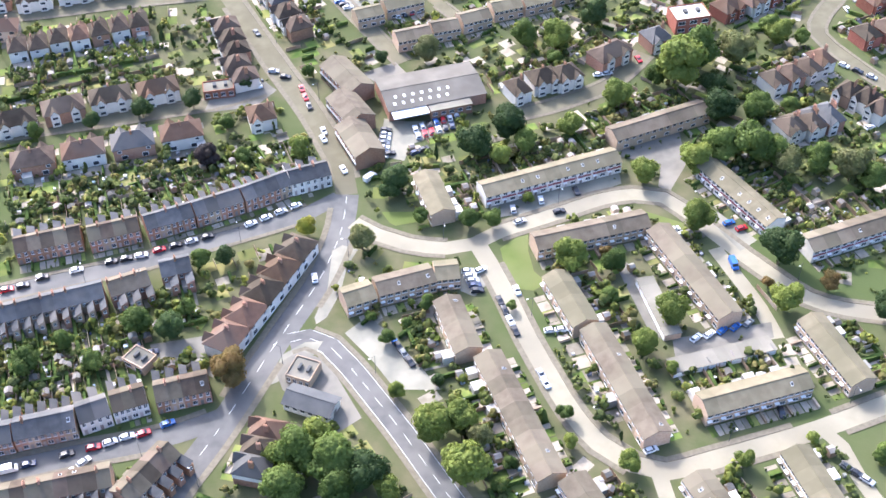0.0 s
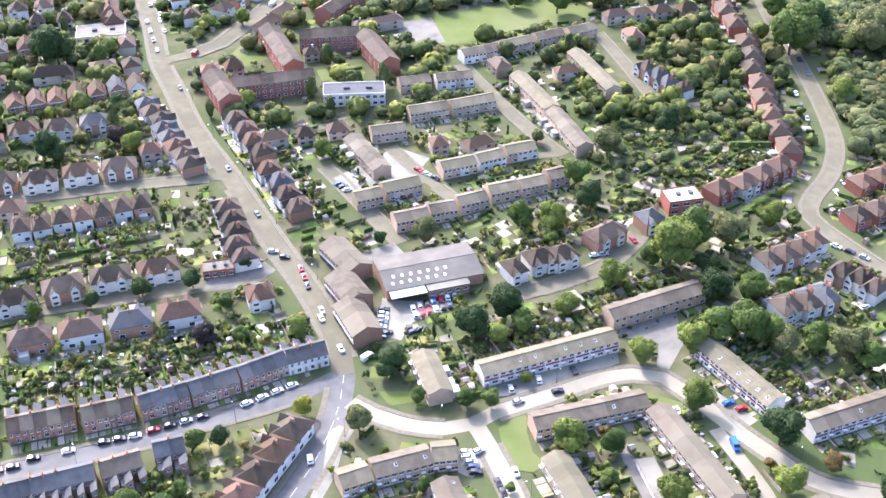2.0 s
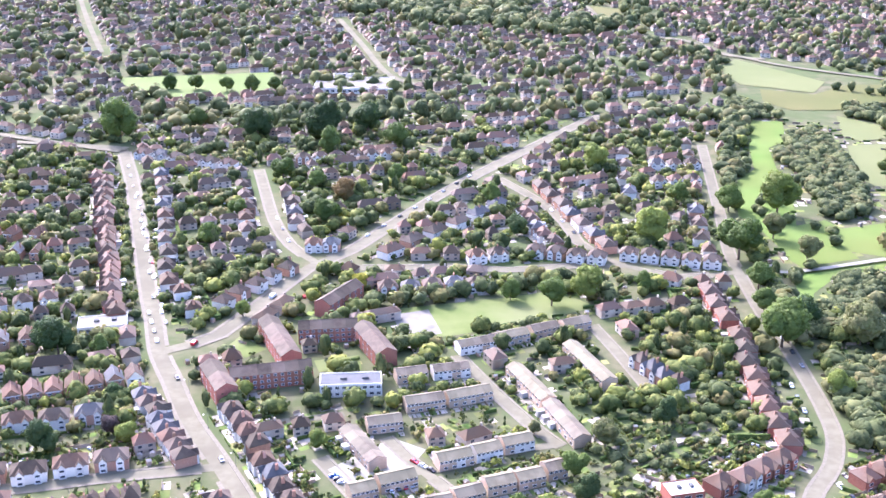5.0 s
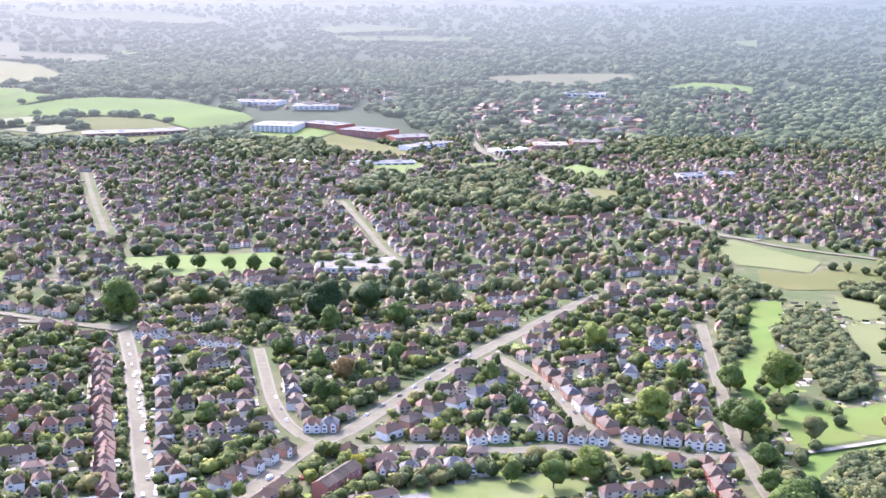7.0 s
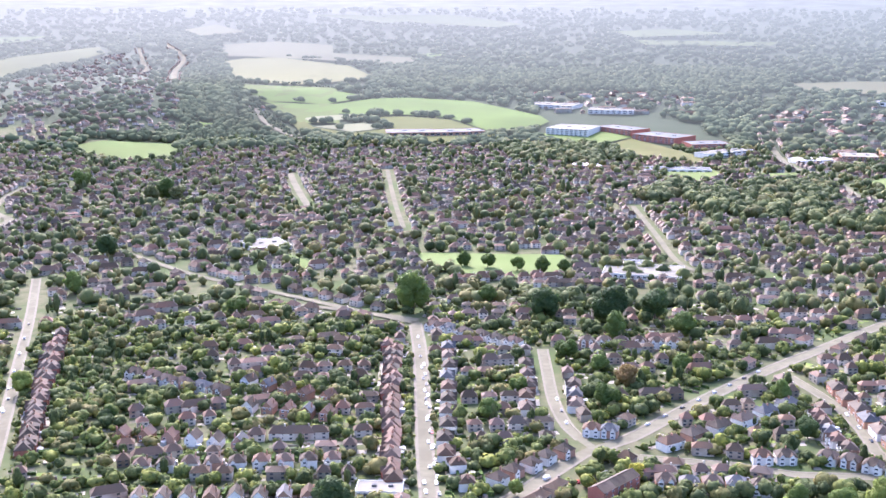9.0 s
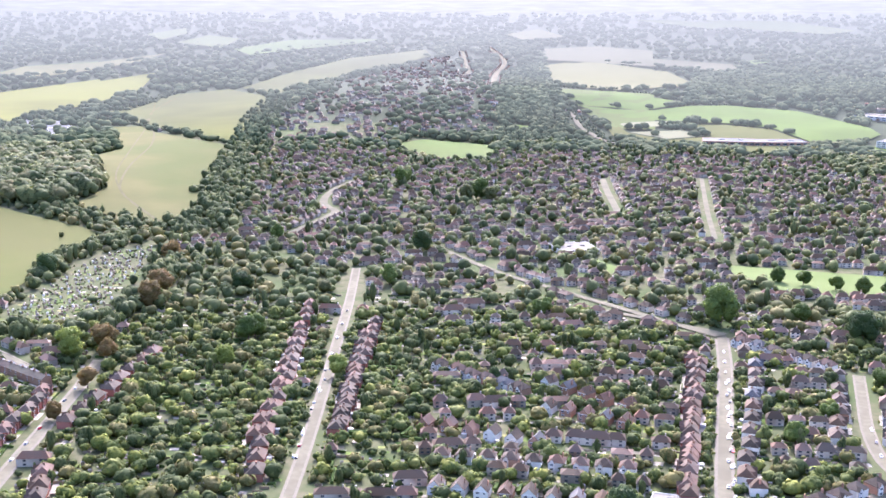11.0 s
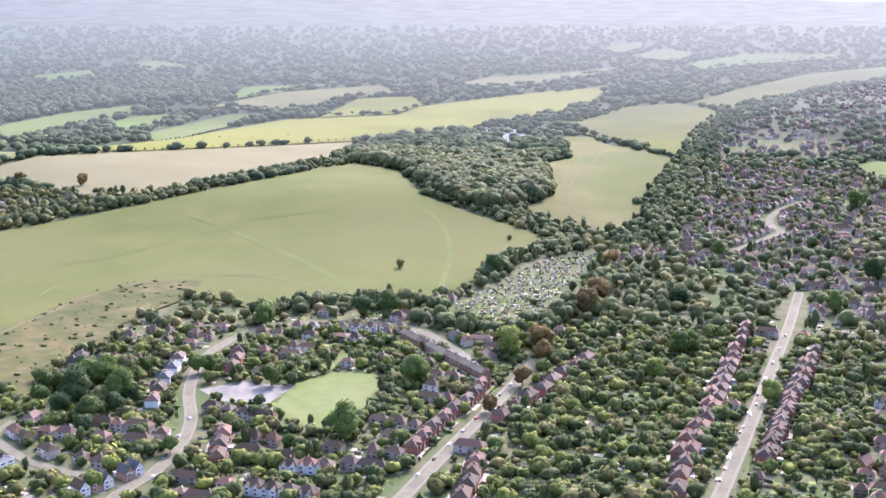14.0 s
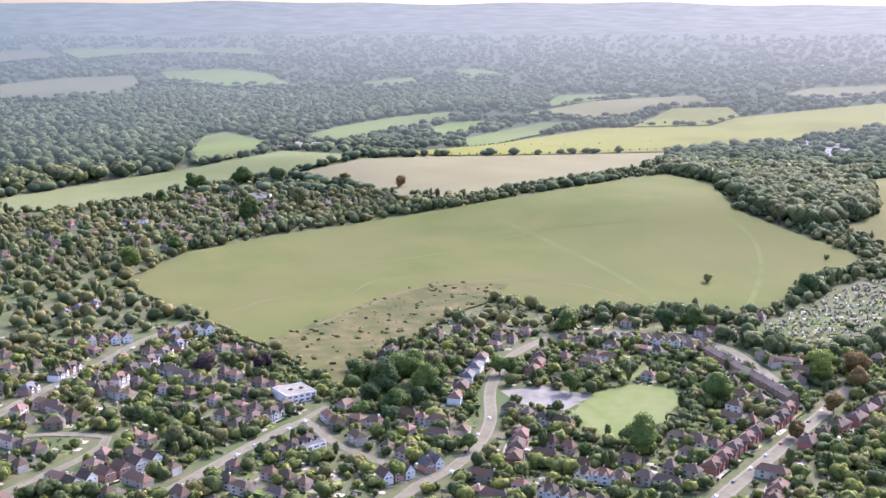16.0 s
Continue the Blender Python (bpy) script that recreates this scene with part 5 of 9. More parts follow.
road("avenue", 6.2, 2, ASPHALT_PALE, [(-493.2, 360.3), (-521.9, 406.2), (-542.6, 440.3), (-578.2, 499.3), (-616.8, 562), (-647, 606.7)])
road("avenue", 5.6, 1.8, ASPHALT_PALE, [(-361.9, 462.7), (-382.3, 500.6), (-406.1, 543.5), (-454.2, 628), (-517.7, 737.6), (-582.1, 849.1), (-655.2, 970)])
road("winding_lane", 11, 1, ASPHALT_PALE, [(-824.3, 1080.3), (-839.3, 1144.9), (-856.7, 1214.2), (-871.8, 1240.5), (-910.8, 1271.6), (-947.7, 1328.3), (-978.9, 1404.9), (-996.4, 1472.2)])
road("winding_lane", 16, 0, ASPHALT_PALE, [(-3358.9, 6125.8), (-2580.3, 4737.2), (-2197.1, 4046.1), (-2232.3, 3917.4)])
road("winding_lane", 20, 0, ASPHALT_PALE, [(-3604.8, 6907.7), (-2592.3, 5157.3), (-2108.9, 4125.7), (-1819.2, 3538.6)])
road("winding_lane", 12, 0, ASPHALT_PALE, [(-1187, 2750.9), (-1031.1, 2430), (-896.6, 2212.2), (-828.7, 2127.4)])
road("winding_lane", 10, 0, ASPHALT_PALE, [(-674.8, 1690.9), (-622, 1578.1), (-542.1, 1417.2)])
road("plateau_road", 12, 0, ASPHALT_PALE, [(62.7, 2551.4), (71.8, 2151), (98.7, 1946.7), (141.3, 1884.7), (168.9, 1694.7), (209.1, 1623.9), (222.8, 1525.8)])
road("plateau_road", 9, 0, ASPHALT_PALE, [(244.1, 1410), (298.5, 1380.8), (329.8, 1293.5), (365.9, 1273.7)])
road("plateau_road", 9, 0, ASPHALT_PALE, [(-309.6, 1707.2), (-230.5, 1694.5), (-141.3, 1641.3)])
road("down_path", 4, 0, TRACK, [(-1865.5, 1927.7), (-1766.6, 1846.9), (-1605, 1669.3), (-1432.2, 1439), (-1298.6, 1281.4), (-1213.8, 1201), (-1087.1, 1112.7), (-1013, 1062.6)])
road("down_path", 4, 0, TRACK, [(-1910.5, 1978.2), (-2113.2, 2210), (-2373.3, 2580.8)])
road("down_path", 4, 0, FORECOURT, [(190.8, 652.8), (215.6, 649.2), (234.5, 654.7), (281.6, 671.6)])
road("plateau_road", 7, 0, ASPHALT_PALE, [(235.3, 1421.2), (286.7, 1364.2), (336.4, 1292.4), (383.1, 1232.9), (464, 1173.2)])
road("downside_road", 6, 1.5, ASPHALT_PALE, [(-569.2, 206.8), (-599.3, 239.3), (-616, 268.4), (-645.3, 299.1), (-686.6, 328), (-749.7, 358), (-812.4, 401.4), (-846.7, 442.3), (-867.8, 486.9), (-851.3, 534.6), (-821.7, 573.9), (-768.2, 587.9), (-675.2, 565.3)])
road("downside_road", 6, 1.5, ASPHALT_PALE, [(-814.6, 2.9), (-882.2, 52), (-928.2, 94.2), (-984.6, 133.5), (-1043.4, 193.2)])
road("downside_road", 6, 1.5, ASPHALT_PALE, [(-649, 102.8), (-702, 162.7), (-740.7, 211.9), (-760.2, 234.3)])
road("downside_road", 5, 1, ASPHALT_PALE, [(-740.7, 211.9), (-680.8, 216.9), (-641.3, 233.4), (-604.7, 248.7)])
road("downside_road", 5, 1, ASPHALT_PALE, [(-787.8, 9.1), (-777.2, 47.4), (-756.6, 81.2), (-725.2, 63.5), (-698.6, 31.3), (-674.5, 2.1)])
road("down_path", 3, 0, TRACK, [(-1063.1, 229.2), (-1100.5, 277.2), (-1114.2, 334)])
road("down_path", 4, 0, TRACK, [(-987.8, 295.4), (-1033.2, 354.7), (-1092.1, 437.3), (-1096.3, 517.3), (-1072.2, 572.7), (-1019.4, 604.4), (-946.6, 613)])
road("down_path", 8, 0, GREEN_TRACK, [(-1459.8, 706), (-1341.6, 698.7), (-1218.5, 681.4), (-1086.4, 665.4), (-950.2, 635.1)])
road("down_path", 6, 0, GREEN_TRACK, [(-1340.4, 1015.2), (-1197.4, 943.8), (-1044.5, 839.5), (-931.4, 741.1), (-879.6, 690.8)])
road("down_path", 5, 0, GREEN_TRACK, [(-1237.1, 398.3), (-1251.6, 516), (-1323.2, 656.3), (-1370.7, 765.9), (-1364.6, 898.2)])
road("down_path", 3, 0, TRACK, [(-2297.8, 2415.1), (-1880.5, 1947.1), (-1579.6, 1587.7), (-1372.4, 1345.5), (-1191, 1184.2), (-1012.6, 1062.2)])
road("down_path", 2.5, 0, TRACK, [(-1096.6, 365.7), (-1148.3, 418.7), (-1121.5, 486.8)])

# fields, lawns and yards
patch("down_field", MEADOW, [(-1243.9, 157.4), (-1390.2, 261.2), (-1461.2, 393.5), (-1531.8, 579.2), (-1644.1, 814.9), (-1765.2, 1099.6), (-1801.8, 1219.8), (-1655.5, 1214.7), (-1402.2, 1071.5), (-1211, 1018.6), (-1072.2, 988.9), (-1023.4, 970), (-962.6, 874.4), (-906.4, 766.9), (-864.6, 685.8), (-892.3, 622.2), (-933, 585.2), (-927.4, 513.9), (-993.2, 505.7), (-1013.1, 490.6), (-991.8, 450), (-956.3, 393.9), (-914.1, 365.8), (-858.9, 294.2), (-794.7, 254), (-861.7, 247.5), (-917.2, 244.2), (-964.1, 226.8), (-1022.7, 214.9), (-1119.3, 186)], "open chalk downland meadow of pale dry grass")
patch("rough_bank", ROUGH, [(-949.2, 238), (-1020.3, 327.6), (-1079.3, 401.2), (-1107.9, 469.6), (-1071.6, 532), (-1013.1, 490.6), (-991.8, 450), (-956.3, 393.9), (-914.1, 365.8), (-858.9, 294.2), (-794.7, 254), (-861.7, 247.5)], "rough tussocky bank at the foot of the down")
patch("down_field", MEADOW_DRY, [(-1206.7, 1103.7), (-1282.9, 1238.9), (-1492.4, 1417.2), (-1564.7, 1461.8), (-1606.3, 1591.1), (-1813.2, 1774.3), (-1941.8, 1860.5), (-1873.3, 1920.8), (-1766.6, 1846.9), (-1573.1, 1778.4), (-1464.9, 1740.2), (-1289.4, 1513.6), (-1109.2, 1256.2), (-1000.5, 1089.8), (-1023.9, 1047.8), (-1136.8, 1075.7)], "fenced downland pasture with a worn path")
patch("down_field", MEADOW_DRY, [(-2208.9, 2148.2), (-2302.4, 2361.9), (-2467.8, 2683.7), (-2480.8, 2946.3), (-2210.8, 2786.5), (-2007.4, 2545.7), (-1694.7, 2078), (-1485.8, 1773.8), (-1678.9, 1861.1), (-1901.4, 1949.7)], "dry pale pasture above the housing")
patch("down_field", MEADOW_DRY, [(-2485, 3016), (-2895.2, 3834.6), (-3439.5, 5039.4), (-3753, 6363.7), (-3257, 5584.7), (-2830.7, 4508.5), (-2536.1, 3643.2), (-2244.9, 2915.5), (-2233.3, 2828.9)], "dry straw-coloured pasture along the ridge")
patch("arable_field", STRAW, [(-2058.3, 557.5), (-2276, 786.5), (-2239.3, 975.9), (-2186.1, 1149.9), (-2142, 1332.8), (-2122, 1434.8), (-1882.9, 1210.3), (-1778.6, 992.3), (-1691.3, 787.1), (-1709.6, 666.1), (-1853.5, 639.7)], "pale straw stubble field")
patch("arable_field", YELLOW, [(-2356.9, 879.5), (-2436.3, 1162.3), (-2726.4, 1622.8), (-2662.4, 1945.6), (-2873.9, 2181.1), (-3049.1, 2630.6), (-3221.6, 3104.6), (-2603.4, 2513.5), (-2313, 1929.5), (-2246, 1790), (-2141.9, 1448.2), (-2206.3, 1160.5), (-2259.7, 984.8)], "ripe yellow arable field")
patch("arable_field", YELLOW, [(-2683.4, 2023.5), (-2952, 2597.6), (-3351.4, 3534.3), (-2689.3, 2759.6), (-2427, 2304.8), (-2193.8, 1784.7), (-2264.7, 1722.2)], "ripe yellow arable field")
patch("arable_field", CROP_GREEN, [(-1959.9, 67.2), (-2118.1, 263), (-2244.6, 417.6), (-2498.8, 678.4), (-2349.2, 811.9), (-2206.3, 667.4), (-2074.6, 562), (-2004.7, 481.2), (-1876.1, 320), (-1818, 182), (-1799.5, 60.2)], "green arable field beyond the treeline")
patch("arable_field", CROP_GREEN, [(-2618.1, 501.7), (-2915.3, 588.3), (-3021.2, 669.4), (-2700.7, 706.1), (-2471, 595.1), (-2369.2, 499.3), (-2354.7, 455.8)], "pale green pasture beside the wood")
patch("arable_field", CROP_GREEN, [(-2813.2, 815.7), (-3070.3, 996.2), (-3339.7, 1266), (-3489.4, 1536.8), (-3184.8, 1387.9), (-2903.1, 1100.2), (-2623.3, 878.7), (-2725.7, 825.9)], "pale green pasture between hedges")
patch("arable_field", CROP_LIGHT, [(-2905.1, 1182.6), (-3067.7, 1336.9), (-3096.5, 1476.9), (-2832.2, 1300.5), (-2679.2, 1152.1)], "pale green pasture between hedges")
patch("arable_field", CROP_GREEN, [(-2581.5, 1147.5), (-2960.3, 1574), (-2918, 1717.5), (-2443, 1180.2), (-2395.4, 1093)], "pale green pasture between hedges")
patch("arable_field", CROP_GREEN, [(-2485.9, 859.4), (-2369.9, 937.6), (-2341, 886.6), (-2370.9, 819.5)], "green pasture beside the farm")
patch("arable_field", CROP_LIGHT, [(-3783.7, 2038.7), (-4156.4, 2285.6), (-4145.1, 2708.6), (-3805.1, 2237.6), (-3585.3, 1938.7)], "bright green field on the slope")
patch("arable_field", STRAW, [(-3303.8, 1695.2), (-3775, 2219.9), (-3926.9, 2780.9), (-3530.9, 2588.4), (-3343.6, 2254.6), (-3073.4, 1908.6), (-3070.5, 1748)], "pale stubble field")
patch("arable_field", YELLOW, [(-2736.1, 1736.3), (-3311.7, 2255.8), (-3279.8, 2463.6), (-2942.3, 2254), (-2700.7, 1954.3)], "ripe yellow arable field")
patch("arable_field", CROP_GREEN, [(-3873.9, 3190.4), (-4191.7, 3609), (-4258.1, 4095.7), (-3700.9, 3563), (-3576.9, 3165.4)], "pale green pasture beyond the ridge")
patch("arable_field", CROP_LIGHT, [(-15714.3, 1410.9), (-16972.8, 1750), (-16772, 4091.1), (-12171, 3197.9), (-14018.4, 3005), (-13780.7, 2041.5), (-11343, 1164.4)], "bright green far field")
patch("arable_field", CROP_LIGHT, [(-7491.7, 1253.8), (-7940, 1775.2), (-7013.1, 1810.9), (-5577.4, 1563.5), (-5540.4, 1235.7), (-6436.9, 1127.1)], "bright green far field")
patch("arable_field", PLOUGH, [(-6131.2, 248.9), (-6835.7, 634.9), (-6999.9, 1030.4), (-5836.1, 875.8), (-5079.8, 697.2), (-4711, 187)], "bare reddish-brown ploughed field")
patch("arable_field", PLOUGH, [(-15283.6, 647.5), (-15821.5, 1213.3), (-12425.4, 1030.5), (-10642.1, 445.4)], "bare reddish-brown ploughed field")
patch("arable_field", CROP_LIGHT, [(-5601.8, 1941.9), (-6075.1, 2406.4), (-5421.5, 2177.7), (-5049.1, 1777.2)], "bright green far field")
patch("arable_field", CROP_LIGHT, [(-6892.7, 2944.7), (-7193.9, 3301.9), (-6198.8, 3091.5), (-5869.9, 2660.1)], "bright green far field")
patch("arable_field", CROP_GREEN, [(-23409.8, 7635.8), (-22942, 8715.3), (-21544.7, 11956.2), (-21471.2, 12078.1), (-22456.1, 9786.8), (-23207, 8060.7)], "pale far field")
patch("arable_field", CROP_LIGHT, [(-20825.9, 13567.8), (-20159.5, 15202.4), (-20075.9, 15319.9), (-18142.4, 12064)], "pale far field")
patch("arable_field", CROP_GREEN, [(-22004.5, 13524.5), (-21023.2, 14368.1), (-20229.2, 15068.6), (-18679.1, 14196.8), (-17410.2, 11778.2)], "pale far field")
patch("arable_field", CROP_LIGHT, [(-4811.6, 5769.6), (-5702, 7546.6), (-5263.4, 8197.4), (-4700.6, 6954.1), (-4427.2, 5860.7), (-4120, 5088.4)], "bright green far field")
patch("arable_field", CROP_GREEN, [(-6034.3, 6597.6), (-7257.7, 8369.5), (-6309.1, 7654.3), (-4999, 5878.3)], "pale green far field")
patch("arable_field", CROP_GREEN, [(-7968, 8303.7), (-9955.6, 11066.3), (-7867.7, 8745.1), (-6642.2, 7089.6)], "pale green far field")
patch("arable_field", STRAW, [(-3831.6, 3156.1), (-4166.1, 3566.3), (-4157.9, 3953.7), (-4674.1, 5012.2), (-4079.9, 4188.9), (-3637.3, 3392.1), (-3523, 3101.9)], "pale stubble field")
patch("arable_field", CROP_GREEN, [(-15559.5, 18984.8), (-15204, 19329.1), (-14807.1, 19625.4), (-12261.1, 15438.2)], "pale far field")
patch("arable_field", CROP_GREEN, [(-9548.5, 24083.6), (-8842.7, 24706.2), (-8819.6, 24679.5)], "pale far field")
patch("arable_field", STRAW, [(-5208.2, 10402.7), (-6079.4, 13002.7), (-4324.4, 9845.3), (-4231.3, 8751.3)], "pale far field")
patch("arable_field", PLOUGH, [(-3186.5, 6895.8), (-3082.4, 7543.7), (-2470.5, 6955.1), (-1880.7, 5308.6), (-2456.6, 5947.3), (-2723, 5981.9)], "grey-brown bare field")
patch("arable_field", STRAW, [(-2261.1, 4961.5), (-2233.3, 5410.8), (-1715.9, 4848.3), (-1356.6, 3845.3), (-1634.8, 3972.5), (-1806.4, 4027.9)], "dry straw-coloured field")
patch("arable_field", CROP_GREEN, [(-1598.4, 3560), (-1427, 3516.5), (-1227.1, 3483.7), (-1040.3, 2962.2), (-1254.3, 2947.3)], "green pasture behind a hedge")
patch("arable_field", CROP_GREEN, [(-1214.3, 2872.1), (-1029.1, 2930.8), (-860.4, 2459.9), (-934.4, 2439), (-1017.8, 2521.1)], "pale green pasture")
patch("arable_field", PLOUGH, [(-2986.2, 6428), (-2350, 6084.6), (-1501.5, 5466.1), (-1387.6, 4869.2), (-2031.5, 5254.5), (-2502.5, 5453.8)], "grey-brown bare field")
patch("arable_field", STRAW, [(-2277.4, 4948.2), (-2304.5, 5258.9), (-1615.3, 4739), (-1240.1, 3957.8), (-1395.3, 3596.7), (-1612.8, 3668), (-1762.5, 3873.2)], "dry straw-coloured field")
patch("arable_field", CROP_LIGHT, [(-1529.8, 3427.7), (-1367.9, 3525.3), (-1025.6, 3198.9), (-1053.7, 2902), (-1257.2, 2993.8)], "broad bright green playing field")
patch("arable_field", CROP_LIGHT, [(-1257.8, 2958.1), (-1042.5, 2870.6), (-991.6, 3106.6), (-908.5, 3176.6), (-697.5, 3093.9), (-453.8, 2740.4), (-410.3, 2610.6), (-420.9, 2394.8), (-484.7, 2353.8), (-647.1, 2630.5), (-768.6, 2682.2), (-899.7, 2663.9), (-1051.1, 2699.8)], "broad bright green playing field")
patch("pitch", FORECOURT, [(-992.1, 2556.3), (-899.7, 2663.9), (-852.1, 2588.8), (-918.5, 2453.7)], "pale hard pitch")
patch("pitch", FORECOURT, [(-889.9, 2376.1), (-809.3, 2468.6), (-714.1, 2411.2), (-776.4, 2293.7)], "pale hard pitch")
patch("arable_field", MEADOW_DRY, [(-1137.7, 2793.1), (-869, 2240.3), (-738.4, 2179.6), (-603.8, 2178.5), (-561.7, 2103.1), (-500.2, 2210.9), (-480.5, 2333.2), (-637.8, 2592.2), (-757.3, 2642.3), (-848.3, 2589.4), (-710.1, 2389.1), (-769.8, 2273.9), (-888.3, 2365.1), (-995.9, 2555.8)], "rough dry ground beside the pitches")
patch("arable_field", CROP_LIGHT, [(-408.7, 2311.7), (-355.3, 2437), (-257.6, 2427.8), (-199.5, 2349.8), (-237.2, 2236), (-271.8, 2158.4), (-346.2, 2221.7)], "green field beside the campus")
patch("arable_field", MEADOW_DRY, [(-233.3, 2199.4), (-200.3, 2319), (-46, 2054.1), (-53.7, 1977.3), (-198, 2058.4)], "dry ground beside the campus road")
patch("arable_field", PLOUGH, [(156.3, 4033.3), (403.5, 4224.1), (703.1, 4241.3), (673.1, 3867.8), (382.4, 3626.9), (182.4, 3765.9)], "bare reddish-brown ploughed field")
patch("arable_field", CROP_LIGHT, [(714.7, 3608.8), (846.9, 3818.5), (949.5, 3736.9), (984.2, 3561.6), (921.9, 3331), (838.2, 3415.6), (704.5, 3456.6)], "bright green far field")
patch("arable_field", CROP_LIGHT, [(-107.8, 1873.2), (-33, 1909.4), (-11.9, 1846.2), (-64.4, 1754.6), (-92.1, 1786.7)], "bright green sports field")
patch("arable_field", CROP_LIGHT, [(29.9, 1877.3), (96.8, 1905.5), (107.9, 1854.8), (40, 1827.6)], "bright green sports field")
patch("arable_field", CROP_LIGHT, [(197.7, 1834.8), (231.4, 1883), (273.5, 1790.5), (252.3, 1699.6), (215.8, 1749.3)], "green verge by the road")
patch("arable_field", MEADOW_DRY, [(215.5, 1644.2), (253.6, 1610.2), (249.6, 1524.7), (219.4, 1538.2)], "dry grass beside the road")
patch("arable_field", CROP_GREEN, [(-9417.6, 23821.9), (-7987.6, 23947.6), (-4608.8, 17000.7), (-4427.8, 14576.8), (-8755.5, 23396.8)], "pale far field")
patch("arable_field", CROP_GREEN, [(-7540.9, 23975.1), (-5878.9, 24142.4), (-2617.6, 14385.5), (-2526, 12371), (-4028.2, 14719.1)], "pale far field")
patch("arable_field", CROP_GREEN, [(-5998, 24148.4), (-4708.2, 24258.3), (-4639.2, 23303.7), (-5761.2, 24148.6)], "pale far field")
patch("arable_field", CROP_GREEN, [(-1141, 10987.5), (-700.5, 12083.5), (-79.8, 10443.9), (-800.7, 9217.5)], "pale far field")
patch("arable_field", CROP_GREEN, [(-739.5, 8514.4), (251.9, 8239.7), (185.3, 7564.7), (-586.5, 7602.9)], "pale far field")
patch("arable_field", CROP_LIGHT, [(-1624.9, 5810.9), (-1592.3, 6019.9), (-1459.5, 5909.2), (-1478.7, 5588.2)], "bright green far field")
patch("arable_field", STRAW, [(-503.5, 5219.5), (-196.4, 5127.9), (70.8, 4860.6), (-181, 4734.2)], "pale far field")
patch("arable_field", CROP_GREEN, [(1895.1, 7539.9), (2153.4, 7887.7), (1810.2, 6618)], "pale far field")
patch("arable_field", CROP_LIGHT, [(-1206.7, 1940.9), (-1199.4, 2024.6), (-1023.8, 2003.4), (-933.5, 1804.4), (-1014.6, 1753.2), (-1122.4, 1825.8)], "bright green park field ringed by trees")
patch("arable_field", CROP_LIGHT, [(-1180.5, 2394.4), (-1125.4, 2378.5), (-1076.2, 2270.7), (-1111.4, 2268.9)], "small bright green lawn among trees")
patch("school_field", CROP_LIGHT, [(-333.8, 1177.6), (-253.4, 1192.4), (-171.9, 1207.8), (-151.4, 1127.7), (-207.9, 1086.5), (-283.3, 1104.8)], "mown school playing field with a row of trees")
patch("lawn", CROP_LIGHT, [(-467.9, 1143.2), (-420.8, 1109.4), (-412.4, 1075.8), (-433.4, 1081.9)], "small bright green lawn")
patch("sports_field", LAWN, [(-669.4, 376.8), (-716, 429), (-719.5, 463.1), (-694.1, 486.5), (-657.7, 464.9), (-633.2, 431.1), (-613.8, 387.8), (-643.2, 379.6)], "oval mown sports field ringed by trees")
patch("sports_court", TARMAC_PATCH, [(-744.4, 363.4), (-741.7, 397.5), (-707.4, 421.6), (-685.2, 385.6), (-711.4, 363.1)], "grey hard court beside the sports field")
patch("lawn", LAWN, [(-765, 470.8), (-755.1, 501.4), (-728.1, 501.9), (-733.6, 459.4)], "small lawn among trees")
patch("playing_field", LAWN, [(-25.6, 593.8), (41.9, 610.9), (70.6, 621.6), (90.5, 597.1), (55.5, 578.2), (2.7, 556.9)], "mown green playing field behind hedges")
patch("skate_yard", TARMAC_PATCH, [(-25.3, 586.1), (-4.1, 593.7), (3.3, 562.6), (-14.6, 554.3)], "grey tarmac play yard with bays")
patch("golf_fairway", FAIRWAY, [(280.2, 1006.6), (310.6, 1006.8), (294.8, 941.6), (274.9, 921), (265.4, 860.8), (262.2, 811.4), (243.1, 731.8), (255.4, 710), (263.4, 689.4), (264.6, 671.6), (232.8, 660.2), (224.4, 655.6), (221, 667.8), (219.1, 699.5), (216.9, 726.2), (206.4, 737.4), (217.2, 798.1), (227.5, 831.9), (247.7, 860.8), (259.4, 924.3)], "bright green fairway between trees")
patch("golf_fairway", FAIRWAY, [(214.9, 646.5), (241.7, 655.6), (280.2, 667.8), (274.1, 651), (240.8, 642), (219.3, 616.2), (210.8, 588.3), (202.7, 604), (211.9, 624.6)], "bright green fairway beside the path")
patch("golf_fairway", FAIRWAY, [(243.1, 731.8), (265.8, 743.1), (271.9, 726.3), (305.5, 737.5), (282.6, 674.5), (261.7, 684.3), (250, 704.7)], "bright green fairway between trees")
patch("golf_fairway", CROP_GREEN, [(303.7, 1232.4), (332.7, 1276.9), (375.1, 1204.8), (398.5, 1165.1), (371.7, 1115.4), (333.6, 1139.5), (308.3, 1151.9)], "open green common")
patch("golf_fairway", MEADOW_DRY, [(323.2, 1132.1), (369.5, 1108.3), (417.4, 1152.4), (456.6, 1152.6), (426.4, 1069.8), (372.2, 1047.9), (330, 1047.8), (312.3, 1080.5)], "open dry common beside the road")
patch("golf_fairway", CROP_GREEN, [(365.4, 1027.1), (396.5, 987.6), (383.1, 950.7), (356.9, 941.8), (348.4, 959.6)], "open green common")
patch("golf_fairway", CROP_GREEN, [(342.8, 928), (376.7, 933.2), (334.9, 818.3), (323.1, 818.2), (324.9, 861)], "open green common")
keep_open([(201.2, 731.7), (226.2, 818.1), (280.2, 1006.6), (303.7, 1232.4), (355.6, 1292.5), (466, 1178.4), (249.9, 584.5), (209.6, 584.5), (202.7, 604), (212.7, 651)])
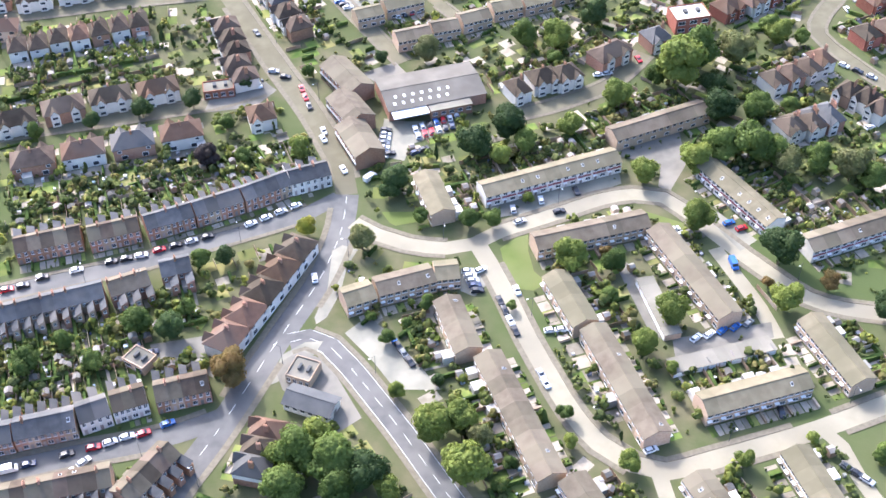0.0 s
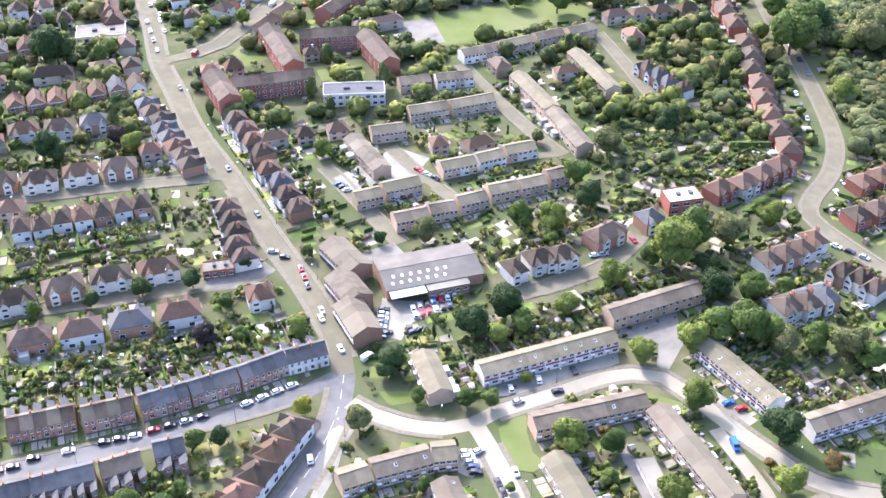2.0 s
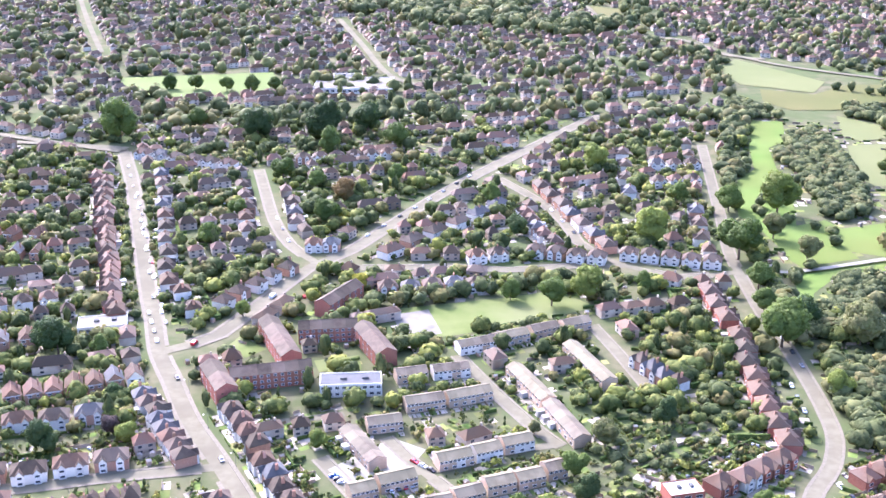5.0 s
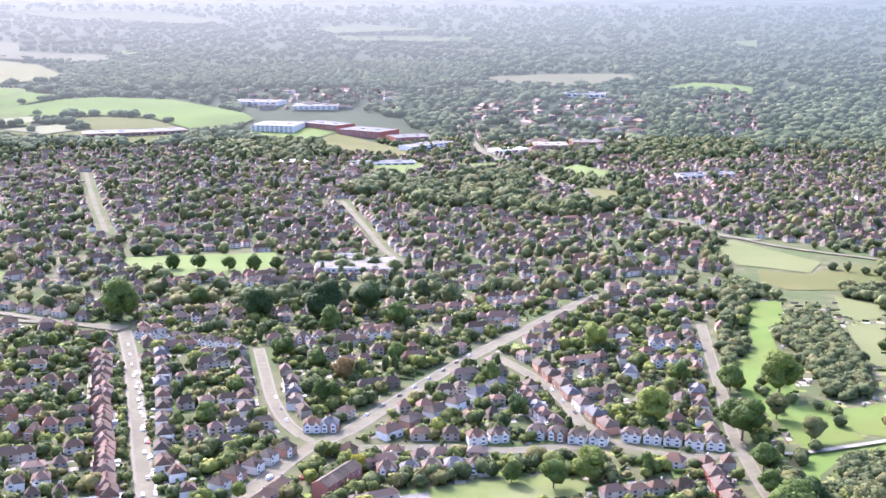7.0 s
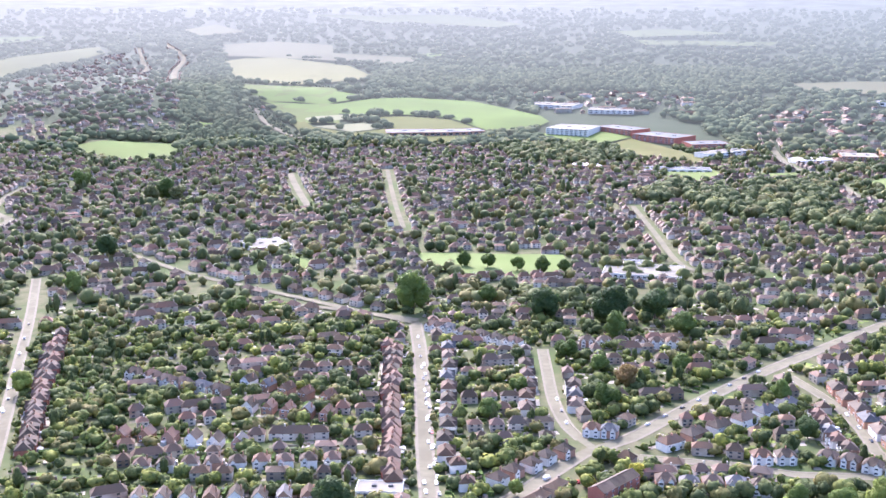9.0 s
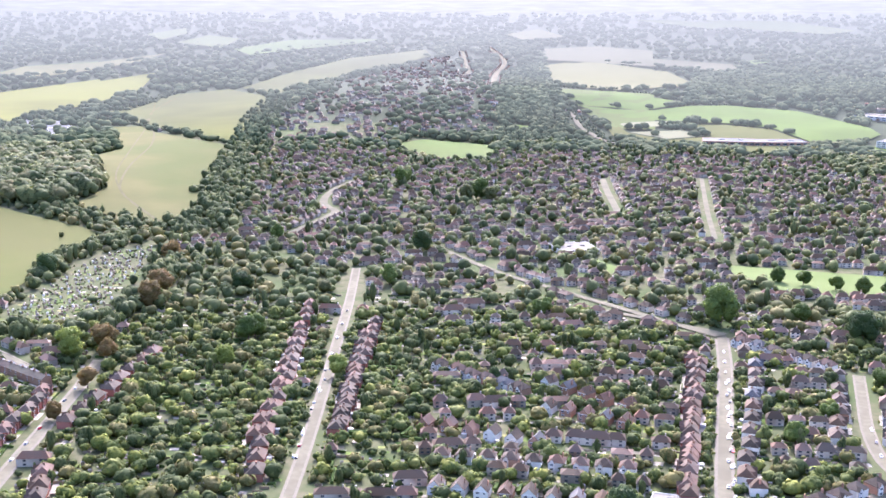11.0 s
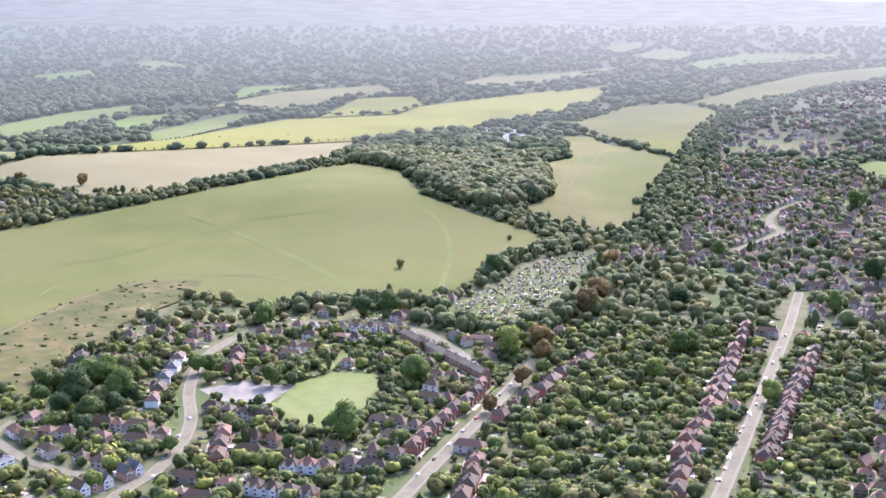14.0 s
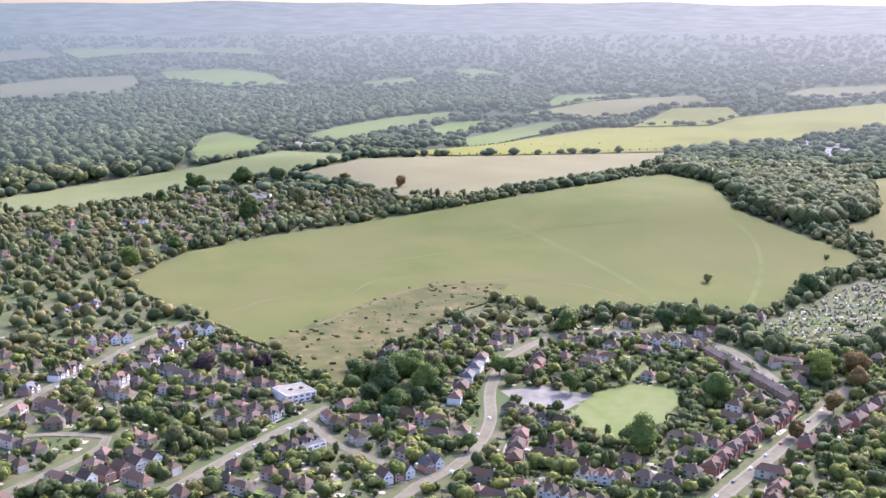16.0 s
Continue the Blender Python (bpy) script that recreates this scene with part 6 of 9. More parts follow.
patch("lawn", LAWN, [(18.7, 272.3), (24.5, 277.6), (28.3, 278.9), (27.9, 270.9), (29.2, 261.7), (33, 256.7), (28.7, 253), (24.2, 253.7), (20.1, 261.8)], "green corner lawn with a path")
patch("lawn", LAWN, [(-20.9, 290.4), (-8.4, 290.3), (-7.4, 285.5), (-15.9, 283.4), (-17.9, 284.8)], "mown grass at the estate entrance")
patch("lawn", LAWN, [(67.4, 290.6), (80.8, 284), (79.9, 278.5), (72.1, 282.7)], "grass verge on the bend")
patch("lawn", LAWN, [(-62.2, 530), (-39.6, 536.3), (-37.5, 523.5), (-58.3, 517.5)], "courtyard lawn between brick flats")
patch("lawn", LAWN, [(-111.1, 540.1), (-103.8, 560.3), (-88.2, 543.2), (-97.1, 533.5)], "lawn in front of the flats")
patch("forecourt", FORECOURT, [(-36.4, 271.6), (-33.2, 274.2), (-27.9, 272.1), (-31.1, 264.2), (-32.6, 252.2), (-36.2, 242), (-39.1, 239.2), (-40, 242.1), (-36.7, 254.7)], "pale paved corner beside the junction")
patch("forecourt", FORECOURT, [(-51.9, 214.9), (-48.4, 227), (-42, 231.9), (-36.6, 232.3), (-38.9, 226.9), (-44.9, 225.6), (-48.7, 216.5)], "pale paved corner beside the junction")
patch("forecourt", FORECOURT, [(-21.6, 341.8), (-13.2, 340), (3.5, 339.9), (1.4, 333.2), (-10.9, 326.7), (-13.8, 317.2), (-23, 320.4)], "pale concrete sales forecourt full of parked cars")
patch("forecourt", TARMAC_PATCH, [(-31.4, 370.4), (-18.4, 377.8), (-9.3, 362.8), (-20.1, 359.3), (-24.5, 362.9)], "rear service yard")
patch("forecourt", FORECOURT, [(-30.2, 235.5), (-23.6, 242.4), (-16.4, 235.4), (-6.8, 221.9), (-0.9, 213.3), (-14.1, 213.4), (-21.1, 224.2)], "pale access drive to rear garages")
patch("forecourt", TARMAC_PATCH, [(55.8, 264.1), (59.6, 265.4), (70.8, 235.9), (66.1, 232.5), (62.4, 237.2)], "garage court between rows")
patch("forecourt", TARMAC_PATCH, [(69.5, 232.5), (100.9, 239.2), (100.4, 232.8), (69.2, 224.7)], "garage court with parked cars")
patch("forecourt", FORECOURT, [(12.9, 298.8), (62.1, 312), (62.2, 304.4), (33.8, 290), (18.3, 287.3)], "block-paved front parking bays")
patch("forecourt", TARMAC_PATCH, [(59.9, 319.8), (86.6, 335.8), (86.5, 314.9), (78.3, 299.8), (74.8, 302.8), (77.5, 314.9)], "tarmac court in front of the terrace")
patch("forecourt", FORECOURT, [(88.1, 288.2), (93.1, 289.6), (103.8, 275.6), (97.2, 270.4)], "paved front parking bays")
patch("forecourt", TARMAC_PATCH, [(-89, 231.3), (-73.3, 234.6), (-68.9, 227.8), (-74.8, 222.3), (-86, 223.5)], "rear yard with a parked car")
patch("forecourt", TARMAC_PATCH, [(-50.5, 222.2), (-43.5, 228.8), (-34.6, 224.3), (-23.5, 203.2), (-29.7, 198.2), (-36.4, 203.2), (-47.1, 213.6)], "tarmac around the community hall")
patch("forecourt", FORECOURT, [(5.5, 261.9), (11.9, 263.2), (14.5, 256.8), (9.8, 250.6), (5.4, 253.1)], "parking bays beside the terrace")
patch("forecourt", FORECOURT, [(-45.9, 426.5), (-19.7, 453), (-4.3, 442.9), (-18.5, 410.5), (-32.6, 406.3)], "parking court between rows")
patch("forecourt", TARMAC_PATCH, [(-87.7, 356.2), (-68.2, 365.1), (-63.3, 359.6), (-70.7, 349.1), (-89.4, 345.8)], "side yard with parked cars")

# estate terraces
row("est", (-6.2, 304.5), (0.2, 284), 4, 10, 4)
row("est", (13.1, 295.8), (61.1, 314.1), 9, 16, 4, white=1)
row("est", (60.4, 325.5), (96.6, 341.8), 7, 14, 4)
row("est", (91.3, 310.7), (109.9, 278.7), 8, 16, 4, white=1)
row("est", (117.3, 268.5), (152.6, 282.3), 7, 14, 4, white=1)
row("est", (29.4, 270.2), (67.4, 281.3), 8, 10, 4)
row("est", (70.5, 276.9), (87.3, 237.1), 8, 13, 4)
row("est", (35.1, 255.8), (43.1, 234.2), 4, 10, 4)
row("est", (59.1, 192.6), (45, 233.3), 8, 10, 4)
row("est", (28.9, 179), (12.8, 222.8), 9, 12, 4)
row("est", (7.5, 223.7), (0.9, 245.3), 4, 10, 4)
row("est", (-31.1, 245.5), (-21.9, 249.5), 2, 3, 4)
row("est", (-21.2, 250.2), (-3.3, 256.5), 4, 3, 4)
row("est", (-2.9, 257), (4.9, 258), 2, 3, 4)
row("est", (72.7, 203.5), (105, 213.6), 8, 14, 4)
row("est", (111.1, 236.9), (120.9, 211), 6, 10, 4)
row("est", (95.8, 188.2), (103.7, 163.3), 7, 10, 4)
row("est", (67.4, 179.9), (74.6, 163.5), 5, 8, 4)
row("est", (34.1, 179.4), (41.9, 163.7), 5, 8, 4)
row("gar", (66.5, 219.7), (98.8, 228.8), 9, 0, 0)
row("gar", (63.7, 256.5), (69.4, 232.1), 7, 0, 0)
row("est", (11.2, 538.6), (30.3, 546.5), 5, 8, 4, white=1)
row("est", (31, 547.8), (48, 555.9), 4, 8, 4)
row("est", (50.1, 557.3), (64.7, 564.2), 3, 8, 4)
row("est", (67.7, 564.2), (82.3, 571.2), 3, 8, 4)
row("est", (64.7, 444.5), (53.2, 477.7), 6, 10, 4)
row("est", (52.9, 479.9), (38.5, 515.3), 6, 10, 4)
row("est", (84.2, 498.6), (69.3, 540.8), 6, 8, 4)
row("est", (-14.5, 478.3), (3.5, 483.7), 5, 8, 4)
row("est", (4.9, 483.7), (25.7, 491.5), 5, 8, 4)
row("est", (0.2, 428.1), (15, 433.7), 4, 8, 4, white=1)
row("est", (16, 434.6), (27.6, 439.4), 3, 8, 4, white=1)
row("est", (28.7, 441.4), (42, 446.2), 3, 8, 4, white=1)
row("est", (-18.6, 387.8), (-4.9, 392.7), 4, 9, 4)
row("est", (-4.5, 394.3), (6.4, 397.6), 3, 9, 4)
row("est", (7.1, 400.2), (18.9, 405.3), 3, 9, 4)
row("est", (20, 408.8), (32.1, 413.1), 3, 9, 4)
row("est", (33, 413.1), (44.3, 417.5), 3, 9, 4)
row("est", (45.5, 420.3), (54, 423.9), 2, 9, 4)
row("est", (-24.6, 425.9), (-39.5, 454), 5, 8, 4)
row("est", (-35.5, 403.9), (-24.9, 408.2), 3, 6, 4)
row("est", (-24, 410.9), (-8.9, 417.1), 4, 6, 4)
row("est", (-1.8, 511.3), (16.1, 515.5), 4, 6, 4, white=1)
row("est", (-31.3, 459.1), (-15.7, 463.1), 4, 6, 4)
row("est", (-19.8, 507.2), (-4.6, 511.4), 3, 6, 4)

# brick terraces with slate roofs
row("vic", (-98.6, 279.8), (-84, 286.3), 4, 22, 4)
row("vic", (-83.6, 286.3), (-68.7, 293.6), 4, 22, 4)
row("vic", (-68.3, 293.6), (-53.5, 302.2), 4, 22, 4)
row("vic", (-53.1, 302.2), (-39.9, 307.5), 3, 20, 4, white=1)
row("vic", (-116.1, 274.5), (-100.5, 279.8), 4, 20, 4, red=1)
row("vic", (-138.7, 269.3), (-118.6, 275.6), 5, 18, 4, red=1)
row("vic", (-105.9, 249.9), (-141.3, 237.3), 10, 24, 4)
row("vic", (-92.8, 255.2), (-104.4, 249.9), 3, 20, 4, red=1)
row("vic", (-80.5, 261.2), (-89.7, 258.2), 2, 18, 4)
row("vic", (-131.6, 192.3), (-119.9, 195.3), 4, 22, 4)
row("vic", (-119.7, 195.7), (-103.5, 200.2), 5, 22, 4)
row("vic", (-103.3, 201), (-95.2, 204.6), 2, 22, 4, white=1)
row("vic", (-94.6, 205), (-85.4, 208.6), 3, 22, 4, white=1, red=1)
row("vic", (-82.8, 208.6), (-67.9, 213), 4, 10, 4, red=1)
row("vic", (-89.4, 180.8), (-125.5, 171.5), 10, 14, 4, red=1)
row("vic", (-75.1, 189.3), (-85.5, 173), 5, 8, 4, red=1)
row("semi", (-45.2, 272.3), (-67, 225.5), 5, 14, 2)
row("det", (-48.2, 198.3), (-52.4, 180.3), 3, 6, 4)
row("shop", (-42.4, 370.2), (-30.2, 351.9), 4, 0, 0)
row("shop", (-38.5, 349.2), (-29.3, 333.4), 4, 0, 0)
row("shop", (-33.8, 332.1), (-25.4, 314.1), 4, 0, 0)
allotments([(-820.4, 659.9), (-910.9, 843.7), (-931.7, 906.9), (-911.3, 946.1), (-860.6, 887.1), (-760.4, 717.1), (-746, 675.8), (-776.5, 649.6)], 0.9)

# semi-detached and detached houses
row("semi", (-86, 331.3), (-152.5, 311.5), 4, 20, 4)
row("semi", (-164.9, 334.6), (-99.2, 358.2), 4, 13, 5)
row("det", (-72.8, 337.1), (-60.4, 341.1), 1, 5, 4)
row("det", (-118.8, 400.8), (-171.4, 382), 7, 16, 4, white=1)
row("det", (-90.1, 401.3), (-73.3, 358.7), 5, 10, 4)
row("semi", (-194.9, 414.9), (-130.2, 431), 4, 14, 4)
row("semi", (-196.8, 459.4), (-151.3, 472.8), 3, 14, 4)
row("gab", (-204.9, 485.4), (-142.7, 507.1), 7, 10, 4)
row("det", (-105.4, 428), (-139.8, 490.6), 8, 12, 4, white=1)
row("det", (-96.3, 476.7), (-76.1, 437.3), 4, 10, 4)
row("det", (-75.5, 432.5), (-56.8, 392.2), 4, 8, 4)
row("semi", (34.9, 357.9), (50.7, 365.2), 2, 10, 4, white=1)
row("det", (24.9, 351.4), (32.6, 355), 1, 10, 4, white=1)
row("semi", (56.9, 372.1), (72.9, 383.8), 1, 10, 4)
row("det", (77.6, 384.6), (92.4, 391.9), 1, 10, 4)
row("semi", (113.4, 405.4), (152.4, 432.6), 4, 16, 4, white=1, red=1)
row("semi", (153.1, 436.4), (159, 559.1), 8, 20, 4, red=1)
row("semi", (157.6, 566.3), (157, 620.1), 3, 18, 4, red=1)
row("det", (164.5, 387.2), (191.8, 400.5), 3, 8, 4, red=1)
row("det", (174.3, 412), (200.6, 426.5), 3, 8, 4, red=1)
row("det", (121.2, 358), (150.7, 373.7), 4, 8, 4)
row("det", (150, 354.5), (164.1, 338.5), 3, 8, 4)
row("det", (121.5, 327.5), (145, 338.7), 3, 8, 4)
row("det", (123.5, 329.5), (144.1, 338.7), 3, 8, 4)
row("det", (100.5, 526.1), (119.2, 495.4), 4, 8, 4)
row("semi", (-34, 615.3), (29.9, 624.6), 5, 12, 4)
row("semi", (-8.9, 658), (45.4, 671.1), 4, 12, 4)
row("semi", (56.4, 677), (105.8, 663.1), 4, 12, 4)
row("semi", (114.6, 672.8), (175.4, 655.2), 5, 12, 4, white=1)
row("semi", (-82.5, 685.6), (-61, 685.5), 2, 10, 4)
row("semi", (-54, 697.8), (39.4, 864.2), 8, 16, 4, white=1)
row("semi", (51.4, 771.6), (-35.9, 667.6), 6, 16, 4, white=1)
row("semi", (58.1, 753.2), (76.7, 684.9), 5, 12, 4)
row("semi", (111.3, 676.7), (75.1, 817.5), 7, 12, 4)
row("semi", (-120.9, 703.4), (-143.3, 818.4), 5, 14, 4)
row("semi", (-102.3, 778.5), (-91.6, 719.5), 3, 14, 4)
row("semi", (-152.9, 614.3), (-209.4, 847.2), 10, 22, 4, white=1)
row("semi", (-246.7, 825.8), (-175, 575.1), 16, 26, 4, red=1)
row("semi", (-240, 893.7), (-153.1, 858.9), 6, 14, 4, white=1)
row("semi", (-111.5, 877.2), (-31.9, 892.9), 6, 14, 4, white=1)
row("semi", (151.8, 908.6), (136.7, 777.5), 4, 12, 4, white=1)
row("semi", (164.3, 860.7), (206.6, 863.5), 3, 12, 4, white=1)
row("semi", (158.9, 817.1), (198.1, 824), 3, 12, 4, white=1)
row("semi", (180.5, 764.8), (168.4, 686.5), 3, 12, 4)
row("det", (-151.4, 622.8), (-130.6, 574.9), 2, 8, 4)
row("det", (-122.6, 590), (-86, 653.7), 5, 8, 4)
row("flat", (-110.8, 510.5), (-98, 483.8), 2, 0, 2)
row("flat", (-99.8, 500.1), (-61, 510), 6, 0, 2)
row("flat", (-89.8, 563.2), (-71.9, 519.5), 4, 0, 2)
row("flat", (-72.5, 553.9), (-41.5, 557.8), 5, 0, 2)
row("flat", (-38.7, 555.7), (-24.3, 522.2), 3, 0, 2)
row("flat", (-62.5, 582.8), (-45.8, 612.4), 3, 0, 2)
row("semi", (-622.6, 643.7), (-554.3, 485.9), 8, 40, 4, red=1)
row("semi", (-545.2, 404.8), (-621.8, 534.8), 8, 14, 4, red=1)
row("semi", (-552, 738.1), (-397.3, 479), 14, 40, 4, red=1)
row("semi", (-397.3, 561.3), (-521, 803.7), 12, 30, 4, red=1)
row("semi", (-510.2, 433.8), (-465.8, 379.9), 4, 10, 4, red=1)
row("semi", (-573.1, 331.9), (-550.4, 353.3), 3, 10, 4)
row("semi", (-651.8, 336.1), (-601.4, 303.6), 3, 10, 4, red=1)
row("semi", (-833.6, 508.9), (-779, 577.9), 7, 16, 4)
row("vic", (-765.5, 564.9), (-633, 543.2), 9, 16, 4, red=1)
row("semi", (-828, 389.5), (-723.3, 315.4), 5, 14, 4, white=1)
row("semi", (-811.7, 436.4), (-763, 397.5), 3, 14, 4, red=1)
row("gab", (-613.2, 219.3), (-621.4, 263.7), 6, 10, 4, white=1)
row("semi", (-558.9, 301.1), (-522.3, 323.7), 4, 6, 4)
row("semi", (-868.8, 35.6), (-928.7, 81.6), 4, 14, 4)
row("gab", (-998, 93.4), (-995.6, 204.1), 11, 14, 4, white=1)
row("semi", (-849.1, 81.2), (-963.4, 173), 6, 14, 4)
row("semi", (-732.4, 158.8), (-764.5, 210.7), 4, 10, 4)
row("det", (-1525.2, 302.9), (-1560.6, 360.9), 2, 6, 4)
row("det", (-1740.8, 416.8), (-1710.1, 561.9), 4, 6, 4)
row("det", (-1395.3, 43), (-1453.3, 83.8), 2, 6, 4)
row("det", (-1101.9, 79.4), (-1144.3, 125.2), 3, 8, 4)
row("det", (-1603.7, 203.5), (-1634.2, 253.9), 2, 6, 4)
row("semi", (-672.7, 170), (-691, 205), 3, 8, 4)
row("gab", (-671.7, 45.4), (-700.7, 105.3), 6, 10, 4)
row("semi", (-508.8, 764.7), (-399.2, 567.3), 10, 26, 4, red=1)
row("semi", (-433.3, 525.7), (-604.3, 823.8), 14, 26, 4, red=1)
row("semi", (-255.7, 841.1), (-178.1, 583.7), 12, 34, 4, red=1)
row("det", (-328.8, 564.1), (-211.7, 602.4), 9, 14, 4, white=1)
row("gab", (-308, 521.1), (-194.8, 554.7), 9, 12, 4)
row("semi", (-416.4, 719.2), (-328.1, 696.5), 6, 16, 4, white=1)
row("gab", (-331.1, 722.2), (-250.1, 700), 5, 16, 4)
row("gab", (-308.6, 672.4), (-240.8, 673.9), 5, 16, 4)
row("gab", (-274.2, 613.3), (-364.7, 606.1), 6, 16, 4)

# trees
for x, y, h, tone, tall in ((-26.5, 272.2, 10, 3, 0), (-45, 279.3, 7.4, 6, 0), (-62.7, 216.5, 13.3, 4, 0), (-69.8, 265.6, 8.3, 1, 0), (-77.9, 264.6, 7.8, 0, 0), (-93.2, 236.6, 10.4, 0, 0),):
    tree(x, y, h, tone, tall)
for x, y, h, tone, tall in ((-82.7, 234.6, 9.6, 1, 0), (-79.2, 243, 6.7, 0, 0), (40.5, 262.4, 12.7, 2, 0), (54.2, 261.8, 8.9, 0, 0), (84, 280.9, 12.3, 2, 0), (69.5, 304.9, 10.8, 2, 0),):
    tree(x, y, h, tone, tall)
for x, y, h, tone, tall in ((88.3, 311.2, 12.6, 2, 0), (98.4, 316.5, 15.2, 0, 0), (107.9, 315.6, 17.3, 0, 0), (116.2, 313.2, 12.5, 0, 0), (119.8, 308.3, 12, 3, 0), (130.8, 309.6, 12.1, 0, 0),):
    tree(x, y, h, tone, tall)
for x, y, h, tone, tall in ((141.2, 305.2, 14.1, 3, 0), (148, 300.5, 12.1, 0, 0), (108.1, 264.4, 15, 1, 0), (105.8, 243.9, 11.6, 2, 0), (121.5, 252.8, 7.4, 4, 0), (136.3, 240.7, 10.5, 1, 0),):
    tree(x, y, h, tone, tall)
for x, y, h, tone, tall in ((23.7, 329.6, 14.4, 1, 0), (11.3, 318.9, 13.7, 1, 0), (20.2, 315.1, 9, 2, 0), (29.5, 321.3, 9.9, 0, 0), (46.3, 330.7, 10.1, 2, 0), (64.3, 347.1, 12.9, 2, 0),):
    tree(x, y, h, tone, tall)
for x, y, h, tone, tall in ((-16.2, 301, 11, 1, 0), (-18.4, 297, 8, 1, 0), (8.6, 282.5, 8.1, 0, 0), (16.5, 282.9, 7.4, 0, 0), (-7.4, 284.5, 6.3, 0, 0), (88.5, 359.6, 22, 2, 0),):
    tree(x, y, h, tone, tall)
for x, y, h, tone, tall in ((99.6, 373.7, 18.2, 0, 0), (113.8, 373.4, 16.1, 3, 0), (101.6, 339.6, 13.4, 1, 0), (101.5, 353.4, 11.2, 1, 0), (81.2, 362, 9.6, 0, 0), (133.7, 388.1, 12.1, 2, 0),):
    tree(x, y, h, tone, tall)
for x, y, h, tone, tall in ((143.3, 388.1, 7.2, 0, 0), (115.1, 339.3, 12.2, 0, 0), (128.8, 343.1, 8.2, 0, 0),):
    tree(x, y, h, tone, tall)
for x, y, h, tone, tall in ((-39, 185.4, 15.4, 0, 0), (-30.4, 183.4, 16.5, 0, 0), (-21.3, 180.2, 13.4, 1, 0), (-45.5, 186.3, 9.5, 2, 0), (-35.2, 193.2, 10.8, 2, 0), (-42.8, 176.2, 13.4, 0, 0),):
    tree(x, y, h, tone, tall)
for x, y, h, tone, tall in ((-15.3, 176.5, 8.9, 2, 0), (-27.8, 175.3, 12.2, 0, 0), (-2.5, 195.8, 12.6, 2, 0), (4.6, 199.3, 11.1, 2, 0), (9.7, 193.1, 8.6, 3, 0), (5.8, 181.2, 15.2, 2, 0),):
    tree(x, y, h, tone, tall)
for x, y, h, tone, tall in ((-13.9, 210.8, 5.8, 2, 0), (-1.7, 215.2, 4.3, 1, 0), (50.5, 185.1, 7.7, 2, 0), (60.4, 226.9, 9.3, 2, 0), (67.1, 219.1, 5.1, 2, 0), (69.5, 239.1, 12.3, 2, 0),):
    tree(x, y, h, tone, tall)
for x, y, h, tone, tall in ((35.1, 192.8, 5.1, 2, 0), (34.3, 202.5, 5.5, 0, 0), (27.9, 202, 4.2, 0, 0),):
    tree(x, y, h, tone, tall)
for x, y, h, tone, tall in ((-111.3, 343.2, 8.6, 1, 0), (-128.8, 336.8, 7.3, 1, 0), (-148, 331, 7.3, 0, 0), (-93.2, 348.2, 8.6, 1, 0), (-79, 335.5, 7.1, 0, 0), (-82.5, 314.6, 9.6, 5, 0),):
    tree(x, y, h, tone, tall)
for x, y, h, tone, tall in ((-70.6, 316.5, 6.5, 0, 0), (-50.7, 318.8, 9.9, 2, 0), (-74.8, 360.2, 6.6, 1, 0), (-23.8, 377, 5.9, 1, 0), (-51.8, 367.9, 5.8, 0, 0), (-6, 377.9, 11.8, 3, 0),):
    tree(x, y, h, tone, tall)
for x, y, h, tone, tall in ((33, 387.1, 12.1, 0, 0), (45.1, 385.5, 13.8, 2, 0), (61.3, 402.7, 12.5, 1, 0), (82.3, 186, 6.3, 2, 0), (102.8, 193.7, 4.3, 2, 0), (-5.2, 245.3, 5.9, 0, 0),):
    tree(x, y, h, tone, tall)
for x, y, h, tone, tall in ((-17, 231.4, 5.7, 0, 0), (120.5, 187.8, 6.9, 0, 0), (-114.4, 230.2, 7.4, 0, 0), (-122.5, 220.2, 10, 0, 0), (-103.2, 221.4, 7.2, 0, 0), (-112, 390.7, 9.2, 1, 1),):
    tree(x, y, h, tone, tall)
for x, y, h, tone, tall in ((59, 233.9, 6.6, 1, 1), (-107.1, 387.5, 8.3, 1, 1), (-2.3, 317.3, 7.8, 1, 1),):
    tree(x, y, h, tone, tall)
for x, y, h, tone, tall in ((29.1, 294.4, 4.7, 2, 0), (14.9, 178.2, 4.9, 0, 0), (18.3, 185.4, 5, 0, 0), (51.9, 248.1, 6.6, 0, 0), (52.3, 267.8, 5.2, 4, 0), (21.1, 244.9, 3.9, 0, 0),):
    tree(x, y, h, tone, tall)
for x, y, h, tone, tall in ((-11.2, 237.9, 4.2, 0, 0), (-22.5, 240.3, 4.2, 0, 0), (88.9, 308.1, 5.7, 2, 0), (49.4, 194.6, 5.3, 1, 1), (35.8, 254.3, 4.3, 0, 0), (102.5, 253.8, 4.5, 4, 0),):
    tree(x, y, h, tone, tall)
for x, y, h, tone, tall in ((43.5, 375.4, 7.1, 0, 0), (6, 369.9, 4.9, 0, 0),):
    tree(x, y, h, tone, tall)
for x, y, h, tone, tall in ((-170.2, 439.2, 16, 1, 0), (-136.7, 448.2, 11.3, 2, 0), (-145, 456.7, 10.5, 5, 0), (-194.1, 537.2, 20.6, 1, 0), (-171.1, 533.7, 12, 0, 0), (-152.1, 487.6, 9.5, 1, 0),):
    tree(x, y, h, tone, tall)
